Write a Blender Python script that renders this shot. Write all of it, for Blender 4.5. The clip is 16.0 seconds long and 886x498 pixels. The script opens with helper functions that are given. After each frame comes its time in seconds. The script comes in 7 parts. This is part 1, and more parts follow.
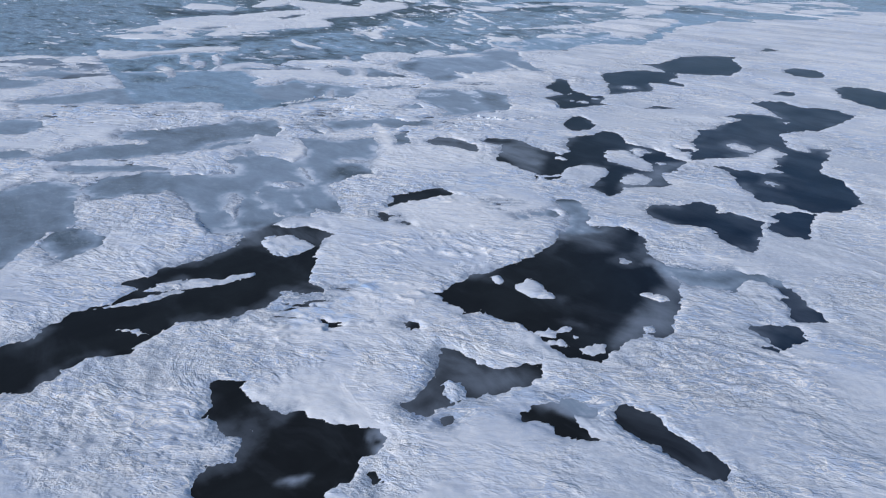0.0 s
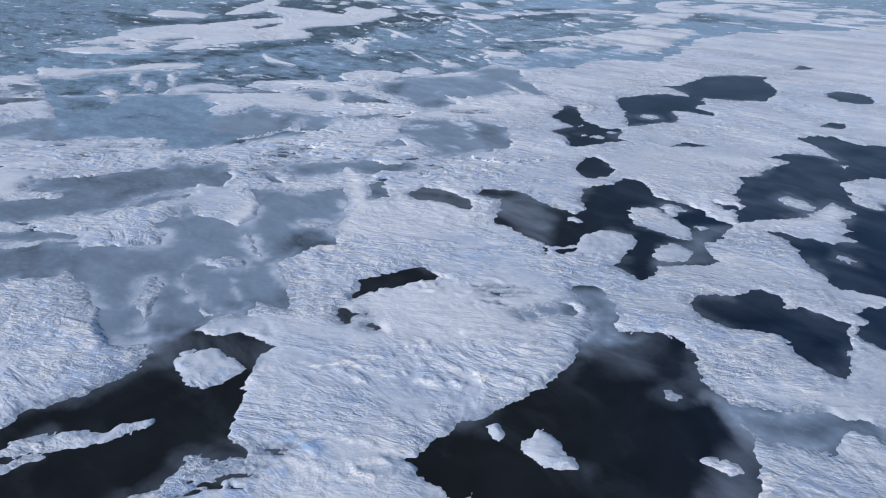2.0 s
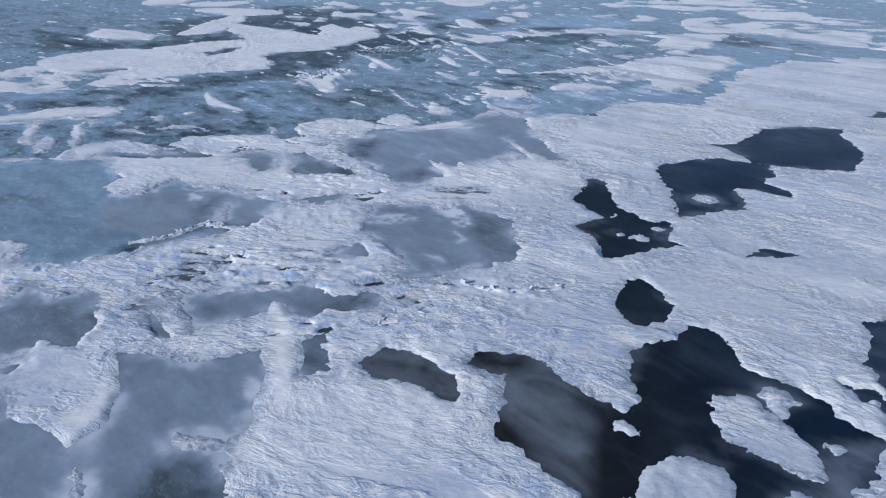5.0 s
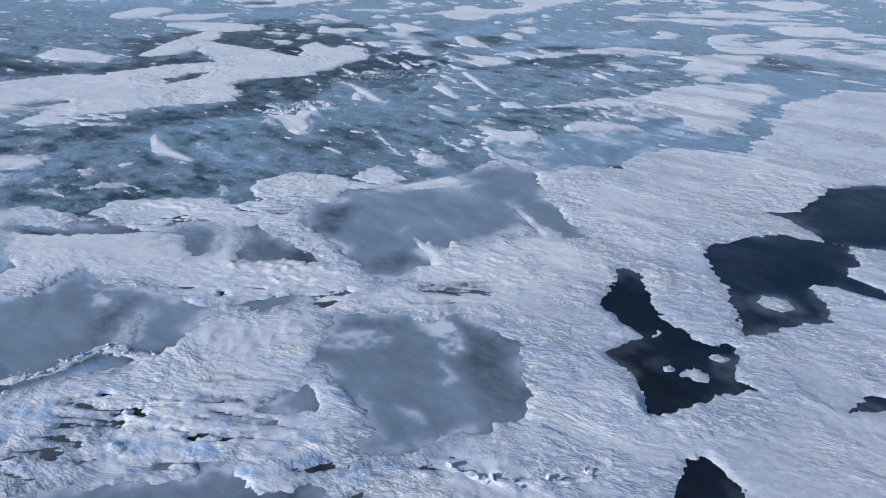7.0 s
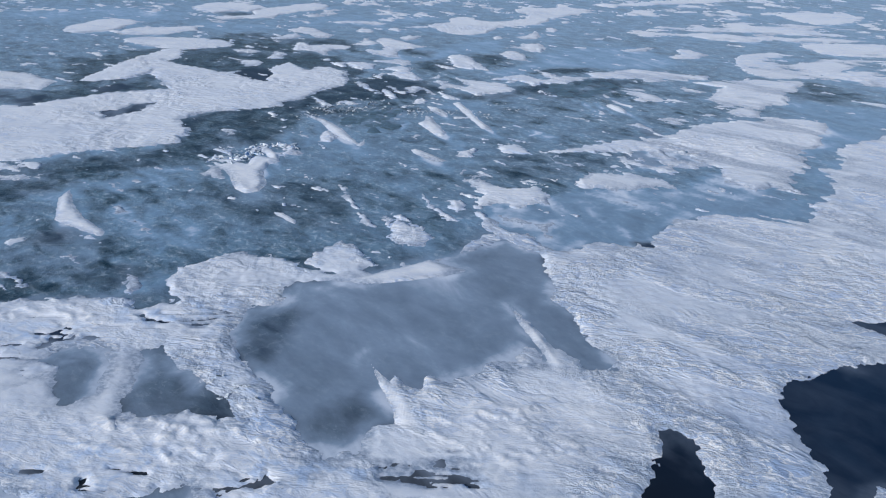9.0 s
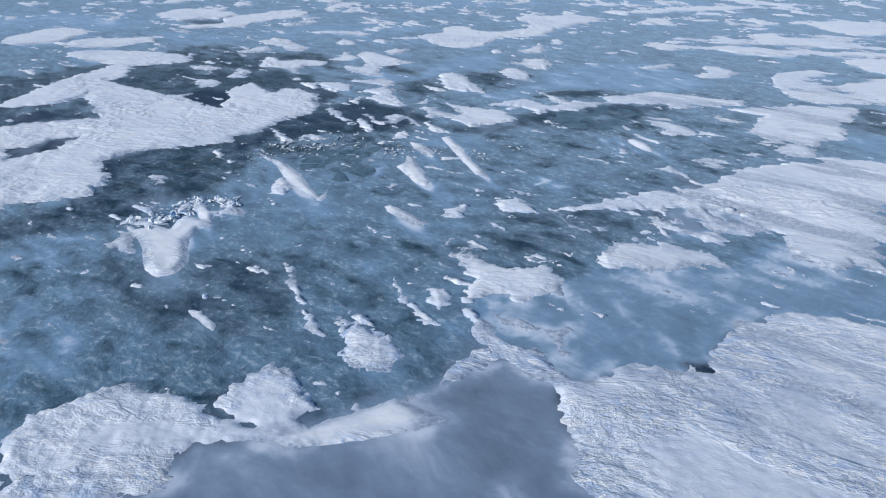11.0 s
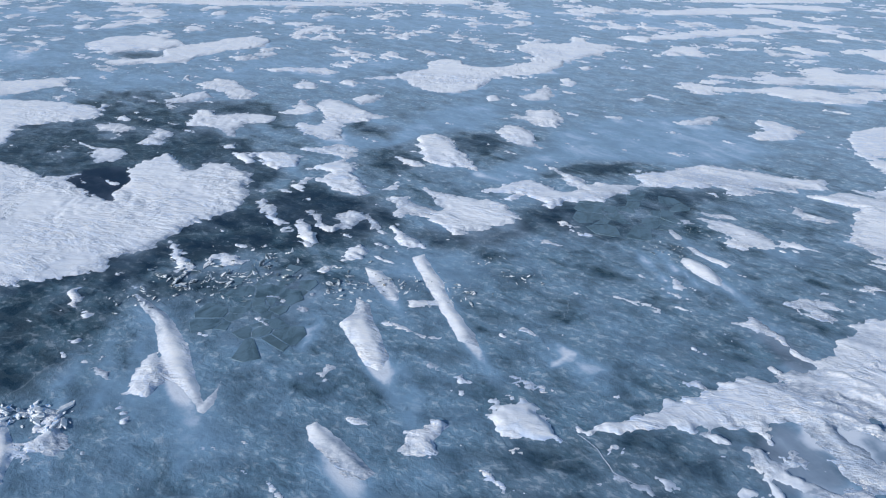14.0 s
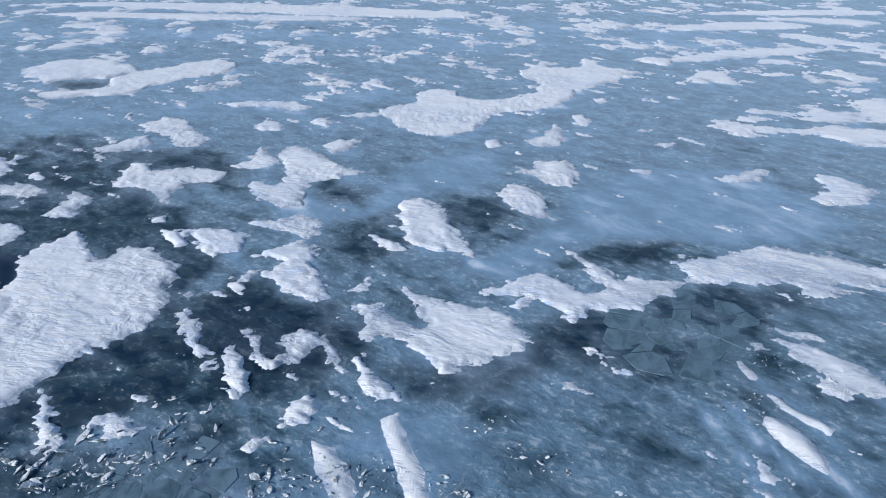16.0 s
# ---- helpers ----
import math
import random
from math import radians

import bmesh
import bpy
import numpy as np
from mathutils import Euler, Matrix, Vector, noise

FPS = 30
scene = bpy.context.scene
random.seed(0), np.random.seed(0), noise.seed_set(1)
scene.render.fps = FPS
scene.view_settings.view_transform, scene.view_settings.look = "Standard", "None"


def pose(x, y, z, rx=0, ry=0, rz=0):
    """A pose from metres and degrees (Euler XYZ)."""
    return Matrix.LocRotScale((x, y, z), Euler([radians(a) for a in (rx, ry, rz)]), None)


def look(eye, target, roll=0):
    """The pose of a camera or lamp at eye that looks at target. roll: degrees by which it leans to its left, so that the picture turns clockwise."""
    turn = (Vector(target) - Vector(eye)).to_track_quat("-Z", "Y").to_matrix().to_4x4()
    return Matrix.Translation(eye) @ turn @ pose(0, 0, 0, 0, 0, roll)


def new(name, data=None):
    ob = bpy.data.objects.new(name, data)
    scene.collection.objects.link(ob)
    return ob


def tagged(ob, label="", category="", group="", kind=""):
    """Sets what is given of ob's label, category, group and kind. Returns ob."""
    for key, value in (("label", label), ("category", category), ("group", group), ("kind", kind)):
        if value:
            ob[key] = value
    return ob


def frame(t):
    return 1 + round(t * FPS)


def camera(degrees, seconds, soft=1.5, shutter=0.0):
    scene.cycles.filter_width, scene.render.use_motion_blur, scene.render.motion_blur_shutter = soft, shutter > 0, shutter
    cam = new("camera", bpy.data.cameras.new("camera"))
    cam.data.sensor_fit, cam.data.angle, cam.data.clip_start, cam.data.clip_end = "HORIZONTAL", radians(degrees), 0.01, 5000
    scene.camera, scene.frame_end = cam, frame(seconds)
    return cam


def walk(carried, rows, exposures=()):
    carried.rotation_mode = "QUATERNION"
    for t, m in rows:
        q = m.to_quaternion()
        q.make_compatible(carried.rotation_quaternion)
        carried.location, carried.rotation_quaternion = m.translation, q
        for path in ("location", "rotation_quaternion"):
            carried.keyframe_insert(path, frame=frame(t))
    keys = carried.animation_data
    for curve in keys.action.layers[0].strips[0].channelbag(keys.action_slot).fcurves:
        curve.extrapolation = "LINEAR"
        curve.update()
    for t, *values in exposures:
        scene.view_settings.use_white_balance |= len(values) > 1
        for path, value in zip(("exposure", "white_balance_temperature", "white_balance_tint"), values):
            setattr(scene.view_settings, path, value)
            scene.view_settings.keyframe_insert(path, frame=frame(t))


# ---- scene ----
cam = camera(64.7, 16.0, 1.15)
METRES, EYE, TILT, LEAN, TURN = 167.6, 30.6, 0.0, 0.0, 0.0
ROWS = [
    (0.0, 0.0, 0.0, 0.0, 0.19, -27.23, -0.37),
    (0.5, 0.002, 0.0295, -0.0007, 0.15, -27.27, -0.41),
    (1.0, 0.0039, 0.0594, -0.0014, 0.12, -27.31, -0.46),
    (1.5, 0.0059, 0.0895, -0.0019, 0.09, -27.36, -0.46),
    (2.0, 0.0076, 0.12, -0.0026, 0.03, -27.38, -0.5),
    (2.5, 0.0095, 0.1507, -0.0032, -0.0, -27.41, -0.53),
    (3.0, 0.0116, 0.1815, -0.0033, -0.03, -27.45, -0.54),
    (3.5, 0.0136, 0.2122, -0.0034, -0.09, -27.47, -0.57),
    (4.0, 0.0152, 0.2433, -0.0031, -0.11, -27.48, -0.61),
    (6.5, 0.0259, 0.3993, -0.002, 0.36, -27.45, -0.72),
    (7.0, 0.0282, 0.4306, -0.001, 0.43, -27.48, -0.7),
    (7.5, 0.0309, 0.4621, -0.0004, 0.48, -27.5, -0.72),
    (8.0, 0.0336, 0.4938, -0.0008, 0.52, -27.47, -0.73),
    (8.5, 0.0364, 0.5254, -0.0006, 0.59, -27.52, -0.8),
    (9.0, 0.0392, 0.5571, -0.0018, 0.61, -27.52, -0.85),
    (11.5, 0.0509, 0.714, -0.0114, 0.66, -27.49, -0.95),
    (12.0, 0.0532, 0.7453, -0.0117, 0.63, -27.48, -0.88),
    (12.5, 0.0553, 0.777, -0.011, 0.59, -27.49, -0.87),
    (13.0, 0.057, 0.8085, -0.01, 0.53, -27.46, -0.85),
    (13.5, 0.0591, 0.8398, -0.0083, 0.52, -27.48, -0.87),
    (14.0, 0.0606, 0.8714, -0.0069, 0.46, -27.44, -0.9),
    (14.5, 0.062, 0.9029, -0.006, 0.42, -27.42, -0.9),
    (15.0, 0.0632, 0.9345, -0.0059, 0.38, -27.39, -0.9),
    (15.5, 0.0647, 0.9661, -0.0059, 0.37, -27.39, -0.89),
    (16.0, 0.0661, 0.9972, -0.0059, 0.3, -27.39, -0.86),
]
walk(cam, [(t, pose(0, 0, EYE, TILT, LEAN, TURN) @ pose(METRES * x, METRES * y, METRES * z, 90 + pitch, roll, yaw)) for t, x, y, z, yaw, pitch, roll in ROWS], exposures=[(0.0, -0.09, 5880, 12), (4.0, -0.17, 5850, 12), (9.0, -0.13, 5780, 10), (12.5, 0.11, 5830, 9), (16.0, 0.11, 5880, 9)])

# ---- world and sun ----
SUN_HEADING, SUN_HEIGHT = -118.0, 22.0
world = bpy.data.worlds.new("sky")
scene.world = world
world.use_nodes = True
wt = world.node_tree
sky = wt.nodes.new("ShaderNodeTexSky")
sky.sky_type, sky.sun_disc = "NISHITA", False
sky.sun_elevation, sky.sun_rotation = radians(SUN_HEIGHT), radians(SUN_HEADING)
sky.altitude, sky.air_density, sky.dust_density = 450, 1.0, 0.6
back = wt.nodes["Background"]
back.inputs["Strength"].default_value = 0.10
wt.links.new(sky.outputs[0], back.inputs["Color"])
lamp = bpy.data.lights.new("sun", "SUN")
lamp.energy, lamp.angle, lamp.color = 3.7, radians(0.6), (1.0, 0.91, 0.80)
sun = new("sun", lamp)
h, e = radians(SUN_HEADING), radians(SUN_HEIGHT)
sun.matrix_world = look((math.sin(h) * math.cos(e) * 300, math.cos(h) * math.cos(e) * 300, math.sin(e) * 300), (0, 0, 0))


# ---- materials ----
class Nodes:
    """A short way to write a node material."""

    def __init__(self, name):
        self.mat = bpy.data.materials.new(name)
        self.mat.use_nodes = True
        self.t = self.mat.node_tree
        self.bsdf = self.t.nodes["Principled BSDF"]

    def link(self, a, b):
        self.t.links.new(a, b)

    def feed(self, node, **values):
        for k, v in values.items():
            socket = node.inputs[k.replace("_", " ").strip() if not k.startswith("i_") else int(k[2:])]
            if isinstance(v, bpy.types.NodeSocket):
                self.link(v, socket)
            else:
                socket.default_value = v
        return node

    def place(self, scale=(1, 1, 1), turn=0.0):
        g = self.t.nodes.new("ShaderNodeNewGeometry")
        r = self.t.nodes.new("ShaderNodeMapping")
        r.inputs["Rotation"].default_value = (0, 0, radians(turn))
        m = self.t.nodes.new("ShaderNodeMapping")
        m.inputs["Scale"].default_value = scale
        self.link(g.outputs["Position"], r.inputs["Vector"])
        self.link(r.outputs[0], m.inputs["Vector"])
        return m.outputs[0]

    def grain(self, at, scale, detail=4.0, rough=0.55, twist=0.0):
        n = self.t.nodes.new("ShaderNodeTexNoise")
        self.feed(n, Vector=at, Scale=scale, Detail=detail, Roughness=rough, Distortion=twist)
        return n.outputs["Fac"]

    def cells(self, at, scale, feature="DISTANCE_TO_EDGE", loose=1.0):
        n = self.t.nodes.new("ShaderNodeTexVoronoi")
        n.feature = feature
        self.feed(n, Vector=at, Scale=scale, Randomness=loose)
        return n.outputs["Color"] if feature == "F1" else n.outputs["Distance"]

    def math(self, op, a, b=0.0, c=0.0):
        n = self.t.nodes.new("ShaderNodeMath")
        n.operation = op
        self.feed(n, i_0=a, i_1=b, i_2=c)
        return n.outputs[0]

    def remap(self, v, a, b, c=0.0, d=1.0, smooth=True):
        n = self.t.nodes.new("ShaderNodeMapRange")
        n.interpolation_type = "SMOOTHSTEP" if smooth else "LINEAR"
        self.feed(n, i_0=v, i_1=a, i_2=b, i_3=c, i_4=d)
        return n.outputs[0]

    def mix(self, f, a, b, how="MIX"):
        n = self.t.nodes.new("ShaderNodeMix")
        n.data_type, n.blend_type = "RGBA", how
        self.feed(n, i_0=f, i_6=a, i_7=b)
        return n.outputs[2]

    def bump(self, height, far, strength=1.0, under=None):
        n = self.t.nodes.new("ShaderNodeBump")
        self.feed(n, Height=height, Distance=far, Strength=strength)
        if under:
            self.link(under, n.inputs["Normal"])
        return n.outputs[0]

    def attribute(self, name):
        n = self.t.nodes.new("ShaderNodeAttribute")
        n.attribute_name = name
        return n.outputs["Fac"]


WIND = 36.0  # degrees by which the wind blows to the right and back along the lake


def snow_material(name):
    n = Nodes(name)
    calm = n.attribute("calm")
    plain = n.remap(n.grain(n.place((0.6, 1.0, 1.0), WIND - 10), 0.12, 5, 0.6, 0.6), 0.50, 0.60, 1.0, 0.22)
    loose = n.math("MULTIPLY", plain, n.math("SUBTRACT", 1.0, n.math("MULTIPLY", calm, 0.93)))
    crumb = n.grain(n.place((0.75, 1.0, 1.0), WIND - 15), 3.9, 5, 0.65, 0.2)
    grit = n.grain(n.place((1.0, 0.9, 1.0), WIND), 11.0, 3, 0.6)
    ripple = n.grain(n.place((0.65, 1.0, 1.0), WIND - 20), 0.8, 3, 0.5, 0.5)
    broad = n.grain(n.place((0.6, 1.0, 1.0), WIND - 15), 0.18, 6, 0.62, 0.6)
    wide = n.grain(n.place((0.6, 1.0, 1.0), WIND - 15), 0.055, 5, 0.6, 0.4)
    rough = n.math("MULTIPLY", n.remap(n.attribute("rough"), 0.0, 1.0, 0.12, 1.0), loose)
    colour = n.mix(n.remap(wide, 0.40, 0.60), (0.76, 0.81, 0.89, 1), (0.56, 0.64, 0.78, 1))
    colour = n.mix(n.remap(broad, 0.56, 0.42, 0.0, 0.6), colour, (0.79, 0.84, 0.91, 1))
    # crumbs: shade in the hollows and sun on the tops, put into the colour
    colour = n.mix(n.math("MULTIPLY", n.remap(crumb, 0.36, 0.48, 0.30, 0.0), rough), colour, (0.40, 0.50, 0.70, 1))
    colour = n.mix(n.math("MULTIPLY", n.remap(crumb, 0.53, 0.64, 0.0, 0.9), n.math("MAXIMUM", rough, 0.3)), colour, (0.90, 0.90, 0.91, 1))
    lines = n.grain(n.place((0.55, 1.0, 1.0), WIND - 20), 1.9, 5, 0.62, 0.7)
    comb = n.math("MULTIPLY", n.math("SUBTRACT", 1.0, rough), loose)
    # same for the fine lines: painted blue shade below, painted light above
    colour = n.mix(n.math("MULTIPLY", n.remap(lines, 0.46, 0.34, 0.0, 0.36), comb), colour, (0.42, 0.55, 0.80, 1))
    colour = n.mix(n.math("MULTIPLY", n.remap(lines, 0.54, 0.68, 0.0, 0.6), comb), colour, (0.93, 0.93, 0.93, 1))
    stroke = n.grain(n.place((0.30, 1.0, 1.0), WIND - 14), 1.1, 4, 0.55, 1.2)
    cut = n.math("MULTIPLY", n.remap(stroke, 0.59, 0.635), n.math("MULTIPLY", n.remap(broad, 0.46, 0.54), loose))
    # strokes: a painted blue shadow beside a painted white highlight
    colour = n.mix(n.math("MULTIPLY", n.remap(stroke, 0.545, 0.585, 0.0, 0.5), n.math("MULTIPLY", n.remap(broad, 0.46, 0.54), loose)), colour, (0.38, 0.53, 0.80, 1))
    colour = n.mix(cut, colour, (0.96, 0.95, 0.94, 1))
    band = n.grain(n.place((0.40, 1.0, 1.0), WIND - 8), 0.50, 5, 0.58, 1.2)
    # broad bands: low parts tinted as shade, high parts whitened as sunlit
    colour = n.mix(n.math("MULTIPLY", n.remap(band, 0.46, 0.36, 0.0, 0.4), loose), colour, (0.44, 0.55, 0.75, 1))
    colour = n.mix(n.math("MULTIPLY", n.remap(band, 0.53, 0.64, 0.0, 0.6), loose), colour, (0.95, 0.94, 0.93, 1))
    colour = n.mix(calm, colour, n.mix(n.remap(lines, 0.4, 0.6), (0.86, 0.89, 0.94, 1), (0.95, 0.96, 0.97, 1)))
    # crest faces whitened: their sunlight is painted in
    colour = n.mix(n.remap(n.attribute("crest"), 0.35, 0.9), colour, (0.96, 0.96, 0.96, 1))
    blue = n.math("MULTIPLY", n.remap(ripple, 0.48, 0.62), n.math("ADD", n.math("MULTIPLY", n.attribute("glaze"), 0.7), n.remap(wide, 0.48, 0.62, 0.0, 0.45)))
    colour = n.mix(n.math("MULTIPLY", blue, loose), colour, (0.34, 0.54, 0.86, 1))
    thin = n.math("MULTIPLY", n.attribute("thin"), n.remap(crumb, 0.38, 0.62, 1.3, 0.6))
    colour = n.mix(thin, colour, (0.30, 0.37, 0.48, 1))
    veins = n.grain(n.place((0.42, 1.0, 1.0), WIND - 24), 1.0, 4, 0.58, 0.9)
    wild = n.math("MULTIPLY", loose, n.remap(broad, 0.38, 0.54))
    # blue band beside each ridge: its shaded side, painted into the colour
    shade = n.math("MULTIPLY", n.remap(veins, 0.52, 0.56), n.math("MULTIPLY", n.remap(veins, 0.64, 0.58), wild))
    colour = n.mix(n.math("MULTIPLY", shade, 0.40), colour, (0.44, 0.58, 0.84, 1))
    # white line along the ridge: a sunlit highlight, painted into the colour
    ridge_light = n.remap(n.math("ABSOLUTE", n.math("SUBTRACT", veins, 0.5)), 0.008, 0.03, 1.0, 0.0)
    ridge_light = n.math("MULTIPLY", ridge_light, n.math("MULTIPLY", n.remap(crumb, 0.36, 0.48), wild))
    colour = n.mix(n.math("MULTIPLY", ridge_light, 0.85), colour, (0.97, 0.965, 0.96, 1))
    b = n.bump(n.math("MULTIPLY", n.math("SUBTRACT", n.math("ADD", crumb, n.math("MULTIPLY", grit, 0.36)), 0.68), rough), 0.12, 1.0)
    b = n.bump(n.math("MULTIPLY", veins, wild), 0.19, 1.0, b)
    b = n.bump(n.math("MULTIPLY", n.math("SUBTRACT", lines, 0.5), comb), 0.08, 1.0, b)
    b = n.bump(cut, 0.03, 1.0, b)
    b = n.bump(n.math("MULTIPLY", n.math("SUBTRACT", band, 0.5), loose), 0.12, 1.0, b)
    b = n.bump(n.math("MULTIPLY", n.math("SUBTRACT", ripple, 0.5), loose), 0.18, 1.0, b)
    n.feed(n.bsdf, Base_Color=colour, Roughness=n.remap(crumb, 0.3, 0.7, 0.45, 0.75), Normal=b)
    n.bsdf.inputs["Specular IOR Level"].default_value = 0.35
    n.feed(n.bsdf, Sheen_Weight=0.24, Sheen_Roughness=0.5, Sheen_Tint=(0.95, 0.96, 1.0, 1))
    return n.mat


def ice_material(name):
    n = Nodes(name)
    frost, rubble = n.attribute("frost"), n.attribute("rubble")
    clouds = n.grain(n.place((0.6, 1.0, 1.0), WIND), 0.13, 6, 0.60, 0.6)
    wisps = n.grain(n.place((0.45, 1.0, 1.0), WIND + 14), 0.30, 5, 0.58, 1.2)
    mottle = n.grain(n.place((0.65, 1.0, 1.0), WIND), 0.50, 6, 0.62, 0.4)
    specks = n.grain(n.place((0.7, 1.0, 1.0), WIND), 1.9, 6, 0.70, 0.4)
    stain = n.grain(n.place((1.0, 0.7, 1.0), 50), 0.25, 5, 0.6, 0.4)
    old_ice = n.math("MULTIPLY", rubble, n.remap(frost, 0.30, 0.75, 1.0, 0.30))
    uneven = n.math("ADD", n.math("MULTIPLY", n.math("SUBTRACT", clouds, 0.5), 1.2), n.math("MULTIPLY", n.math("SUBTRACT", wisps, 0.5), 1.0))
    amount = n.math("ADD", frost, n.math("MULTIPLY", uneven, n.remap(frost, 0.0, 0.35, 0.15, 0.6)))
    amount = n.math("ADD", amount, n.math("MULTIPLY", n.math("SUBTRACT", mottle, 0.50), n.math("MULTIPLY", old_ice, 0.9)))
    amount = n.remap(amount, 0.03, 1.0, smooth=False)
    deep = n.mix(n.remap(stain, 0.35, 0.7), (0.015, 0.017, 0.019, 1), (0.022, 0.026, 0.029, 1))
    parted = n.t.nodes.new("ShaderNodeSeparateXYZ")
    n.link(n.place(), parted.inputs[0])
    # towards the right the blue of the reflected sky is put into the base colour
    deep = n.mix(n.remap(parted.outputs[0], 6.0, 36.0), deep, n.mix(n.remap(stain, 0.35, 0.7), (0.007, 0.019, 0.045, 1), (0.013, 0.032, 0.066, 1)))
    deep = n.mix(n.remap(parted.outputs[1], 118.0, 138.0), deep, n.mix(n.remap(stain, 0.35, 0.7), (0.009, 0.024, 0.054, 1), (0.017, 0.036, 0.072, 1)))
    old = n.mix(n.remap(mottle, 0.40, 0.60), (0.018, 0.050, 0.075, 1), (0.078, 0.156, 0.200, 1))
    old = n.mix(n.remap(stain, 0.56, 0.70, 0.0, 0.3), old, (0.115, 0.130, 0.125, 1))
    shards = n.cells(n.place((0.8, 1.0, 1.0), 25), 1.5, "F1")
    old = n.mix(n.remap(shards, 0.35, 0.75, 0.0, 0.5), old, (0.10, 0.150, 0.180, 1))
    deep = n.mix(n.math("MULTIPLY", n.remap(shards, 0.40, 0.75, 0.0, 0.45), n.remap(rubble, 0.05, 0.2)), deep, (0.030, 0.047, 0.066, 1))
    colour = n.mix(rubble, deep, old)
    colour = n.mix(amount, colour, n.mix(rubble, (0.375, 0.44, 0.55, 1), (0.255, 0.42, 0.61, 1)))
    drifted = n.math("ADD", frost, n.math("MULTIPLY", uneven, 0.5))
    colour = n.mix(n.remap(drifted, 0.70, 1.10), colour, (0.74, 0.79, 0.87, 1))
    white = n.math("MULTIPLY", n.remap(specks, 0.52, 0.61), n.math("MULTIPLY", n.remap(mottle, 0.42, 0.56), n.math("MULTIPLY", old_ice, 0.40)))
    colour = n.mix(white, colour, (0.66, 0.72, 0.78, 1))
    streak = n.grain(n.place((0.14, 1.0, 1.0), WIND + 12), 1.6, 5, 0.6, 0.3)
    comb = n.math("MULTIPLY", n.remap(streak, 0.56, 0.70), n.math("MULTIPLY", n.remap(clouds, 0.42, 0.56), n.math("MULTIPLY", n.math("MAXIMUM", rubble, frost), 0.07)))
    colour = n.mix(comb, colour, (0.50, 0.60, 0.70, 1))
    warp = n.t.nodes.new("ShaderNodeVectorMath")
    n.feed(warp, i_0=n.place((1.0, 0.6, 1.0), 35), i_1=n.mix(1.0, (0, 0, 0, 1), n.math("MULTIPLY", clouds, 9.0)))
    seam = n.math("MULTIPLY", n.remap(n.cells(warp.outputs[0], 0.11), 0.0, 0.010, 1.0, 0.0), n.math("MULTIPLY", n.remap(stain, 0.48, 0.56), n.math("MULTIPLY", old_ice, 0.25)))
    colour = n.mix(seam, colour, (0.55, 0.63, 0.70, 1))
    pit = n.math("MULTIPLY", n.remap(specks, 0.46, 0.38), n.math("MULTIPLY", old_ice, 0.30))
    colour = n.mix(pit, colour, (0.010, 0.026, 0.048, 1))
    b = n.bump(n.math("ADD", specks, n.math("MULTIPLY", mottle, 0.6)), 0.28, n.remap(old_ice, 0.0, 1.0, 0.03, 0.42))
    n.feed(n.bsdf, Base_Color=colour, Roughness=n.remap(amount, 0.0, 0.6, 0.28, 0.8), Normal=b)
    n.bsdf.inputs["IOR"].default_value = 1.31
    n.feed(n.bsdf, Specular_IOR_Level=n.remap(rubble, 0.0, 0.6, 0.15, 0.2), Specular_Tint=(0.55, 0.75, 1.0, 1))
    n.feed(n.bsdf, Sheen_Weight=n.remap(amount, 0.0, 0.35, 0.0, 0.30), Sheen_Roughness=0.5, Sheen_Tint=(0.62, 0.78, 1.0, 1))
    return n.mat


def block_material(name, deep, pale, cover, amber):
    n = Nodes(name)
    o = n.t.nodes.new("ShaderNodeObjectInfo")
    rnd = o.outputs["Random"]
    g = n.grain(n.place(), 2.5, 5, 0.6, 0.6)
    clear = n.mix(n.remap(rnd, 0.2, 0.8), deep, pale)
    # a few blocks coloured amber: warm sun glints painted into the ice
    clear = n.mix(n.remap(rnd, 0.86, 0.90, 0.0, amber), clear, (0.34, 0.27, 0.18, 1))
    colour = n.mix(n.remap(n.math("ADD", g, n.math("MULTIPLY", rnd, 0.16)), cover, cover + 0.1), clear, (0.80, 0.84, 0.88, 1))
    n.feed(n.bsdf, Base_Color=colour, Roughness=n.remap(g, 0.4, 0.6, 0.4, 0.75), Normal=n.bump(g, 0.12, 0.8))
    n.bsdf.inputs["IOR"].default_value = 1.31
    return n.mat


def plate_material(name):
    n = Nodes(name)
    o = n.t.nodes.new("ShaderNodeObjectInfo")
    rnd = o.outputs["Random"]
    g = n.grain(n.place((1, 0.6, 1), 20), 0.9, 6, 0.65, 0.8)
    dark = n.mix(rnd, (0.048, 0.092, 0.122, 1), (0.092, 0.145, 0.178, 1))
    colour = n.mix(n.remap(g, 0.34, 0.62, 0.1, 0.75), dark, (0.18, 0.28, 0.36, 1))
    n.feed(n.bsdf, Base_Color=colour, Roughness=n.remap(g, 0.4, 0.7, 0.40, 0.7), Normal=n.bump(g, 0.05, 0.5))
    n.bsdf.inputs["IOR"].default_value = 1.31
    return n.mat


BLUE_BLOCK = block_material("snowy_blue_ice", (0.14, 0.32, 0.62, 1), (0.50, 0.66, 0.84, 1), 0.45, 0.0)
DARK_BLOCK = block_material("dark_clear_ice", (0.11, 0.155, 0.19, 1), (0.34, 0.38, 0.40, 1), 0.50, 0.7)
PLATE = plate_material("clear_dark_ice")
SNOW = snow_material("wind_packed_snow")
ICE = ice_material("lake_ice")


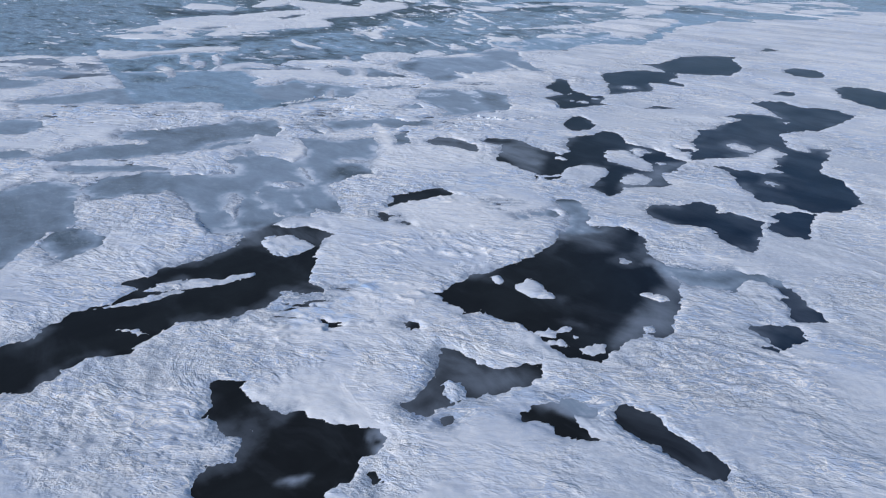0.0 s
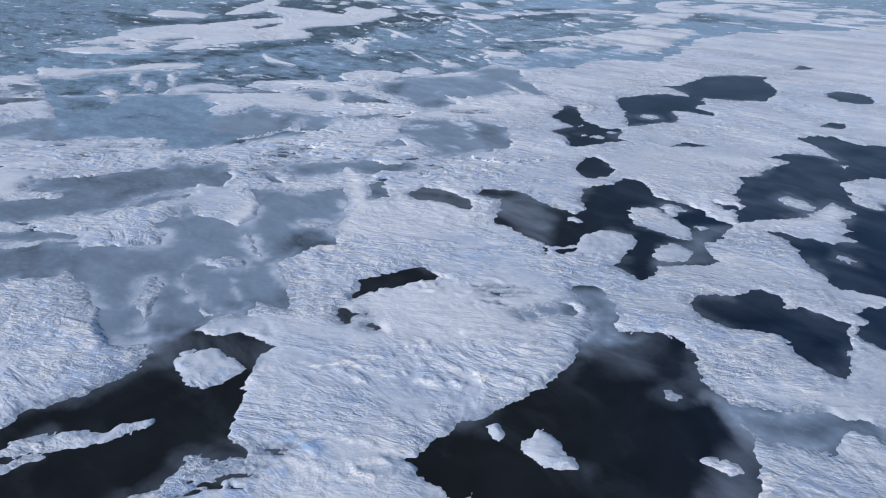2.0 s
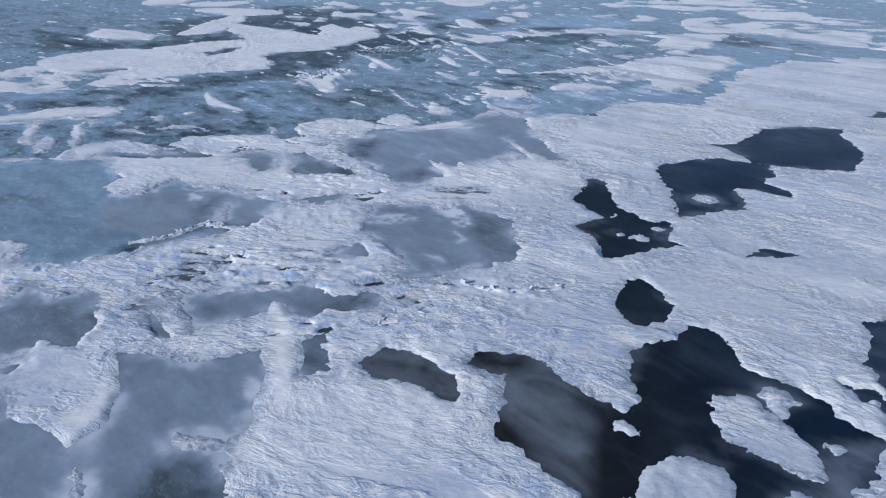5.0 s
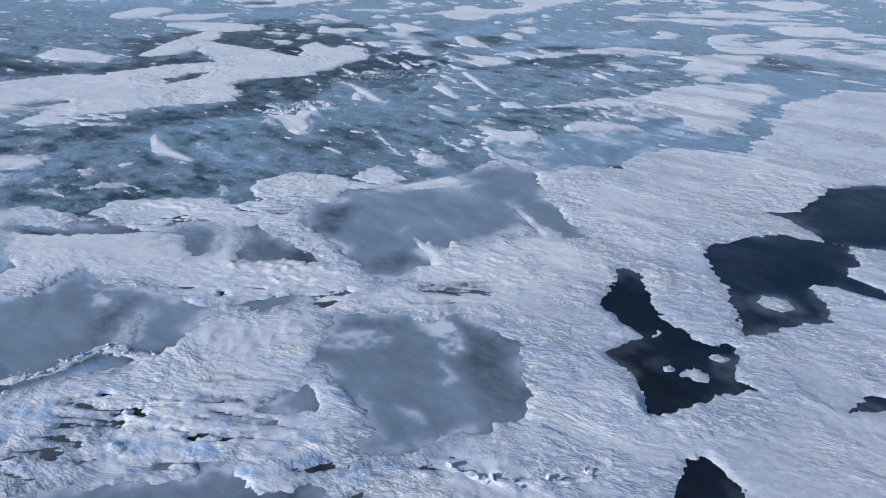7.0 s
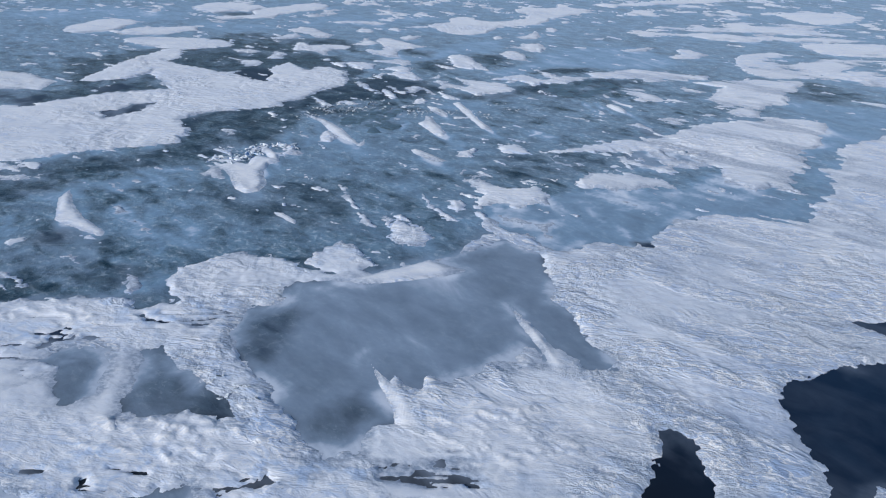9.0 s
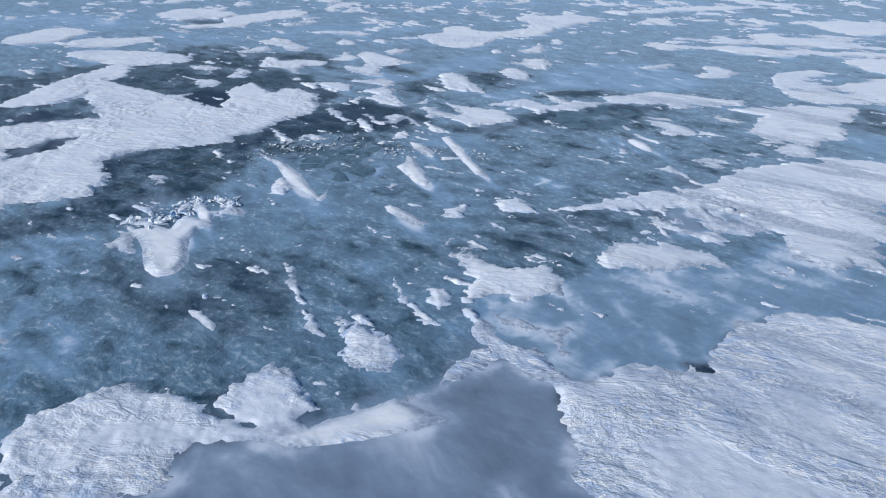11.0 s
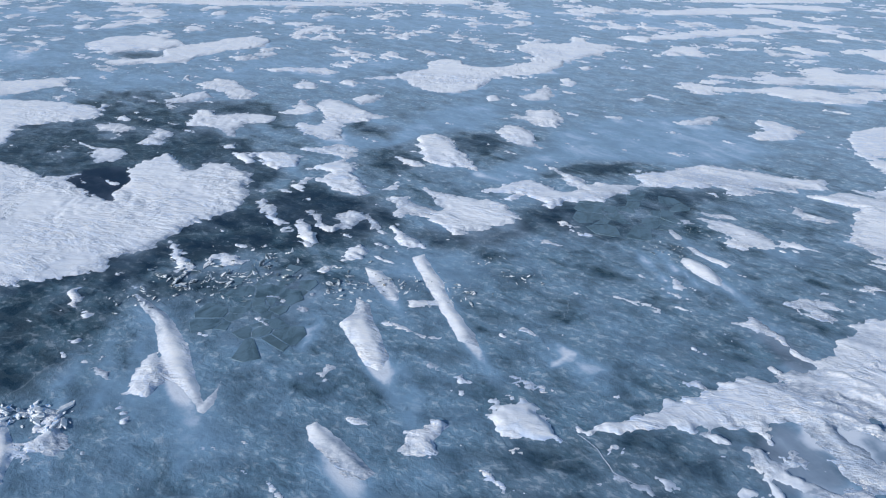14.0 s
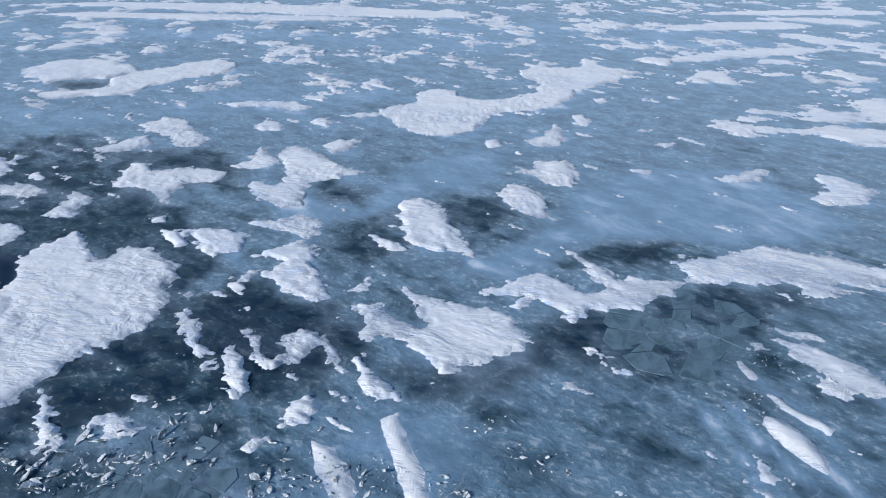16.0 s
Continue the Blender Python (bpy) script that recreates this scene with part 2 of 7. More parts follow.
# ---- smooth random fields ----
def wave(x, y, size, seed, octaves=4, gain=0.5):
    """Gradient noise of about -1 to 1 on arrays, its largest swell size metres long."""
    rng = np.random.RandomState(seed)
    total, amp = np.zeros_like(x), 1.0
    for o in range(octaves):
        table = rng.rand(256, 256) * 2 * np.pi
        px, py = x / size + rng.rand() * 100, y / size + rng.rand() * 100
        ix, iy = np.floor(px).astype(int), np.floor(py).astype(int)
        fx, fy = px - ix, py - iy
        u, v = fx ** 3 * (fx * (fx * 6 - 15) + 10), fy ** 3 * (fy * (fy * 6 - 15) + 10)

        def corner(a, b):
            ang = table[(ix + a) % 256, (iy + b) % 256]
            return np.cos(ang) * (fx - a) + np.sin(ang) * (fy - b)

        total += amp * 1.5 * ((corner(0, 0) * (1 - u) + corner(1, 0) * u) * (1 - v) + (corner(0, 1) * (1 - u) + corner(1, 1) * u) * v)
        amp, size = amp * gain, size / 2
    return total


def smooth(a, b, v):
    s = np.clip((v - a) / (b - a), 0, 1)
    return s * s * (3 - 2 * s)


# ---- plan of the ice: each patch is a short chain of lobes (x, y, half width, half depth) ----
PLAN = []


def snow(*lobes):
    PLAN.append(("snow", lobes))


def slush(*lobes):
    PLAN.append(("slush", lobes))


def pool(*lobes):
    PLAN.append(("pool", lobes))


def mid(*lobes):
    PLAN.append(("mid", lobes))


def frosting(*lobes):
    PLAN.append(("frosting", lobes))


def black_ice(*lobes):
    PLAN.append(("black_ice", lobes))


def crack(*lobes):
    PLAN.append(("crack", lobes))


def slate(*lobes):
    PLAN.append(("slate", lobes))


def ragged(*lobes):
    PLAN.append(("ragged", lobes))


def worn(*lobes):
    PLAN.append(("worn", lobes))


def light_frost(*lobes):
    PLAN.append(("light_frost", lobes))


def crest(*lobes):
    PLAN.append(("crest", lobes))


def less_frost(*lobes):
    PLAN.append(("less_frost", lobes))


def grey(*lobes):
    PLAN.append(("grey", lobes))


def shore(kind, amount, *corners):
    PLAN.append(("shore", (kind, amount, corners)))


frosting((1.2, 134.9, 7, 7.6))
grey((-42.7, 93.2, 2.3, 2), (-38.2, 93.8, 3.1, 2.3))
slate((-40.3, 93.2, 1.4, 1.5))
grey((-50.1, 112.2, 5.4, 4.1))
grey((-76.6, 131.2, 8.3, 2.7), (-74.0, 120.6, 3.9, 2.7))
grey((-62.0, 110.0, 7.1, 1.7), (-55.2, 115.5, 3.7, 2.2))
grey((-43.7, 80.0, 3.4, 1.1), (-36.4, 80.7, 2.1, 0.78))
slush((-31.4, 78.4, 1.3, 2.2))
pool((-35.5, 37.5, 3.8, 2.9), (-31.4, 40.4, 1.6, 3.1))
light_frost((2.3, 40.0, 2.2, 1.6), (5.1, 39.5, 2.4, 1.1))
light_frost((15.3, 45.9, 3.1, 2.8), (17.4, 48.9, 2.1, 3.5))
grey((-48.3, 64.4, 4.5, 6.7), (-45.2, 71.4, 4.9, 4.4))
grey((-38.6, 74.7, 2.3, 3.1), (-34.4, 75.7, 3.3, 3.5))
grey((-29.9, 75.7, 3.9, 2.4), (-23.5, 74.1, 3.9, 2.7))
grey((-48.3, 83.9, 2.8, 1.7), (-42.8, 86.2, 5.8, 2.6), (-36.2, 88.1, 4.4, 2))
grey((-61.8, 96.7, 4.8, 3.7))
grey((-56.0, 84.8, 2.9, 1.9))
mid((71.5, 115.7, 4.8, 7.2))
mid((68.4, 133.5, 3.3, 3.7))
frosting((-17.3, 74.6, 2.8, 1))
frosting((-20.4, 72.1, 0.4, 1.4), (-19.6, 69.9, 0.38, 1.7))
frosting((-15.3, 72.2, 0.6, 1.4), (-15.4, 70.0, 0.64, 1.7))
light_frost((9.4, 89.0, 1.8, 2.6))
snow((51.1, 95.9, 3, 3.2), (53.3, 95.1, 2.6, 3.5))
light_frost((34.3, 88.5, 3.6, 4.5))
mid((72.6, 170.3, 4.3, 3.1))
mid((63.8, 157.9, 3.9, 1.9), (68.2, 155.2, 3.8, 1.8))
snow((46.2, 130.6, 2.9, 2.1), (47.7, 129.1, 2.3, 2.6))
mid((70.4, 170.4, 2.2, 1.5))
snow((-49.3, 228.3, 3.9, 3.4), (-48.6, 235.7, 2.3, 2.3))
snow((-75.0, 259.4, 6.3, 7.4), (-73.7, 265.1, 5.5, 4.6))
snow((-60.9, 255.2, 6.2, 4.5), (-54.7, 258.3, 3.2, 3.1))
snow((-58.5, 245.5, 3.9, 3.5), (-47.9, 242.2, 4.3, 5.9), (-41.2, 242.6, 2.9, 3.4))
snow((103.3, 287.5, 7.8, 9.2), (115.2, 292.9, 3.2, 5.8))
snow((82.6, 265.8, 4.5, 8.9))
snow((87.3, 249.7, 3.8, 5), (91.9, 244.4, 6.2, 7), (101.5, 250.9, 2.6, 6.3))
snow((70.0, 341.5, 5.6, 3.1), (81.3, 346.5, 8.7, 4.9), (95.1, 349.3, 7.4, 5))
snow((98.0, 367.1, 14.5, 3.0), (120.7, 372.4, 15.0, 4.2))
snow((115.2, 355.4, 9.2, 4.5), (101.9, 358.3, 9.3, 2.8))
snow((94.0, 334.3, 3.8, 2.9), (97.5, 327.9, 5.3, 2.7), (105.0, 325.4, 5.2, 1.9))
snow((51.2, 305.6, 3.4, 2.5), (59.4, 307.2, 5.7, 2.1), (74.0, 313.0, 8.4, 1.7), (87.2, 319.1, 7.5, 1.2))
snow((60.8, 313.7, 1.5, 2.3))
snow((75.9, 306.4, 5.2, 2.6))
snow((59.9, 293.8, 2.7, 2.2), (60.5, 289.7, 1.6, 1.6))
snow((72.4, 295.5, 3.2, 1.3))
snow((95.0, 306.8, 3.5, 2.6))
snow((76.9, 290.8, 2.5, 1.7))
slush((69.1, 269.8, 1.9, 2.1), (69.3, 272.7, 1.6, 1.3))
slush((51.1, 263.2, 1.8, 1.1), (53.8, 260.8, 3.2, 1), (57.4, 258.3, 2.3, 0.73))
snow((40.4, 255.1, 1.4, 0.92))
slush((45.6, 243.0, 2.7, 0.9), (48.5, 245.5, 1.4, 0.76))
slush((56.3, 243.4, 2, 1.1), (57.2, 240.1, 2.6, 1.3), (53.5, 236.4, 2.4, 0.77))
snow((44.6, 344.5, 2.1, 2.4))
snow((39.7, 339.5, 2, 2.3))
snow((33.6, 333.8, 1.3, 2.1))
snow((28.2, 324.7, 1.5, 1.9))
snow((52.3, 319.3, 1.7, 2.4))
snow((58.7, 326.0, 1.2, 2.6))
slush((-47.4, 330.1, 1.6, 3.4))
slush((-64.3, 325.1, 5.4, 1.9))
slush((-48.0, 364.5, 44.4, 4.9), (-1.8, 357.1, 23.4, 6.3))
slush((-63.1, 348.1, 27.1, 4.1), (-29.4, 348.0, 24.8, 3.3))
slush((-71.5, 308.2, 2.1, 2.6))
slush((-65.8, 310.3, 2.4, 3.2))
slush((-25.3, 317.1, 4.7, 1.8))
frosting((-85.6, 323.4, 35.0, 5.7), (-49.4, 325.3, 36.1, 5.8))
frosting((38.7, 333.8, 39.5, 12.8), (62.4, 325.5, 25.5, 9.7))
frosting((31.3, 233.1, 7.6, 5.9), (38.6, 234.2, 8.3, 7))
frosting((-82.3, 277.6, 23.4, 9.9))
frosting((-38.7, 125.2, 10.6, 3.8))
frosting((-46.9, 121.8, 6.8, 3))
black_ice((-32.9, 229.6, 10.5, 4.1))
black_ice((-30.7, 149.5, 3, 5.4))
black_ice((-21.9, 145.4, 2.9, 2.3))
crack((-20.6, 106.7, 7.8, 3.2), (-12.0, 104.3, 5.7, 2.1))
crack((-1.6, 102.7, 5.9, 1.7))
crack((-0.2, 97.3, 5.6, 2.2))
crack((-7.1, 95.8, 3.8, 1.3))
crack((-19.9, 98.6, 3, 4.2))
crack((-23.0, 134.7, 4.4, 3.1))
crack((4.0, 122.8, 9.7, 1.7))
crack((-14.0, 123.3, 5.8, 2))
crack((-33.3, 103.0, 11.0, 2.8))
crack((-9.5, 102.8, 8.8, 2))
crack((5.4, 70.1, 3.2, 1.3))
crack((-7.8, 51.1, 2.9, 1.9), (-10.1, 47.5, 3.6, 1.7))
crack((-13.6, 139.4, 5.3, 1.8))
ragged((-58.1, 144.6, 11.6, 11.9))
ragged((-62.0, 169.3, 25.1, 8.7))
ragged((-73.6, 134.4, 21.1, 11.7))
ragged((-30.9, 134.7, 7.7, 3))
ragged((76.1, 227.8, 16.4, 18.6))
ragged((81.2, 266.4, 34.8, 14.8))
ragged((-26.4, 140.2, 4.4, 1.2))
crack((-53.9, 102.7, 21.0, 6.4))
crack((-48.9, 81.0, 11.0, 3.5))
crack((-14.4, 105.1, 13.0, 4.6))
worn((20.5, 35.7, 9.4, 7.6))
worn((31.9, 49.7, 5.5, 10))
worn((24.8, 73.6, 7.6, 5.4))
worn((27.8, 103.4, 8.1, 7.8))
worn((34.0, 111.9, 6.5, 6.1))
worn((33.7, 137.9, 7.2, 9.6))
worn((20.2, 125.8, 4.1, 3.9))
worn((-21.5, 32.0, 7.8, 4.3))
worn((28.8, 150.7, 7.3, 4.2))
crest((-4.1, 50.5, 3.3, 2.2))
crest((-4.6, 59.5, 3.4, 1.9))
crest((-13.9, 45.9, 6.6, 1.8))
crest((10.7, 126.8, 5.3, 3))
crest((-8.7, 126.2, 5.8, 2.4))
crest((8.6, 100.4, 4.2, 3))
crest((-10.1, 104.3, 7.6, 2.4))
crest((2.1, 71.4, 5, 1.8))
crest((-11.9, 126.1, 5.2, 2))
crest((23.0, 126.8, 2.1, 4))
crest((42.0, 181.5, 6.7, 5.2))
crest((36.1, 180.4, 4, 3.3))
crest((4.2, 61.2, 6.1, 4.1))
crest((-20.8, 34.5, 6.4, 4.2))
crest((20.9, 40.7, 8.1, 4))
crest((-23.6, 139.0, 5.2, 1.6))
frosting((5.0, 140.3, 4.9, 4.5))
less_frost((-0.1, 126.5, 1.7, 2))
less_frost((-6.9, 137.4, 1.7, 3))
less_frost((-0.3, 143.3, 4.7, 1.6))
frosting((0.6, 115.4, 4.6, 3))
less_frost((2.0, 105.1, 2.3, 1.5))
less_frost((8.8, 108.5, 1.9, 1.7))
frosting((-22.3, 81.1, 3.6, 3.3))
less_frost((-12.9, 71.0, 1.5, 2.6))
less_frost((-10.3, 88.5, 1.8, 4.2))
less_frost((-23.6, 75.1, 2.5, 2.1))
less_frost((-10.7, 80.6, 2, 2.9))
frosting((-16.4, 81.3, 1.6, 4))
frosting((-28.9, 115.5, 2.7, 3.5))
less_frost((-19.4, 118.5, 2.9, 3.8))
frosting((-11.8, 98.4, 2, 1.4))
less_frost((-15.9, 98.4, 1.3, 2.3))
worn((18.7, 35.7, 10.2, 7.6))
worn((24.7, 102.0, 9.4, 6.9))
worn((23.9, 82.3, 8.2, 6.8))
frosting((2.9, 114.5, 5.1, 3.8))
frosting((8.9, 138.2, 7.6, 8.4))
frosting((-21.5, 119.6, 4.1, 3.5))
less_frost((51.0, 143.6, 8, 11))
ragged((101.8, 224.7, 24.9, 23.3))
less_frost((16.6, 124.5, 2, 2.3))
worn((-20.3, 41.0, 8.3, 3.2))
worn((24.4, 48.5, 7.7, 7.3))

# shores, as short closed lines: kind, how frosted or thin it is, corners
shore("haze", 0.34, (-13.5, 193.0), (5.5, 198.0), (25.9, 196.5), (30.3, 186.4), (18.5, 180.3), (3.8, 173.1), (-3.0, 172.9), (-10.6, 179.5))
shore("dark", 0.65, (-16.4, 197.7), (-12.1, 199.7), (-5.0, 201.9), (-1.2, 199.9), (-0.3, 194.2), (-14.1, 193.9))
shore("dark", 0.9, (-17.3, 202.8), (-15.9, 205.8), (-13.0, 210.0), (-5.9, 217.6), (1.2, 214.3), (5.7, 209.7), (4.8, 207.0), (2.9, 204.4), (-5.0, 201.9), (-9.2, 200.8), (-12.1, 199.7), (-14.7, 198.2), (-16.4, 197.7), (-18.8, 201.6))
shore("dark", 0.95, (-34.6, 227.6), (-31.4, 227.7), (-30.3, 231.7), (-21.8, 230.7), (-15.6, 228.9), (-16.0, 227.0), (-21.3, 224.4), (-25.8, 223.1), (-28.2, 222.0), (-31.1, 221.9))
shore("dark", 0.6, (-45.3, 252.2), (-39.4, 254.8), (-27.6, 250.9), (-17.2, 249.3), (-12.9, 243.7), (-12.7, 238.5), (-24.2, 236.4), (-33.4, 237.6), (-37.9, 239.1))
shore("dark", 0.6, (-2.8, 238.9), (2.1, 239.1), (7.3, 236.1), (6.9, 223.1), (4.1, 220.9), (0.7, 224.0), (1.0, 228.9))
shore("dark", 0.75, (8.0, 206.4), (10.4, 205.2), (12.7, 205.9), (15.9, 207.2), (18.9, 212.4), (27.7, 214.2), (33.4, 217.9), (40.2, 217.2), (33.0, 210.5), (29.8, 206.9), (25.6, 206.2), (19.9, 207.3), (16.5, 204.7), (12.6, 202.3), (9.7, 202.8))
shore("dark", 0.7, (10.9, 234.8), (15.8, 236.5), (17.9, 232.2), (15.8, 226.9), (12.1, 229.3))
shore("dark", 0.8, (22.0, 221.5), (28.1, 226.1), (33.5, 226.3), (31.6, 223.4), (28.4, 220.7), (24.8, 222.7))
shore("dark", 0.8, (-53.4, 283.0), (-45.3, 283.9), (-44.0, 278.8), (-50.7, 277.6))
shore("dark", 0.9, (-32.8, 189.7), (-30.3, 191.1), (-24.6, 195.5), (-20.6, 200.3), (-14.2, 204.0), (-9.6, 206.1), (-5.7, 206.3), (-6.0, 201.0), (-14.1, 199.0), (-16.3, 193.1), (-16.1, 188.0), (-18.5, 181.4), (-21.4, 176.7), (-24.8, 175.8), (-27.9, 176.5), (-35.2, 188.4))
shore("dark", 0.35, (-20.4, 165.6), (-14.8, 168.2), (-7.2, 168.4), (-3.6, 165.0), (-3.6, 160.0), (-4.9, 156.6), (-14.9, 156.4))
shore("dark", 0.3, (12.1, 176.2), (18.9, 178.2), (29.7, 179.4), (28.8, 175.2), (22.3, 172.7), (19.6, 169.2), (13.8, 169.1), (11.9, 171.7))
shore("haze", 0.72, (14.0, 220.2), (17.3, 224.6), (23.3, 229.7), (28.0, 240.2), (35.8, 245.8), (46.1, 246.3), (51.6, 236.4), (51.8, 230.7), (44.4, 226.7), (36.2, 226.4), (31.1, 227.4), (25.6, 227.3), (21.2, 222.5), (16.8, 218.4))
shore("haze", 0.66, (-6.6, 238.7), (2.8, 233.0), (6.8, 246.4), (15.9, 253.0), (19.2, 249.0), (15.9, 239.7), (9.7, 237.8), (4.2, 230.3), (-1.2, 228.8))
shore("haze", 0.6, (-55.5, 270.1), (-47.5, 264.6), (-33.1, 266.9), (-20.4, 278.9), (-0.8, 283.8), (3.3, 278.6), (-7.5, 266.9), (-18.9, 266.3), (-31.7, 261.4), (-41.5, 255.9), (-48.6, 258.0))
shore("haze", 0.6, (-17.7, 321.4), (-0.0, 329.5), (26.2, 339.0), (61.6, 346.1), (56.1, 324.4), (24.0, 310.2), (1.2, 311.2))
shore("haze", 0.55, (-92.5, 335.4), (-61.0, 342.4), (-56.6, 324.5), (-83.1, 318.9))
shore("haze", 0.6, (3.3, 202.1), (6.2, 201.6), (12.6, 202.3), (12.9, 198.3), (11.2, 196.5), (6.7, 197.3), (5.2, 198.6))
shore("haze", 0.5, (-10.9, 199.2), (-7.3, 201.3), (-4.2, 200.6), (-3.8, 198.4), (-8.6, 197.9))
shore("haze", 0.5, (-11.1, 173.9), (-9.5, 175.5), (-4.1, 172.6), (-1.8, 169.9), (-3.8, 168.5), (-8.0, 169.7))
shore("haze", 0.5, (0.7, 168.7), (3.1, 168.1), (4.3, 164.1), (3.0, 163.6))
shore("haze", 0.5, (-24.6, 180.2), (-18.8, 181.9), (-18.1, 178.2), (-22.3, 176.7))
shore("haze", 0.5, (-13.5, 184.7), (-9.3, 186.0), (-3.5, 182.0), (-3.1, 175.7), (-7.0, 177.3), (-11.2, 180.7))
shore("haze", 0.45, (7.8, 165.3), (9.9, 168.9), (12.1, 166.6), (11.6, 162.3), (9.3, 161.3))
shore("haze", 0.4, (2.8, 177.6), (8.0, 181.4), (11.8, 179.7), (9.9, 173.1), (5.9, 171.5))
shore("dark", 0.6, (-61.2, 227.3), (-54.5, 235.2), (-39.6, 249.5), (-21.4, 237.9), (-8.0, 224.6), (-9.2, 211.6), (-21.3, 210.8), (-32.4, 210.1), (-42.2, 207.0), (-47.4, 203.2), (-51.5, 202.9), (-66.3, 226.9))
shore("old", 0.25, (-77.6, 156.0), (-71.3, 158.1), (-49.3, 165.0), (-24.3, 170.5), (-17.1, 151.3), (-18.4, 143.3), (-25.8, 142.5), (-31.8, 140.0), (-32.5, 134.6), (-37.4, 133.2), (-51.9, 131.5), (-61.6, 130.0))
shore("blue", 0.58, (-61.6, 130.0), (-51.3, 130.3), (-43.0, 131.8), (-37.7, 131.9), (-33.3, 125.9), (-34.0, 123.1), (-32.3, 121.2), (-28.9, 121.3), (-26.7, 125.4), (-24.0, 123.4), (-18.8, 122.1), (-13.4, 119.2), (-15.0, 116.9), (-15.6, 113.5), (-18.3, 111.8), (-20.6, 110.9), (-24.0, 110.1), (-25.0, 107.8), (-27.7, 107.1), (-30.0, 105.6), (-34.1, 105.8), (-35.0, 109.1), (-38.7, 110.5), (-40.7, 109.7), (-49.0, 109.5))
shore("ice", 0.2, (-26.8, 108.5), (-24.8, 110.8), (-22.2, 112.5), (-21.7, 115.0), (-20.6, 115.9), (-21.0, 112.5), (-25.5, 107.4))
shore("ice", 0.12, (-18.7, 111.0), (-15.6, 113.5), (-15.5, 111.5), (-18.0, 110.5))
shore("ice", 0.3, (-45.5, 118.9), (-43.1, 120.9), (-38.8, 120.4), (-39.0, 119.4), (-42.8, 119.0))
shore("ice", 0.22, (-57.4, 127.8), (-49.6, 126.9), (-48.1, 122.7), (-54.3, 122.6))
shore("dark", 0.5, (-61.2, 156.7), (-47.8, 161.0), (-42.7, 157.4), (-50.5, 153.5), (-59.4, 153.1))
shore("thin", 0.1, (-66.5, 149.4), (-61.8, 148.9), (-57.8, 149.8), (-52.6, 154.1), (-44.9, 154.4), (-43.8, 150.3), (-47.0, 149.5), (-54.6, 146.6), (-59.3, 145.8), (-62.2, 141.8), (-68.7, 141.6), (-73.4, 149.2))
shore("thin", 0.3, (-52.6, 140.7), (-54.4, 147.3), (-52.8, 146.7), (-49.1, 136.7), (-51.0, 137.4))
shore("thin", 0.35, (-49.1, 136.7), (-49.3, 140.8), (-47.1, 139.5), (-45.6, 134.2), (-47.1, 133.4))
shore("thin", 0.35, (-47.3, 143.8), (-47.3, 146.9), (-44.6, 142.4), (-42.5, 134.3), (-44.4, 136.8))
shore("thin", 0.2, (-55.1, 133.9), (-55.3, 136.5), (-51.7, 134.0), (-48.5, 127.0), (-49.7, 125.8), (-52.1, 130.3))
shore("thin", 0.3, (-44.1, 131.7), (-43.6, 136.8), (-38.2, 139.8), (-31.3, 135.9), (-32.2, 133.8), (-37.9, 134.4), (-41.2, 131.1))
shore("thin", 0.1, (-64.9, 164.4), (-60.6, 168.0), (-58.3, 166.3), (-62.0, 162.4))
shore("thin", 0.1, (-52.9, 169.2), (-48.1, 173.1), (-50.1, 167.1), (-54.7, 166.1))
shore("thin", 0.2, (-75.8, 171.8), (-73.6, 177.7), (-68.0, 182.1), (-64.0, 180.7), (-67.1, 175.5), (-72.1, 170.6))
shore("thin", 0.4, (-62.5, 154.8), (-62.5, 156.6), (-59.0, 151.4), (-60.8, 151.3))
shore("grey", 0.38, (-20.3, 132.5), (-19.0, 133.7), (-16.8, 130.2), (-18.4, 129.0))
shore("haze", 0.62, (64.6, 208.3), (81.0, 193.2), (79.6, 190.5), (66.4, 188.7), (59.1, 182.5), (54.7, 180.7), (55.9, 191.1))
shore("dark", 0.5, (62.2, 210.5), (71.0, 218.7), (76.3, 209.9), (69.7, 204.9), (62.6, 205.8))
shore("snow", 0, (43.6, 160.3), (49.0, 166.4), (52.7, 174.6), (59.1, 182.5), (66.1, 188.0), (73.4, 191.3), (79.6, 190.5), (92.7, 191.2), (68.6, 154.1), (56.1, 148.1), (47.4, 146.1), (38.2, 147.4), (37.3, 154.8))
shore("snow", 0, (26.5, 155.4), (30.7, 159.1), (35.5, 160.6), (41.0, 159.1), (45.1, 160.4), (42.3, 153.0), (32.7, 150.8), (25.6, 152.4))
shore("thin", 0.1, (18.4, 178.9), (28.3, 182.6), (34.0, 183.6), (40.1, 189.5), (45.7, 192.4), (51.3, 194.6), (55.0, 193.7), (52.5, 185.5), (52.9, 180.6), (55.9, 179.2), (52.0, 176.0), (48.5, 175.8), (48.9, 170.3), (44.3, 168.7), (38.4, 170.6), (40.7, 175.5), (36.8, 176.7), (36.7, 179.8), (27.7, 179.4))
shore("thin", 0.1, (47.9, 205.0), (54.8, 215.1), (64.3, 219.4), (70.4, 218.7), (63.9, 209.2), (60.6, 203.5), (53.4, 200.9), (48.6, 201.9))
shore("thin", 0.1, (72.5, 231.6), (83.8, 237.5), (86.1, 231.3), (78.8, 226.0), (72.3, 227.9))
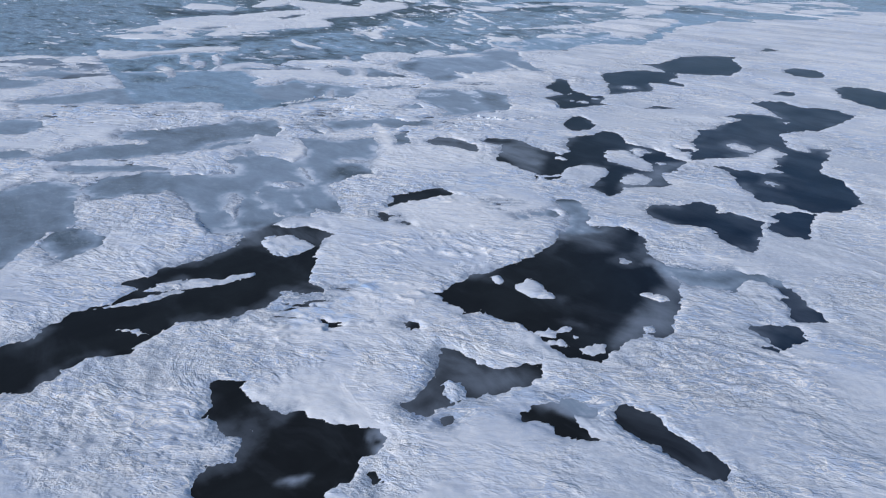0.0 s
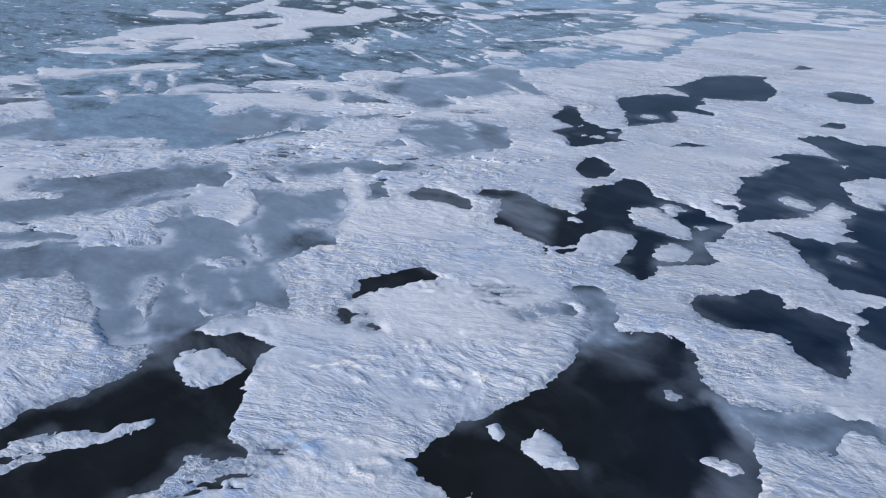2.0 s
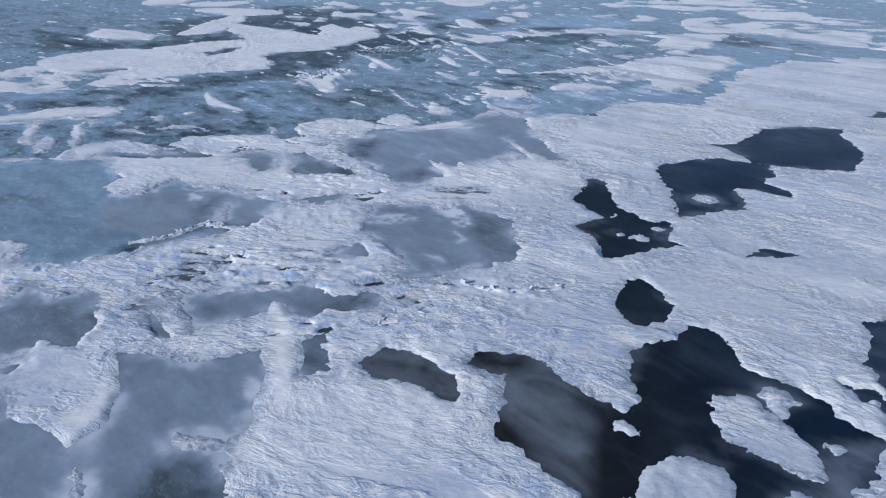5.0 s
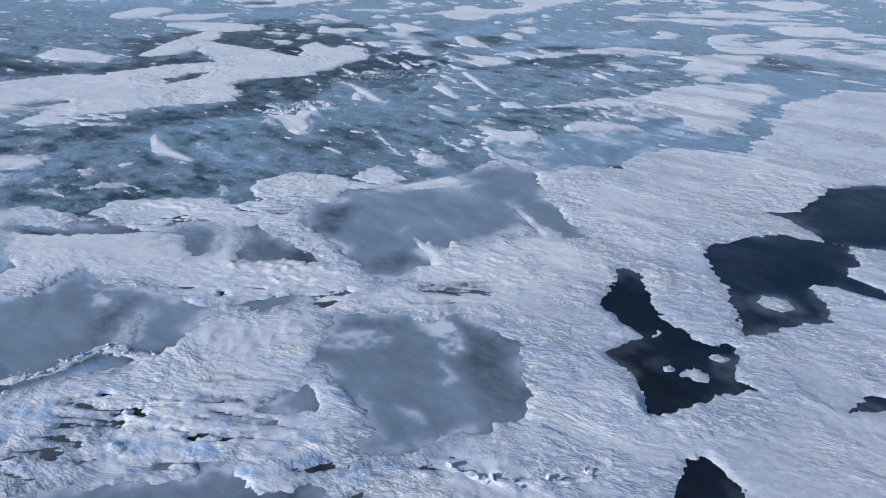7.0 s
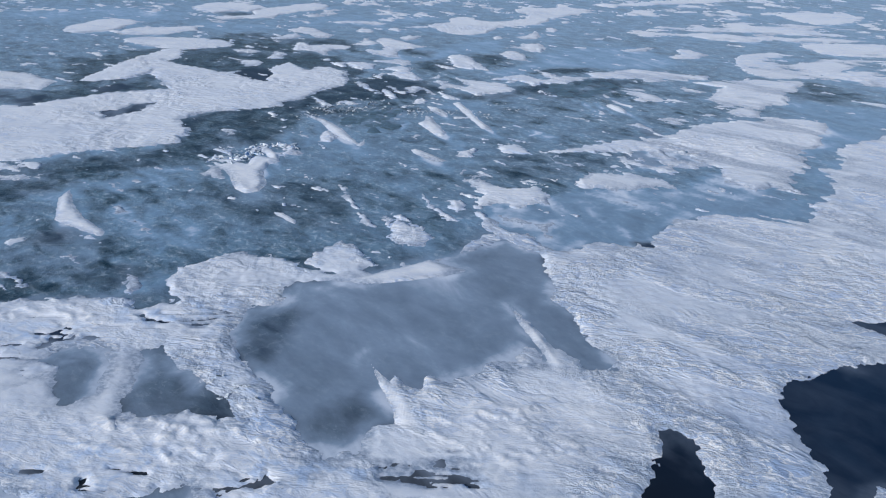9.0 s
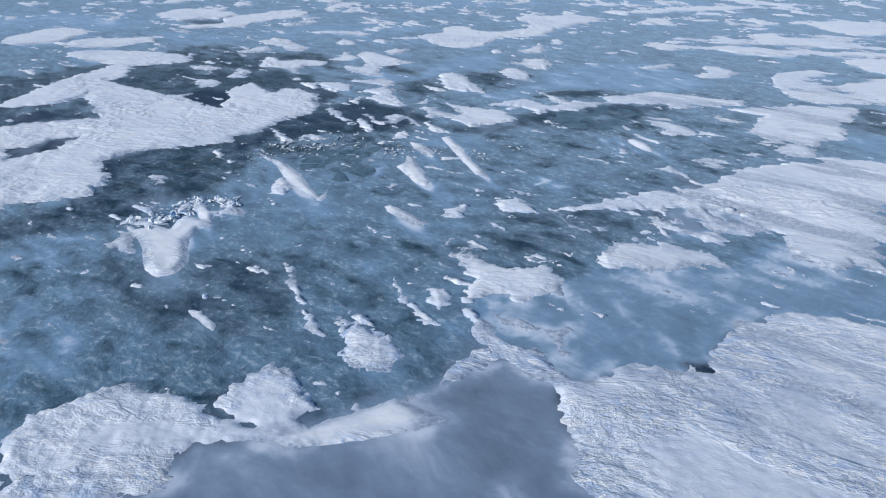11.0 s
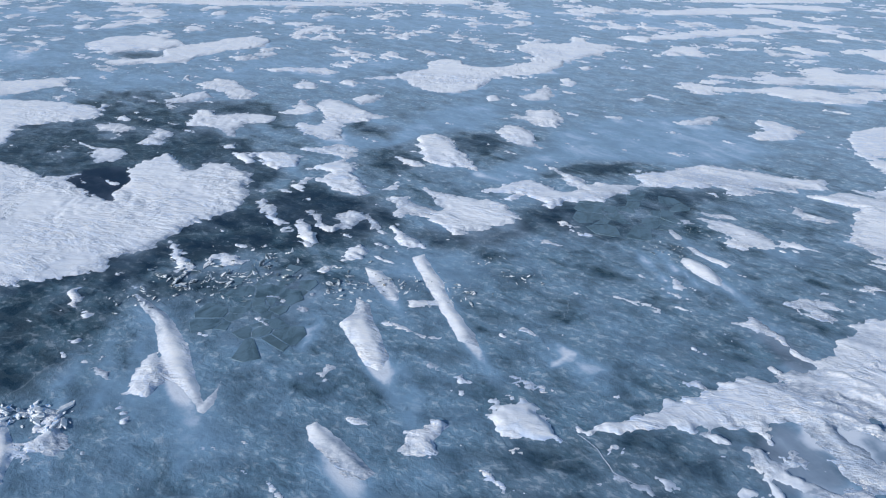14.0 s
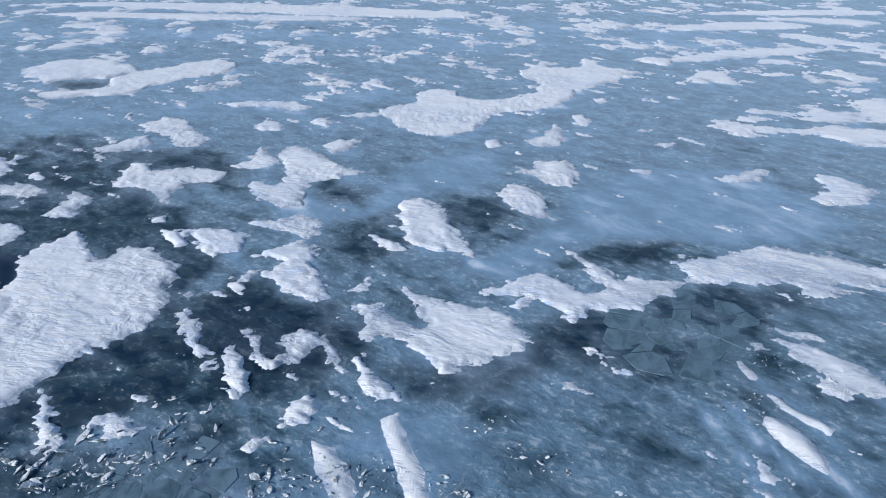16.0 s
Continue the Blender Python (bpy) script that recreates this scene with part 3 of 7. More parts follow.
shore("thin", 0.2, (73.4, 221.6), (79.9, 220.4), (80.5, 214.1), (85.3, 210.5), (88.9, 207.4), (95.6, 205.5), (106.6, 223.8), (98.7, 225.0), (90.9, 221.1), (82.8, 214.3), (81.9, 222.2), (77.0, 224.7))
shore("thin", 0.4, (72.5, 206.4), (76.9, 204.4), (78.9, 198.2), (81.7, 194.4), (77.3, 196.9), (73.7, 202.1))
shore("dark", 0.5, (-52.3, 165.6), (-43.8, 171.4), (-27.5, 178.1), (-27.9, 190.2), (-18.4, 196.7), (-16.2, 183.6), (-24.6, 173.7), (-34.8, 169.1), (-36.3, 162.6), (-46.3, 159.8), (-54.2, 160.6))
shore("dark", 0.35, (-44.9, 144.3), (-34.7, 150.0), (-25.4, 152.3), (-20.7, 143.6), (-30.5, 140.1), (-42.3, 139.7))
shore("thin", 0.22, (-73.1, 184.1), (-70.8, 189.7), (-63.4, 194.1), (-55.0, 197.5), (-47.1, 203.8), (-37.3, 206.8), (-25.5, 212.5), (-11.3, 216.1), (-11.3, 210.9), (-15.6, 205.7), (-20.4, 196.6), (-28.8, 194.1), (-31.6, 190.0), (-28.8, 184.7), (-28.3, 179.7), (-39.8, 176.0), (-44.4, 172.8), (-51.1, 171.0), (-47.4, 168.5), (-52.3, 165.6), (-56.1, 166.7), (-55.1, 170.8), (-54.9, 173.7), (-62.3, 174.9), (-68.2, 176.1))
shore("thin", 0.15, (-75.4, 209.3), (-74.9, 217.3), (-67.0, 215.1), (-59.3, 210.3), (-59.0, 204.5), (-67.7, 204.9))
shore("thin", 0.15, (-56.1, 210.5), (-54.4, 224.5), (-52.9, 230.9), (-45.5, 219.3), (-47.2, 213.7), (-52.9, 210.7))
shore("thin", 0.15, (-46.8, 223.3), (-35.9, 218.2), (-27.1, 220.5), (-23.4, 226.7), (-17.4, 218.4), (-20.7, 210.3), (-30.2, 213.2), (-39.4, 214.2))
shore("dark", 0.5, (-90.5, 216.2), (-74.1, 206.9), (-57.4, 203.2), (-46.3, 211.2), (-29.9, 212.2), (-36.0, 202.2), (-50.5, 199.1), (-64.0, 195.3), (-76.8, 193.3))
shore("pool", 0.06, (-79.0, 204.2), (-73.0, 200.8), (-65.9, 201.3), (-62.5, 200.6), (-62.9, 197.1), (-68.7, 196.7), (-73.3, 197.7))
shore("pool", 0.06, (-60.0, 198.5), (-56.8, 201.8), (-55.1, 195.4), (-57.1, 194.5))
shore("pool", 0.06, (-45.4, 192.3), (-42.1, 195.3), (-38.1, 198.5), (-38.7, 192.7), (-42.2, 190.2))
shore("pool", 0.06, (-51.6, 205.9), (-48.0, 209.5), (-45.0, 207.2), (-48.1, 203.7))
shore("pool", 0.08, (-61.5, 176.4), (-54.1, 179.0), (-53.1, 177.8), (-57.3, 175.1))
shore("snow", 0, (-50.6, 154.2), (-46.4, 154.4), (-44.6, 153.9), (-43.3, 151.0), (-45.2, 149.6), (-47.5, 148.9), (-51.2, 148.4), (-54.1, 153.1))
shore("sleek", 0.8, (-50.6, 154.2), (-46.4, 154.4), (-44.6, 153.9), (-43.3, 151.0), (-45.2, 149.6), (-47.5, 148.9), (-51.2, 148.4), (-54.1, 153.1))
shore("thin", 0.2, (-35.7, 144.2), (-34.1, 145.6), (-30.8, 146.2), (-30.6, 144.9), (-32.8, 144.0))
shore("thin", 0.3, (-38.7, 149.8), (-37.2, 150.3), (-36.5, 148.1), (-37.3, 147.7))
shore("thin", 0.3, (-35.1, 150.9), (-33.6, 152.3), (-32.8, 152.0), (-33.9, 150.4))
shore("snow", 0, (-46.9, 167.9), (-41.2, 167.9), (-40.7, 166.9), (-46.2, 166.7))
shore("snow", 0, (-46.8, 147.7), (-46.0, 148.6), (-44.6, 146.0), (-45.4, 145.1))
shore("thin", 0.3, (-42.7, 146.1), (-41.8, 147.5), (-41.3, 145.8), (-42.0, 145.3))
shore("thin", 0.3, (-21.1, 146.9), (-19.1, 144.5), (-18.7, 142.1), (-19.6, 142.8))
shore("pool", 0.03, (-33.0, 43.0), (-31.3, 43.9), (-30.5, 46.0), (-30.1, 47.5), (-27.0, 49.9), (-25.8, 51.5), (-27.5, 52.7), (-25.1, 55.0), (-22.1, 56.7), (-19.8, 59.9), (-19.7, 61.7), (-21.0, 64.0), (-18.0, 63.9), (-13.7, 64.1), (-10.7, 62.5), (-12.0, 60.6), (-12.3, 58.2), (-11.5, 56.2), (-12.0, 54.2), (-11.8, 52.9), (-10.5, 52.4), (-9.8, 51.6), (-11.4, 51.0), (-12.1, 50.9), (-13.4, 51.2), (-14.6, 49.1), (-15.7, 48.0), (-17.9, 47.0), (-19.7, 46.9), (-21.4, 45.9), (-22.5, 44.2), (-23.1, 42.5), (-23.9, 42.0), (-25.5, 41.8), (-26.6, 40.9), (-27.9, 38.0), (-28.8, 37.5), (-29.9, 37.4), (-31.4, 36.2), (-34.4, 41.1))
shore("ice", 0.22, (-21.0, 64.0), (-18.0, 63.9), (-13.7, 64.1), (-10.7, 62.5), (-12.0, 60.6), (-15.7, 61.1), (-18.8, 60.2), (-19.7, 61.7))
shore("thin", 0.3, (-24.7, 52.4), (-22.5, 53.3), (-19.1, 53.7), (-16.8, 54.5), (-16.8, 53.6), (-21.2, 51.6), (-23.7, 51.0), (-25.6, 51.1))
shore("thin", 0.5, (-28.5, 48.5), (-25.6, 48.6), (-21.6, 51.3), (-23.3, 51.3), (-26.4, 49.4))
shore("snow", 0, (-25.3, 45.6), (-24.1, 45.4), (-22.6, 44.8), (-23.5, 44.5), (-24.8, 45.0))
shore("snow", 0, (-17.7, 61.1), (-17.0, 62.0), (-15.3, 62.0), (-13.5, 61.1), (-12.5, 59.9), (-13.5, 58.4), (-14.7, 57.4), (-15.8, 57.9), (-17.0, 59.6))
shore("snow", 0, (-13.9, 51.4), (-12.9, 51.4), (-12.6, 50.6), (-13.7, 50.7))
shore("pool", 0.03, (-16.1, 38.8), (-15.1, 39.3), (-13.8, 39.3), (-13.6, 38.2), (-12.9, 36.9), (-10.4, 35.6), (-9.2, 36.0), (-8.3, 35.2), (-7.3, 34.8), (-5.8, 34.4), (-4.2, 34.2), (-3.2, 33.6), (-3.8, 32.3), (-4.8, 31.6), (-5.2, 30.4), (-6.0, 29.3), (-7.0, 28.6), (-6.8, 26.4), (-13.6, 26.3), (-14.3, 29.5), (-13.8, 30.8), (-12.8, 31.0), (-12.4, 31.7), (-12.1, 32.7), (-12.4, 33.2), (-13.3, 33.5), (-14.1, 34.2), (-14.5, 35.0), (-15.3, 35.3), (-15.3, 36.7))
shore("snow", 0, (-14.2, 34.6), (-14.0, 35.0), (-13.6, 34.6), (-13.8, 34.2))
shore("snow", 0, (-12.3, 34.4), (-12.1, 34.8), (-11.8, 34.4), (-12.0, 34.1))
shore("veil", 0.95, (-9.0, 29.6), (-8.1, 30.2), (-8.2, 29.8), (-8.6, 29.5))
shore("veil", 0.95, (-4.3, 33.9), (-3.4, 35.1), (-2.4, 34.9), (-2.7, 33.6), (-3.8, 32.3))
shore("pool", 0.03, (-4.2, 30.5), (-3.6, 30.7), (-3.5, 29.6), (-3.7, 29.1), (-4.0, 29.6))
shore("pool", 0.03, (-3.4, 46.5), (-2.8, 46.9), (-2.0, 46.6), (-1.8, 46.1), (-2.4, 45.7), (-2.9, 46.1))
shore("ice", 0.45, (-5.5, 46.3), (-4.6, 46.7), (-3.5, 46.5), (-4.1, 46.0))
shore("pool", 0.1, (-2.6, 36.9), (-1.4, 38.0), (-0.9, 38.9), (-0.3, 40.9), (-0.1, 43.1), (0.7, 42.8), (2.4, 41.6), (3.9, 40.6), (5.6, 40.8), (6.0, 41.3), (7.2, 41.3), (7.2, 40.3), (6.7, 39.5), (5.6, 38.8), (0.5, 36.7), (-0.8, 35.7), (-1.7, 35.7), (-2.5, 36.4))
shore("ice", 0.34, (0.7, 41.6), (3.1, 40.3), (5.9, 40.3), (6.9, 39.5), (5.4, 38.8), (3.0, 37.9), (1.9, 38.3), (1.1, 39.6))
shore("thin", 0.15, (-0.0, 38.8), (0.5, 39.5), (1.3, 39.3), (1.8, 38.0), (1.7, 37.3), (0.7, 37.0), (0.1, 37.9))
shore("pool", 0.1, (-0.1, 35.4), (1.0, 35.6), (0.9, 35.0), (0.1, 34.9))
shore("pool", 0.04, (5.1, 36.2), (7.3, 36.9), (8.1, 36.1), (8.7, 34.9), (9.4, 33.9), (10.0, 33.5), (7.4, 33.8), (7.0, 34.6), (6.2, 35.2), (5.4, 35.2))
shore("grey", 0.6, (7.8, 37.5), (9.0, 37.1), (10.4, 36.4), (9.7, 35.5), (8.5, 36.2))
shore("pool", 0.12, (11.1, 35.4), (12.2, 36.7), (13.0, 36.4), (14.1, 35.5), (14.1, 34.3), (14.9, 33.7), (15.7, 33.0), (17.0, 31.6), (17.6, 31.1), (16.6, 30.2), (15.2, 30.9), (13.7, 32.0), (13.4, 32.9), (12.7, 33.7), (12.0, 34.2))
shore("pool", 0.03, (1.1, 53.1), (6.0, 56.1), (8.6, 58.2), (11.1, 61.2), (12.4, 64.2), (14.8, 64.6), (18.2, 64.7), (19.4, 63.6), (19.7, 61.7), (19.3, 58.7), (20.0, 57.4), (20.8, 55.4), (20.6, 52.4), (20.0, 50.5), (18.6, 47.9), (17.8, 45.3), (16.9, 45.0), (16.1, 45.4), (14.8, 44.6), (11.7, 42.0), (11.4, 41.4), (9.1, 42.7), (7.8, 43.9), (7.1, 45.3), (6.1, 46.5), (4.8, 46.9), (3.1, 48.5), (1.9, 48.1), (1.2, 48.9), (0.1, 49.8), (-0.4, 51.2))
shore("ice", 0.3, (15.8, 47.8), (18.2, 51.4), (20.2, 53.4), (20.6, 52.4), (20.0, 50.5), (18.6, 47.9), (17.8, 45.3), (16.1, 45.4), (13.1, 43.5), (13.9, 45.4))
shore("ice", 0.16, (12.4, 64.2), (14.8, 64.6), (18.2, 64.7), (16.1, 59.8), (13.8, 59.2), (12.3, 61.6))
shore("snow", 0, (6.5, 52.7), (7.3, 53.7), (8.5, 53.4), (9.0, 51.8), (9.6, 50.8), (9.1, 50.2), (6.6, 51.3))
shore("snow", 0, (4.3, 54.0), (5.1, 54.5), (5.7, 53.7), (5.2, 52.9), (4.5, 53.2))
shore("snow", 0, (16.1, 57.3), (16.9, 58.0), (17.5, 57.2), (16.8, 56.4), (16.2, 56.7))
shore("snow", 0, (18.3, 58.2), (18.8, 58.5), (19.0, 57.9), (18.5, 57.7))
shore("thin", 0.3, (16.9, 51.2), (17.7, 51.4), (18.7, 51.4), (19.0, 50.5), (18.2, 49.9), (17.6, 50.3))
shore("snow", 0, (7.4, 45.3), (8.5, 45.9), (9.1, 45.3), (8.8, 44.6), (7.7, 44.5))
shore("snow", 0, (9.1, 46.1), (9.7, 46.5), (10.2, 46.1), (9.9, 45.3), (9.2, 45.3))
shore("thin", 0.2, (10.1, 43.5), (11.3, 44.1), (12.3, 43.8), (12.1, 42.8), (10.9, 42.2), (10.2, 42.7))
shore("thin", 0.4, (15.4, 46.2), (16.4, 46.4), (16.5, 45.4), (15.6, 45.0))
shore("snow", 0, (9.9, 44.7), (10.4, 45.0), (10.6, 44.4), (10.0, 44.3))
shore("snow", 0, (7.9, 44.3), (9.4, 44.2), (9.5, 43.6), (8.6, 43.3), (7.9, 43.6))
shore("grey", 0.42, (19.8, 56.5), (21.4, 56.0), (25.9, 55.5), (28.7, 54.8), (29.9, 53.5), (29.8, 52.5), (28.7, 53.0), (27.3, 53.7), (25.0, 51.7), (23.3, 52.4), (21.5, 52.9), (20.8, 53.9), (20.0, 55.4))
shore("pool", 0.1, (29.0, 52.5), (30.2, 52.4), (30.4, 50.7), (30.2, 49.3), (31.0, 48.5), (30.8, 47.0), (28.2, 47.3), (28.5, 49.0), (28.3, 50.2), (29.4, 51.1))
shore("pool", 0.06, (24.0, 46.1), (25.4, 46.6), (27.6, 46.6), (28.4, 45.7), (28.0, 44.4), (26.7, 43.9), (25.5, 43.1), (25.1, 43.9), (25.0, 45.1))
shore("pool", 0.08, (24.0, 43.7), (25.2, 43.4), (25.6, 42.1), (25.0, 42.6))
shore("grey", 0.28, (-39.0, 60.8), (-38.5, 62.7), (-37.5, 64.0), (-33.0, 61.5), (-32.4, 59.7), (-33.5, 58.5), (-34.3, 56.8), (-35.1, 56.2), (-36.9, 57.8))
shore("grey", 0.42, (-48.9, 71.1), (-45.7, 72.0), (-43.3, 73.7), (-39.8, 68.9), (-38.1, 65.4), (-38.0, 63.3), (-39.7, 62.7), (-39.2, 59.6), (-39.8, 57.8), (-39.9, 55.1), (-42.6, 54.5), (-52.7, 71.0))
shore("grey", 0.32, (-39.4, 72.1), (-38.8, 76.7), (-35.8, 78.2), (-34.1, 73.0), (-36.6, 71.3), (-38.7, 70.5))
shore("pool", 0.05, (38.7, 140.3), (42.8, 140.2), (45.8, 142.1), (48.8, 147.0), (52.2, 147.9), (56.1, 148.1), (60.4, 147.4), (51.2, 132.2), (45.1, 132.1), (43.6, 132.4), (42.7, 133.8), (41.9, 135.7), (40.7, 138.0))
shore("pool", 0.05, (29.1, 130.4), (30.8, 132.8), (33.1, 133.2), (35.1, 134.2), (38.2, 135.0), (39.9, 133.7), (42.5, 133.4), (43.5, 132.0), (43.1, 128.6), (40.9, 127.5), (40.7, 126.5), (42.8, 124.1), (41.9, 122.5), (39.7, 123.5), (38.8, 124.6), (36.9, 124.9), (36.1, 124.2), (36.4, 121.2), (35.6, 119.1), (33.6, 118.8), (32.5, 118.2), (29.9, 117.4), (28.0, 116.9), (29.1, 124.2), (29.1, 127.2))
shore("pool", 0.05, (42.0, 133.4), (40.7, 138.5), (48.8, 146.6), (55.1, 148.6), (58.6, 146.0), (58.2, 137.6), (53.3, 130.6), (49.5, 131.0), (44.4, 132.4))
shore("snow", 0, (30.6, 121.9), (31.8, 123.1), (33.2, 122.4), (33.6, 120.9), (32.2, 120.2), (30.9, 120.8))
shore("pool", 0.03, (17.5, 121.1), (19.3, 123.9), (20.2, 125.9), (20.2, 127.4), (21.3, 127.4), (22.2, 125.9), (22.1, 123.5), (21.8, 121.2), (22.5, 119.6), (22.7, 117.9), (23.6, 117.2), (24.6, 115.7), (26.2, 115.4), (26.5, 114.2), (25.6, 112.6), (25.3, 111.7), (26.2, 110.4), (23.2, 109.8), (22.0, 109.0), (20.3, 108.3), (19.0, 107.4), (18.3, 107.7), (18.7, 109.1), (18.2, 110.3), (17.8, 112.1), (16.9, 114.3), (20.1, 116.5), (19.1, 117.9), (18.7, 119.9))
shore("snow", 0, (20.3, 113.0), (21.0, 113.3), (21.5, 112.5), (21.2, 112.1), (20.5, 112.4))
shore("snow", 0, (21.7, 112.2), (22.7, 112.9), (23.9, 112.1), (23.5, 111.1), (22.4, 111.3), (21.6, 111.6))
shore("snow", 0, (24.3, 114.1), (25.1, 114.7), (25.7, 114.0), (25.0, 113.3), (24.4, 113.6))
shore("snow", 0, (20.8, 117.0), (21.5, 117.1), (21.2, 116.4), (20.7, 116.4))
shore("pool", 0.03, (17.5, 99.9), (19.2, 103.5), (20.8, 104.0), (21.8, 101.7), (22.2, 99.4), (21.1, 97.4), (19.2, 96.5), (18.1, 97.1))
shore("pool", 0.07, (31.4, 108.5), (33.3, 109.6), (34.3, 109.7), (35.7, 109.2), (36.9, 108.6), (35.0, 108.0), (33.3, 108.3))
shore("pool", 0.03, (5.1, 91.8), (6.1, 92.9), (7.9, 92.6), (9.0, 93.0), (10.7, 91.9), (11.7, 89.8), (15.2, 86.7), (16.6, 87.7), (16.4, 89.4), (17.2, 92.0), (17.2, 93.1), (19.0, 94.3), (21.4, 95.2), (22.6, 96.8), (24.1, 96.2), (25.0, 93.8), (24.8, 91.6), (25.8, 90.5), (27.8, 89.0), (29.2, 87.6), (29.1, 86.2), (31.0, 84.0), (28.6, 81.0), (26.4, 79.8), (26.2, 78.4), (26.6, 76.3), (25.0, 75.5), (20.5, 75.5), (20.6, 74.3), (19.5, 73.0), (18.6, 72.6), (17.7, 74.9), (17.0, 75.2), (18.2, 76.9), (20.3, 80.5), (20.0, 81.7), (18.3, 82.8), (16.4, 82.3), (15.0, 81.2), (14.3, 79.7), (12.2, 79.1), (11.2, 79.0), (9.4, 82.0), (6.9, 84.5), (7.5, 87.2), (8.0, 90.3), (6.5, 90.8))
shore("ice", 0.3, (26.8, 83.9), (30.8, 83.5), (29.6, 82.2), (26.6, 79.8), (26.2, 78.4), (26.6, 76.3), (23.3, 75.6), (20.9, 75.6), (22.4, 79.0), (25.9, 80.2))
shore("ice", 0.26, (8.0, 90.3), (10.7, 91.9), (11.7, 89.8), (12.8, 85.5), (11.5, 79.6), (10.3, 80.4), (7.2, 85.4))
shore("snow", 0, (20.7, 86.0), (21.8, 88.2), (23.2, 88.8), (24.4, 87.8), (25.1, 85.6), (26.1, 83.9), (26.2, 82.2), (26.0, 80.6), (24.4, 81.0), (23.0, 82.2), (21.9, 82.8), (21.0, 83.8))
shore("snow", 0, (14.2, 85.5), (15.1, 86.2), (15.8, 85.0), (15.8, 84.0), (14.9, 84.2), (14.3, 84.6))
shore("thin", 0.15, (24.4, 88.5), (25.3, 89.2), (26.8, 89.0), (27.0, 87.5), (25.8, 86.1), (25.0, 86.6), (24.5, 87.5))
shore("thin", 0.3, (26.6, 83.9), (27.8, 84.1), (28.3, 83.1), (26.8, 82.6))
shore("thin", 0.4, (21.0, 77.2), (22.3, 79.4), (23.7, 80.2), (25.1, 78.2), (23.8, 76.6), (22.2, 75.9), (21.1, 76.2))
shore("pool", 0.03, (11.1, 78.9), (11.3, 78.2), (11.0, 77.7), (10.8, 78.5))
shore("pool", 0.03, (12.2, 78.7), (13.9, 78.8), (13.9, 78.1), (12.8, 77.5), (11.9, 78.0))
shore("ice", 0.24, (-2.2, 91.7), (-0.7, 93.4), (1.1, 93.4), (2.5, 91.8), (4.5, 89.7), (4.7, 88.2), (4.2, 87.5), (3.0, 88.1), (1.7, 89.1), (0.2, 89.4), (-1.6, 90.1))
shore("pool", 0.24, (-2.2, 91.7), (-0.7, 93.4), (1.1, 93.4), (2.5, 91.8), (4.5, 89.7), (4.7, 88.2), (4.2, 87.5), (3.0, 88.1), (1.7, 89.1), (0.2, 89.4), (-1.6, 90.1))
shore("grey", 0.35, (7.8, 67.3), (8.8, 67.6), (8.9, 67.1), (8.5, 66.4), (8.1, 66.3))
shore("grey", 0.3, (9.5, 67.7), (10.8, 68.1), (11.6, 68.8), (12.2, 67.6), (11.9, 66.9), (10.0, 67.4))
shore("grey", 0.38, (12.9, 71.5), (14.3, 71.5), (15.0, 69.9), (15.4, 68.6), (15.4, 66.7), (14.7, 65.8), (14.8, 64.5), (15.6, 63.3), (12.1, 63.2), (13.0, 65.8), (13.7, 67.1), (13.3, 68.6), (12.8, 69.6))
shore("pool", 0.04, (-5.4, 71.1), (-5.5, 72.5), (-2.9, 73.9), (-0.3, 74.7), (0.9, 73.9), (1.8, 73.1), (0.6, 72.5), (-0.9, 72.4), (-2.1, 71.5), (-3.4, 71.1), (-4.4, 70.5), (-6.1, 69.2), (-6.0, 70.2))
shore("pool", 0.05, (-7.0, 67.7), (-6.5, 68.0), (-6.2, 67.4), (-4.4, 67.1), (-5.4, 66.8), (-5.8, 66.1), (-6.2, 65.8), (-6.7, 66.5))
shore("pool", 0.1, (-4.4, 65.6), (-3.4, 65.4), (-3.1, 64.8), (-3.8, 65.0))
shore("pool", 0.08, (34.0, 82.7), (35.2, 82.3), (36.4, 81.1), (37.2, 81.1), (38.8, 80.0), (37.4, 76.4), (34.7, 76.7), (35.1, 79.2), (34.6, 81.1))
shore("grey", 0.6, (-27.3, 82.7), (-26.8, 84.9), (-24.2, 85.4), (-21.2, 84.9), (-19.5, 84.1), (-17.8, 85.9), (-18.8, 89.8), (-19.9, 92.5), (-14.9, 91.5), (-12.0, 92.1), (-9.8, 92.7), (-9.0, 90.0), (-8.7, 87.0), (-9.1, 84.7), (-9.7, 82.9), (-8.8, 79.4), (-10.1, 78.6), (-11.8, 76.8), (-13.1, 75.8), (-13.5, 75.2), (-12.4, 72.1), (-11.5, 70.2), (-10.8, 68.1), (-11.6, 67.9), (-12.5, 68.6), (-13.5, 68.6), (-14.0, 66.9), (-16.0, 66.9), (-17.9, 64.4), (-20.3, 63.0), (-21.3, 62.6), (-23.1, 62.6), (-29.4, 71.9), (-32.1, 77.6), (-24.9, 78.8), (-25.3, 80.7))
shore("ice", 0.28, (-12.6, 82.1), (-9.8, 82.5), (-8.8, 79.4), (-10.1, 78.6), (-10.7, 77.5), (-12.9, 76.3), (-13.7, 78.6), (-13.2, 80.9))
shore("ice", 0.3, (-16.3, 67.4), (-16.1, 68.6), (-14.3, 68.8), (-12.9, 68.9), (-11.5, 70.2), (-10.8, 68.1), (-11.6, 67.9), (-12.5, 68.6), (-13.5, 68.6), (-13.8, 67.4), (-16.0, 66.9), (-17.6, 64.6), (-20.1, 63.8), (-21.3, 65.0), (-18.0, 65.5))
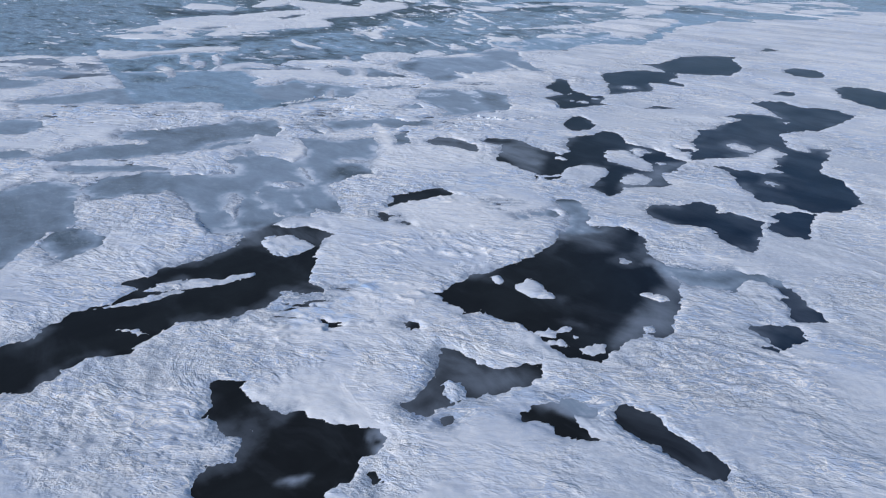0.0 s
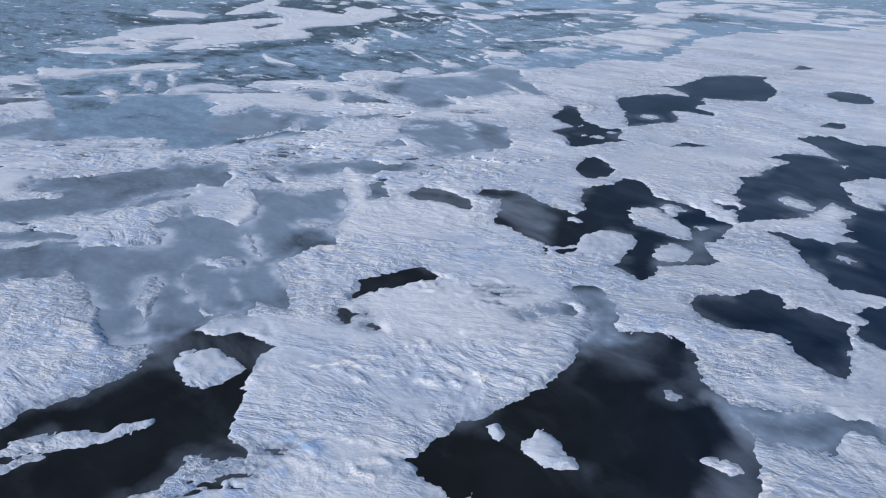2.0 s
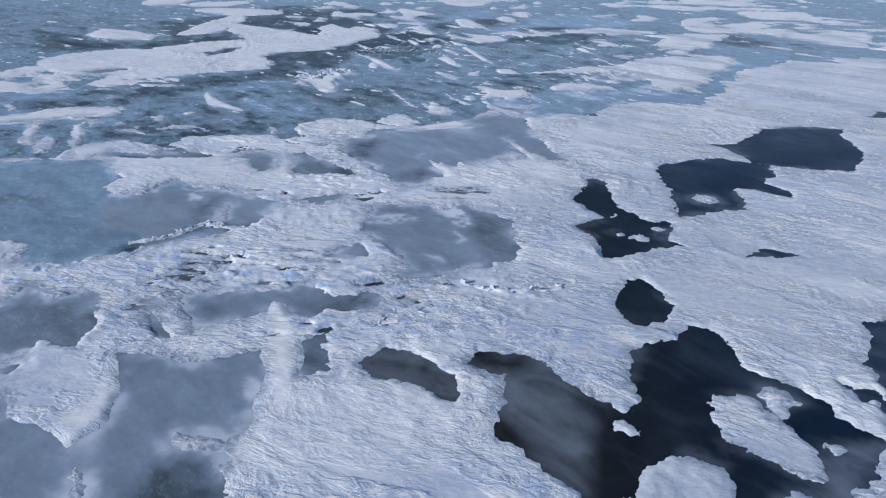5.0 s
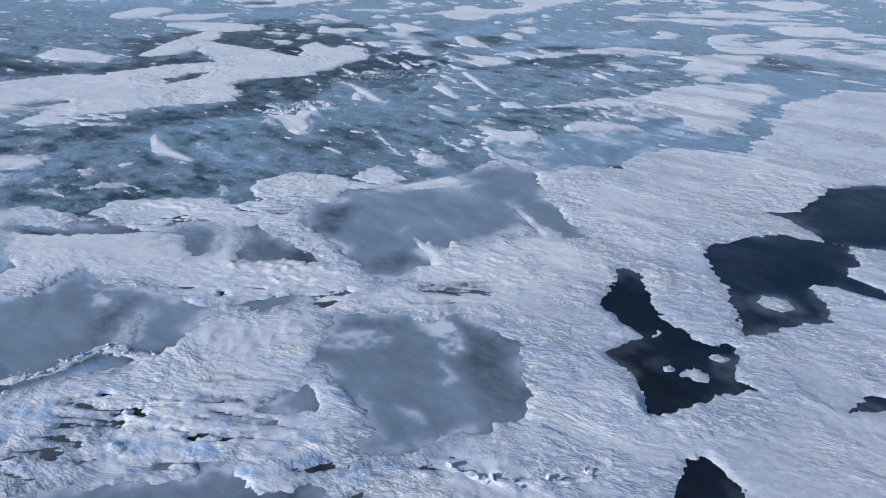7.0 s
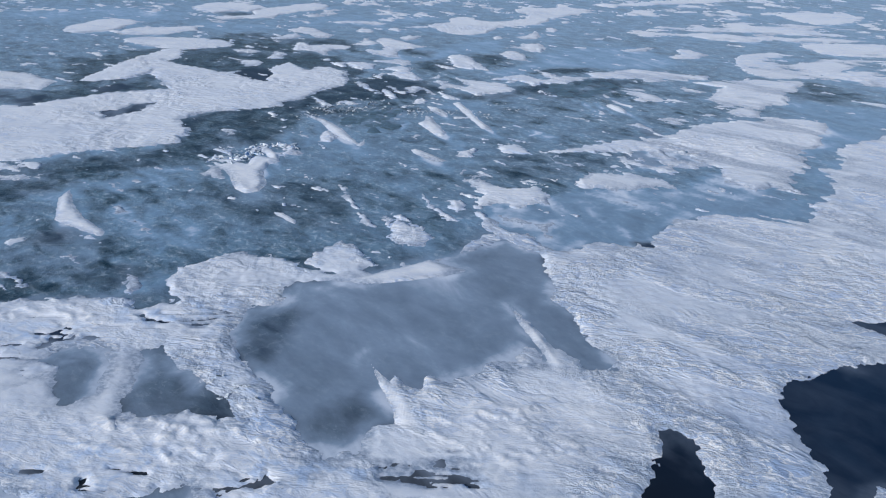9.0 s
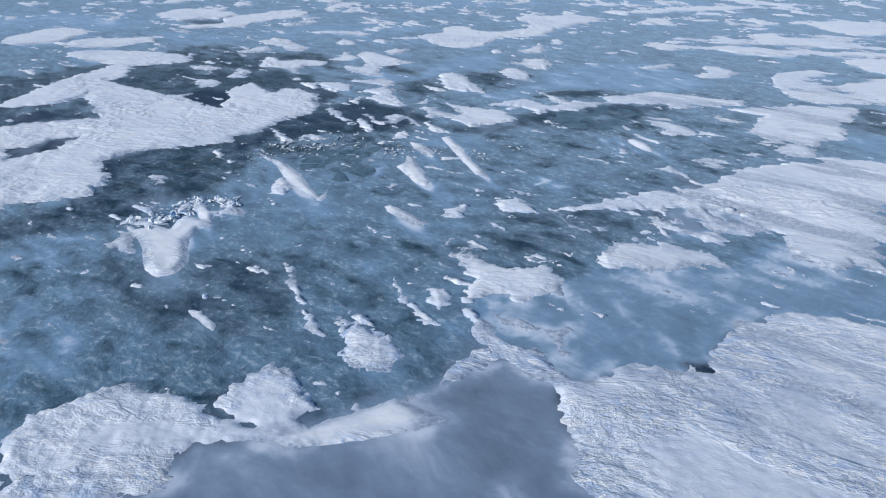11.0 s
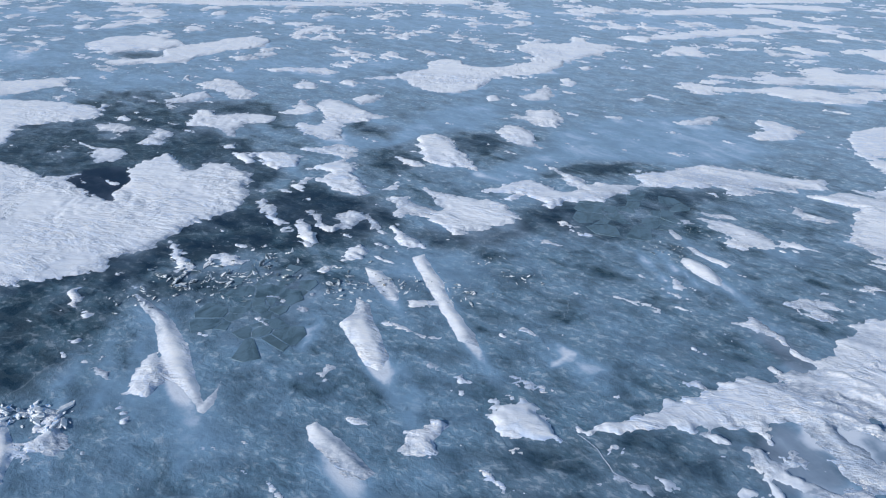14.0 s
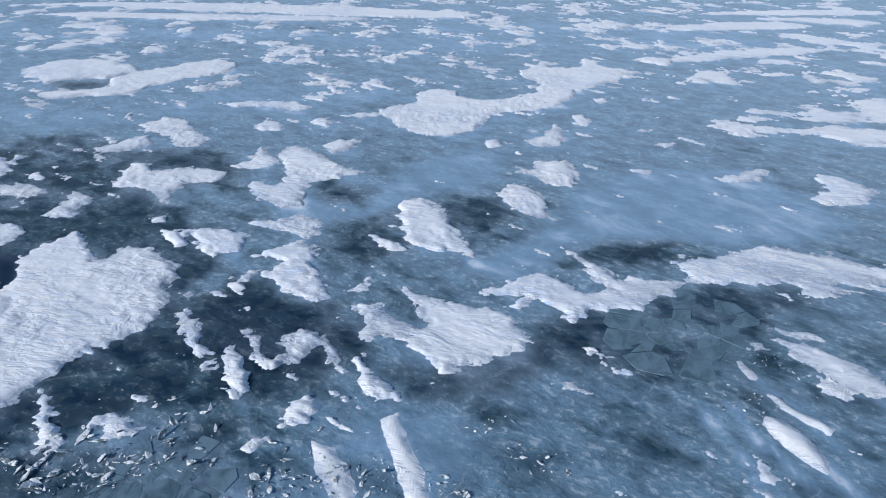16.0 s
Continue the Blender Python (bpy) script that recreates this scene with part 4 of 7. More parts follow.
shore("ice", 0.66, (-21.0, 72.6), (-20.7, 74.1), (-19.2, 75.1), (-16.7, 75.8), (-16.4, 73.9), (-16.7, 72.6), (-15.5, 69.9), (-16.3, 68.6), (-16.2, 67.1), (-17.4, 67.1), (-18.9, 68.6), (-20.0, 70.4))
shore("thin", 0.3, (-20.5, 75.4), (-18.8, 76.1), (-16.5, 76.4), (-15.8, 74.5), (-18.1, 74.3))
shore("thin", 0.45, (-21.0, 72.6), (-21.1, 73.5), (-20.1, 72.0), (-19.3, 69.8), (-18.1, 68.1), (-17.0, 67.0), (-17.6, 67.1), (-18.9, 68.6), (-20.1, 70.4))
shore("thin", 0.5, (-17.5, 67.0), (-16.1, 67.4), (-15.6, 66.9), (-16.8, 66.6))
shore("veil", 0.95, (-17.0, 72.6), (-16.1, 72.1), (-15.5, 69.9), (-14.3, 67.9), (-14.5, 67.6), (-15.9, 69.9))
shore("thin", 0.5, (-17.8, 81.6), (-16.4, 79.3), (-15.1, 76.5), (-15.4, 76.1), (-16.5, 77.8), (-17.8, 80.4))
shore("thin", 0.45, (-23.1, 67.8), (-23.9, 70.9), (-24.0, 72.9), (-23.0, 72.9), (-22.2, 70.3), (-21.4, 65.5), (-21.6, 64.6))
shore("thin", 0.2, (-13.6, 83.3), (-12.7, 84.2), (-10.1, 83.8), (-9.7, 82.9), (-11.9, 82.5), (-13.3, 82.7))
shore("drift", 0, (-22.8, 85.4), (-20.3, 86.3), (-20.0, 89.8), (-20.7, 93.6), (-19.9, 92.5), (-17.8, 87.8), (-17.5, 85.0), (-18.9, 82.8), (-20.7, 84.1))
shore("grey", 0.35, (-39.7, 95.6), (-34.5, 98.3), (-31.4, 99.0), (-31.2, 101.7), (-28.3, 99.7), (-25.2, 100.5), (-22.9, 95.3), (-23.1, 93.0), (-25.9, 93.5), (-27.3, 91.8), (-30.1, 91.2), (-31.9, 89.6), (-32.8, 87.6), (-32.8, 86.6), (-34.1, 85.7), (-37.5, 86.5), (-42.5, 95.0))
shore("grey", 0.4, (-31.8, 88.1), (-30.9, 89.6), (-28.5, 90.9), (-25.8, 91.3), (-25.4, 90.2), (-28.7, 89.1), (-30.4, 87.6))
shore("grey", 0.4, (-26.4, 86.7), (-25.7, 87.9), (-24.7, 87.2), (-24.2, 85.4), (-25.9, 85.6))
shore("grey", 0.6, (-17.9, 99.9), (-13.8, 101.0), (-10.4, 101.4), (-7.6, 102.5), (-5.7, 100.8), (-2.2, 100.2), (-2.4, 98.9), (-5.5, 98.8), (-7.5, 97.5), (-9.4, 98.7), (-12.0, 97.4), (-15.5, 96.1), (-16.5, 98.0))
shore("grey", 0.4, (-6.9, 94.4), (-5.6, 95.0), (-4.8, 92.7), (-4.4, 90.6), (-6.1, 90.0))
shore("drift", 0, (-11.0, 100.0), (-9.2, 99.4), (-7.1, 94.4), (-6.2, 89.0), (-6.3, 84.3), (-7.3, 85.2), (-9.2, 92.1), (-10.2, 96.8))
shore("grey", 0.6, (-24.4, 109.3), (-25.6, 111.7), (-26.7, 112.4), (-29.1, 112.3), (-32.6, 118.1), (-31.0, 119.8), (-29.6, 120.7), (-27.8, 122.6), (-24.2, 123.1), (-22.2, 122.3), (-20.3, 122.8), (-16.2, 120.6), (-14.0, 119.4), (-14.1, 118.2), (-15.0, 117.0), (-15.7, 115.4), (-15.7, 113.7), (-16.8, 112.6), (-18.1, 111.6), (-19.1, 112.9), (-20.7, 112.5), (-21.6, 110.9), (-22.9, 109.6))
shore("ice", 0.08, (-24.3, 109.4), (-21.8, 112.2), (-19.4, 113.1), (-20.6, 112.2), (-22.7, 109.3))
shore("ice", 0.06, (-18.3, 111.6), (-18.2, 112.6), (-17.0, 113.3), (-15.6, 113.9), (-15.6, 112.8), (-17.1, 111.9))
shore("ice", 0.3, (-21.7, 116.0), (-22.4, 120.0), (-22.5, 121.8), (-20.7, 121.0), (-19.8, 117.6), (-19.6, 114.6), (-20.7, 114.2))
shore("grey", 0.62, (-7.1, 107.5), (-6.2, 108.8), (-4.9, 109.6), (-4.5, 110.7), (-3.8, 109.8), (-3.5, 107.6), (-4.8, 107.4))
shore("grey", 0.6, (-4.9, 112.9), (-4.1, 115.7), (-3.9, 118.7), (-1.3, 119.3), (1.9, 119.0), (3.7, 117.8), (5.7, 119.7), (7.7, 118.0), (9.4, 116.8), (10.5, 115.5), (9.8, 114.3), (10.8, 109.5), (10.4, 107.3), (9.0, 106.9), (7.8, 107.2), (7.6, 106.1), (5.8, 105.6), (3.7, 104.5), (1.6, 104.0), (-0.4, 103.7), (-0.2, 104.9), (0.5, 105.7), (-1.9, 109.8), (-3.1, 110.7), (-3.8, 112.3))
shore("ice", 0.36, (5.7, 119.7), (7.7, 118.0), (9.4, 116.8), (10.5, 115.5), (9.8, 114.3), (10.5, 110.7), (10.8, 109.5), (10.4, 107.3), (9.0, 106.9), (7.8, 107.2), (7.4, 110.0), (6.3, 114.5))
shore("ice", 0.36, (-3.9, 118.7), (-1.3, 119.3), (1.9, 119.0), (1.1, 117.8), (-1.5, 117.3))
shore("veil", 0.95, (1.7, 108.1), (2.8, 107.9), (4.0, 106.8), (2.5, 107.1))
shore("snow", 0, (-17.2, 144.5), (-16.3, 147.5), (-13.5, 149.7), (-10.9, 149.8), (-6.5, 148.4), (-6.0, 144.9), (-7.6, 142.1), (-11.2, 141.9), (-15.9, 142.2))
shore("grey", 0.6, (-9.4, 137.1), (-9.1, 140.7), (-6.5, 141.2), (-6.5, 143.5), (-5.8, 144.9), (-2.4, 145.0), (1.3, 146.1), (5.2, 148.3), (7.2, 150.0), (9.9, 151.8), (12.7, 154.3), (15.2, 152.0), (15.4, 148.7), (15.8, 145.7), (15.9, 142.9), (16.7, 140.4), (17.0, 138.0), (17.8, 136.4), (19.0, 134.5), (18.6, 133.1), (16.8, 133.4), (15.9, 135.1), (15.0, 136.1), (13.9, 134.3), (12.0, 133.3), (11.3, 134.2), (10.5, 134.2), (9.2, 132.9), (7.2, 131.6), (5.7, 132.1), (4.9, 130.9), (3.9, 131.5), (2.9, 132.7), (2.7, 130.8), (3.7, 127.5), (2.2, 127.2), (1.1, 124.9), (0.1, 124.7), (-1.3, 125.4), (-2.4, 126.3), (-2.9, 127.8), (-4.2, 128.9), (-4.8, 130.0), (-4.6, 130.6), (-6.5, 132.4), (-7.6, 133.7), (-8.4, 135.0))
shore("ice", 0.26, (-9.2, 136.4), (-9.0, 140.3), (-6.4, 140.8), (-4.4, 140.1), (-5.4, 136.5), (-6.0, 133.7), (-7.9, 134.7))
shore("ice", 0.3, (-2.1, 125.8), (-1.4, 127.9), (1.2, 130.2), (2.2, 127.2), (1.1, 125.2), (-0.6, 125.1))
shore("drift", 0, (1.1, 134.6), (2.1, 132.7), (4.6, 129.1), (5.5, 127.0), (5.3, 126.3), (3.7, 127.0), (3.2, 129.1), (2.2, 131.4))
shore("drift", 0, (11.8, 141.9), (13.4, 139.4), (14.6, 136.4), (15.3, 133.7), (14.6, 133.0), (12.5, 139.0))
shore("snow", 0, (11.5, 134.9), (12.5, 136.2), (13.5, 136.0), (13.9, 134.3), (12.6, 133.3))
shore("drift", 0, (-2.0, 145.5), (1.3, 147.1), (5.2, 149.4), (8.7, 147.4), (6.8, 146.3), (2.4, 145.2), (-0.4, 144.6))
shore("snow", 0, (-6.2, 148.4), (-4.9, 151.2), (-3.5, 152.7), (-1.2, 151.3), (0.4, 148.1), (-1.2, 146.5), (-3.7, 146.9))
shore("grey", 0.28, (-13.5, 127.8), (-14.1, 129.7), (-14.5, 132.2), (-15.3, 134.8), (-14.1, 135.9), (-12.8, 134.5), (-11.8, 132.9), (-10.7, 132.6), (-9.5, 130.5), (-7.7, 129.6), (-6.4, 127.7), (-7.9, 128.0), (-10.0, 128.7), (-11.2, 127.9), (-12.2, 127.7))
shore("grey", 0.35, (-22.1, 132.9), (-21.4, 134.6), (-20.5, 135.3), (-18.2, 134.7), (-17.2, 133.4), (-16.6, 130.3), (-17.5, 129.1), (-18.3, 128.5), (-19.0, 130.2), (-18.9, 132.0), (-20.8, 132.6))
shore("pool", 0.1, (38.6, 140.3), (41.4, 139.7), (44.1, 138.9), (41.8, 138.0), (40.1, 138.7))
shore("grey", 0.56, (-17.9, 100.5), (-12.8, 101.1), (-9.5, 102.0), (-7.9, 102.8), (-5.5, 99.7), (-5.8, 98.5), (-5.8, 97.8), (-6.9, 97.4), (-8.9, 99.1), (-9.7, 100.1), (-10.3, 100.5), (-10.6, 98.2), (-11.5, 97.4), (-13.0, 97.0), (-15.2, 95.7), (-17.6, 99.7))
shore("ice", 0.34, (-17.8, 100.2), (-16.1, 100.5), (-14.9, 98.3), (-14.4, 96.5), (-15.1, 95.8), (-16.6, 98.3))
shore("grey", 0.42, (-5.7, 100.4), (-3.4, 100.8), (-2.8, 101.3), (-2.0, 100.8), (-1.7, 99.5), (-2.8, 98.8), (-4.4, 98.5), (-5.5, 98.7))
shore("ice", 0.1, (-3.7, 100.2), (-2.5, 101.3), (-1.7, 99.8), (-2.9, 99.3))
shore("grey", 0.3, (-20.1, 99.9), (-19.3, 100.2), (-18.9, 98.9), (-19.6, 98.7))
shore("grey", 0.45, (-19.9, 98.2), (-17.4, 95.6), (-16.9, 94.4), (-17.9, 94.4), (-18.6, 96.0))
shore("pool", 0.1, (-16.2, 106.8), (-15.0, 107.2), (-14.4, 106.8), (-15.1, 106.6))
shore("pool", 0.2, (-17.0, 102.6), (-16.5, 103.2), (-15.5, 102.8), (-16.4, 102.5))
shore("pool", 0.15, (-4.1, 102.3), (-2.3, 102.8), (-0.8, 102.6), (-2.2, 102.2))
shore("pool", 0.1, (-1.9, 97.0), (-1.2, 97.5), (-0.4, 97.3), (-0.1, 96.9), (-1.4, 96.5))
shore("pool", 0.1, (-6.0, 95.6), (-5.3, 96.1), (-4.9, 95.7), (-5.7, 95.3))
shore("pool", 0.1, (-0.3, 100.3), (0.5, 100.8), (0.7, 100.3))
shore("pool", 0.2, (-16.8, 104.9), (-16.1, 105.5), (-16.1, 104.6))
shore("grey", 0.55, (-12.0, 120.2), (-9.4, 121.6), (-7.9, 121.8), (-7.3, 120.9), (-7.8, 120.0), (-9.6, 119.6))
shore("ice", 0.3, (-3.9, 117.8), (-2.7, 119.2), (-1.1, 118.7), (2.2, 119.3), (2.6, 118.5), (0.5, 117.6), (-2.4, 117.3))
shore("veil", 0.95, (-4.3, 116.0), (-2.3, 117.0), (0.9, 117.4), (0.8, 115.1), (-1.9, 114.5), (-4.6, 114.5))
shore("veil", 1.1, (2.5, 119.1), (4.0, 119.4), (5.4, 118.8), (6.6, 114.3), (5.6, 114.0), (4.6, 114.7), (3.6, 116.6))
shore("veil", 1, (4.5, 113.1), (5.3, 112.4), (6.0, 110.8), (5.0, 110.8))
shore("ice", 0.12, (-17.7, 110.9), (-18.2, 112.4), (-17.0, 113.3), (-15.5, 113.7), (-14.9, 112.2), (-16.1, 111.5))
shore("pool", 0.2, (-5.4, 122.1), (-3.3, 122.9), (-2.8, 122.6), (-4.3, 121.8))
shore("pool", 0.15, (-5.8, 120.8), (-4.6, 121.3), (-3.9, 121.0), (-4.8, 120.3))
shore("grey", 0.35, (-32.2, 135.2), (-30.2, 136.6), (-28.3, 135.0), (-30.5, 134.4))
shore("thin", 0.4, (-19.8, 116.1), (-19.9, 118.2), (-19.3, 119.4), (-18.5, 118.5), (-18.4, 116.1), (-18.1, 114.2), (-18.6, 113.7))
shore("veil", 0.95, (-25.1, 123.0), (-22.4, 122.4), (-21.5, 119.3), (-22.4, 118.2))
shore("sleek", 0.8, (-21.3, 127.3), (-14.5, 128.1), (-6.3, 127.2), (-2.3, 124.9), (-3.7, 120.9), (-17.5, 120.6))
shore("sleek", 0.7, (-28.9, 140.5), (-17.9, 141.3), (-9.1, 140.7), (-10.1, 136.4), (-25.8, 135.2))
shore("sleek", 0.7, (-39.2, 134.3), (-16.3, 132.5), (-6.9, 128.2), (-2.1, 122.8), (-13.8, 123.4), (-21.8, 125.7), (-33.5, 124.3))
shore("sleek", 0.6, (-13.6, 109.5), (-7.2, 111.5), (-4.2, 112.3), (-2.2, 109.8), (-5.9, 105.8), (-11.2, 105.7))
shore("sleek", 0.85, (-6.3, 67.0), (-3.3, 70.5), (1.7, 72.7), (7.0, 72.3), (10.2, 69.1), (7.2, 63.2), (-4.3, 63.1))
shore("sleek", 0.6, (-1.8, 123.6), (14.6, 124.7), (10.9, 120.7), (2.5, 119.6), (-2.9, 120.4))
shore("sleek", 0.7, (7.2, 130.4), (18.8, 131.3), (17.6, 125.9), (12.9, 121.7), (4.1, 121.4), (4.5, 125.0))
shore("sleek", 0.6, (-10.2, 51.0), (-1.2, 53.1), (0.8, 47.6), (-3.5, 43.6), (-12.9, 43.5), (-12.9, 47.5))
shore("sleek", 0.7, (-13.6, 38.2), (-8.9, 40.1), (-3.4, 41.5), (-2.4, 37.7), (-5.2, 34.8), (-11.3, 36.4))
shore("sleek", 0.6, (-0.1, 35.4), (4.3, 34.4), (7.6, 32.4), (7.0, 28.4), (-0.7, 28.4))
shore("sleek", 0.6, (-9.6, 87.0), (-1.0, 90.5), (5.5, 88.9), (3.6, 82.6), (-2.8, 81.2), (-7.9, 82.5))
shore("pool", 0.08, (31.5, 84.6), (32.3, 87.4), (33.9, 88.9), (34.0, 92.1), (36.2, 95.4), (36.5, 97.2), (39.1, 97.8), (41.1, 100.1), (45.0, 102.8), (42.7, 104.1), (46.0, 105.9), (49.1, 105.4), (51.3, 103.3), (51.2, 107.6), (49.9, 112.2), (53.7, 113.5), (54.1, 111.1), (56.2, 109.3), (60.1, 108.9), (62.1, 107.9), (60.2, 104.6), (55.1, 102.4), (52.3, 98.5), (50.1, 97.5), (47.5, 95.7), (46.8, 93.1), (47.8, 90.8), (48.8, 89.2), (50.4, 87.8), (43.4, 75.8), (40.8, 75.0), (37.1, 74.7), (35.4, 75.2), (35.0, 76.6), (35.1, 78.5), (35.9, 80.3), (37.2, 80.3), (38.3, 79.1), (39.4, 80.3), (42.8, 80.4), (42.2, 83.5), (42.9, 85.5), (45.2, 87.0), (43.8, 90.2), (39.1, 86.2), (34.4, 85.4))
shore("pool", 0.06, (45.9, 89.9), (51.7, 89.3), (48.8, 84.9), (45.2, 81.8), (47.5, 78.0), (46.6, 71.3), (43.2, 68.9), (39.6, 68.4), (38.4, 70.3), (35.4, 71.4), (34.6, 76.0), (35.3, 79.6), (38.3, 79.3), (39.2, 78.2), (41.7, 80.2), (40.9, 81.7), (44.4, 84.8))
shore("pool", 0.08, (50.1, 112.4), (55.0, 113.2), (59.1, 109.9), (63.0, 105.3), (60.6, 102.3), (54.0, 97.5), (48.8, 96.6), (52.0, 102.1), (51.3, 106.6))
shore("pool", 0.06, (21.7, 69.3), (23.0, 70.5), (25.6, 70.1), (28.5, 71.3), (29.5, 70.2), (29.2, 67.9), (30.7, 68.7), (33.2, 65.9), (32.4, 63.9), (29.5, 58.9), (28.6, 60.0), (27.6, 61.9), (27.4, 64.4), (25.9, 65.1), (24.1, 65.1), (22.2, 66.7))
shore("pool", 0.06, (34.5, 69.2), (37.1, 68.1), (38.6, 68.8), (39.5, 68.1), (36.1, 62.0), (34.4, 62.6), (33.2, 64.5), (35.2, 66.6))
shore("thin", 0.2, (29.1, 69.1), (31.1, 68.3), (33.6, 66.9), (37.5, 69.0), (36.6, 69.9), (32.8, 69.5))
shore("pool", 0.1, (33.8, 82.5), (35.0, 82.1), (36.1, 80.9), (34.9, 80.6))
shore("pool", 0.1, (31.2, 89.6), (32.9, 89.2), (33.1, 88.2), (31.5, 87.9))
shore("pool", 0.1, (55.5, 117.4), (58.3, 119.7), (60.1, 118.4), (58.6, 116.2), (56.8, 116.7))
shore("thin", 0.2, (38.4, 91.3), (40.0, 92.2), (41.1, 89.9), (41.5, 88.7), (40.5, 87.2), (39.0, 88.6), (38.2, 90.1))
shore("thin", 0.2, (50.3, 101.7), (51.4, 101.7), (50.6, 100.5))
shore("snow", 0, (55.7, 116.1), (59.4, 117.0), (61.5, 115.0), (61.1, 111.3), (60.0, 109.4), (57.1, 109.5), (55.4, 112.3))
shore("snow", 0, (38.0, 78.0), (39.0, 77.4), (39.4, 76.5), (38.6, 76.1), (37.7, 76.8))
shore("thin", 0.1, (46.7, 92.3), (49.2, 90.0), (48.4, 87.8), (46.3, 89.2))
shore("blue", 0.64, (12.0, 161.1), (17.4, 162.0), (19.1, 165.1), (29.1, 166.7), (33.5, 166.4), (37.2, 170.1), (39.1, 172.1), (40.6, 170.2), (39.7, 167.5), (43.1, 166.4), (44.7, 165.2), (42.4, 161.4), (40.3, 161.4), (34.1, 160.8), (30.8, 159.7), (29.0, 157.1), (27.1, 155.3), (26.6, 153.4), (24.3, 152.8), (20.3, 153.2), (18.2, 151.6), (17.2, 151.6), (16.1, 152.8), (14.9, 154.9), (13.0, 157.8))
shore("snow", 0, (0.9, 153.9), (1.4, 155.0), (1.0, 156.8), (1.6, 157.4), (3.2, 156.6), (4.4, 156.3), (5.3, 153.8), (4.5, 153.0), (4.1, 151.7), (3.1, 151.8), (2.0, 152.6))
shore("drift", 0, (-22.0, 173.6), (-20.5, 172.6), (-19.0, 173.7), (-17.4, 172.7), (-17.5, 174.9), (-16.9, 176.0), (-13.7, 174.0), (-14.8, 172.9), (-15.0, 170.8), (-13.6, 166.3), (-14.0, 164.6), (-15.4, 163.8), (-16.9, 165.3), (-19.0, 169.7), (-20.6, 171.6))
shore("thin", 0.3, (-22.0, 169.6), (-21.5, 171.5), (-20.1, 171.1), (-18.9, 167.8), (-20.5, 167.8))
shore("drift", 0, (-17.3, 178.4), (-16.4, 179.1), (-14.4, 176.2), (-13.9, 174.0), (-15.1, 174.4))
shore("drift", 0, (-32.5, 156.2), (-34.8, 161.8), (-34.7, 164.2), (-32.6, 160.4), (-29.8, 157.0), (-26.4, 153.9), (-26.2, 152.7), (-30.5, 155.0))
shore("drift", 0, (-11.2, 159.2), (-10.3, 158.9), (-8.5, 157.1), (-8.4, 156.2), (-9.7, 157.3))
shore("thin", 0.4, (-5.5, 166.6), (-4.2, 165.0), (-2.2, 159.2), (-0.8, 157.3), (-0.8, 156.1), (-1.6, 156.7), (-4.1, 162.7))
shore("thin", 0.2, (4.0, 164.9), (4.6, 162.2), (6.0, 160.2), (7.0, 158.9), (7.7, 157.6), (6.7, 157.9), (5.4, 160.1), (4.4, 162.2))
shore("snow", 0, (6.5, 161.6), (7.5, 163.1), (8.5, 162.4), (9.2, 160.6), (8.0, 160.2))
shore("snow", 0, (-36.4, 184.1), (-33.8, 185.7), (-29.1, 186.7), (-28.0, 183.1), (-31.0, 180.3), (-34.3, 180.4), (-37.3, 180.0), (-39.3, 183.2))
shore("snow", 0, (-50.2, 200.8), (-46.8, 202.1), (-41.1, 204.7), (-37.1, 203.8), (-27.8, 207.9), (-13.8, 211.3), (-14.6, 205.2), (-19.4, 199.5), (-25.0, 196.3), (-29.0, 193.3), (-33.5, 192.2), (-31.5, 190.6), (-32.1, 188.1), (-33.5, 185.0), (-36.4, 184.1), (-39.7, 183.9))
shore("snow", 0, (-30.6, 192.4), (-28.9, 194.5), (-26.5, 195.6), (-23.6, 196.9), (-21.8, 198.7), (-18.8, 197.6), (-19.0, 200.0), (-16.5, 201.3), (-15.4, 204.7), (-13.1, 208.4), (-11.1, 210.0), (-10.6, 214.2), (-11.8, 220.6), (-14.3, 222.5), (-17.6, 224.5), (-18.8, 221.3), (-25.2, 219.9), (-25.4, 217.0), (-24.0, 211.9), (-30.3, 215.0), (-31.3, 217.7), (-34.0, 218.5), (-40.6, 222.2), (-45.0, 225.2), (-51.2, 226.0))
shore("pool", 0.06, (-44.3, 193.3), (-42.3, 194.4), (-40.7, 197.3), (-38.2, 198.4), (-38.7, 193.7), (-40.8, 191.8), (-42.2, 190.0))
shore("pool", 0.06, (-31.6, 217.7), (-30.9, 220.6), (-27.3, 221.8), (-24.8, 219.0), (-24.0, 211.9), (-27.1, 213.4))
shore("thin", 0.2, (16.2, 157.6), (17.2, 157.9), (17.7, 157.3), (16.8, 156.4), (16.4, 155.2), (17.3, 154.2), (16.3, 154.1), (15.9, 155.5))
shore("snow", 0, (9.2, 169.0), (11.0, 168.6), (12.3, 167.3), (14.1, 166.9), (17.2, 167.1), (17.9, 164.2), (17.4, 162.3), (16.2, 162.7), (15.5, 161.9), (13.6, 161.3), (12.9, 162.5), (9.8, 161.0), (10.0, 163.2), (11.1, 164.8), (10.0, 165.5))
shore("thin", 0.2, (9.4, 160.3), (10.4, 160.3), (12.8, 155.4), (14.5, 154.4), (15.9, 151.8), (15.8, 150.9), (14.5, 151.3), (12.7, 153.8), (11.0, 155.4), (10.3, 157.1))
shore("snow", 0, (21.1, 168.5), (22.8, 170.4), (23.6, 171.9), (25.6, 172.0), (27.4, 171.6), (32.5, 169.9), (33.2, 166.8), (31.2, 167.6), (29.4, 167.5), (27.8, 166.6), (24.7, 166.5), (22.1, 166.8))
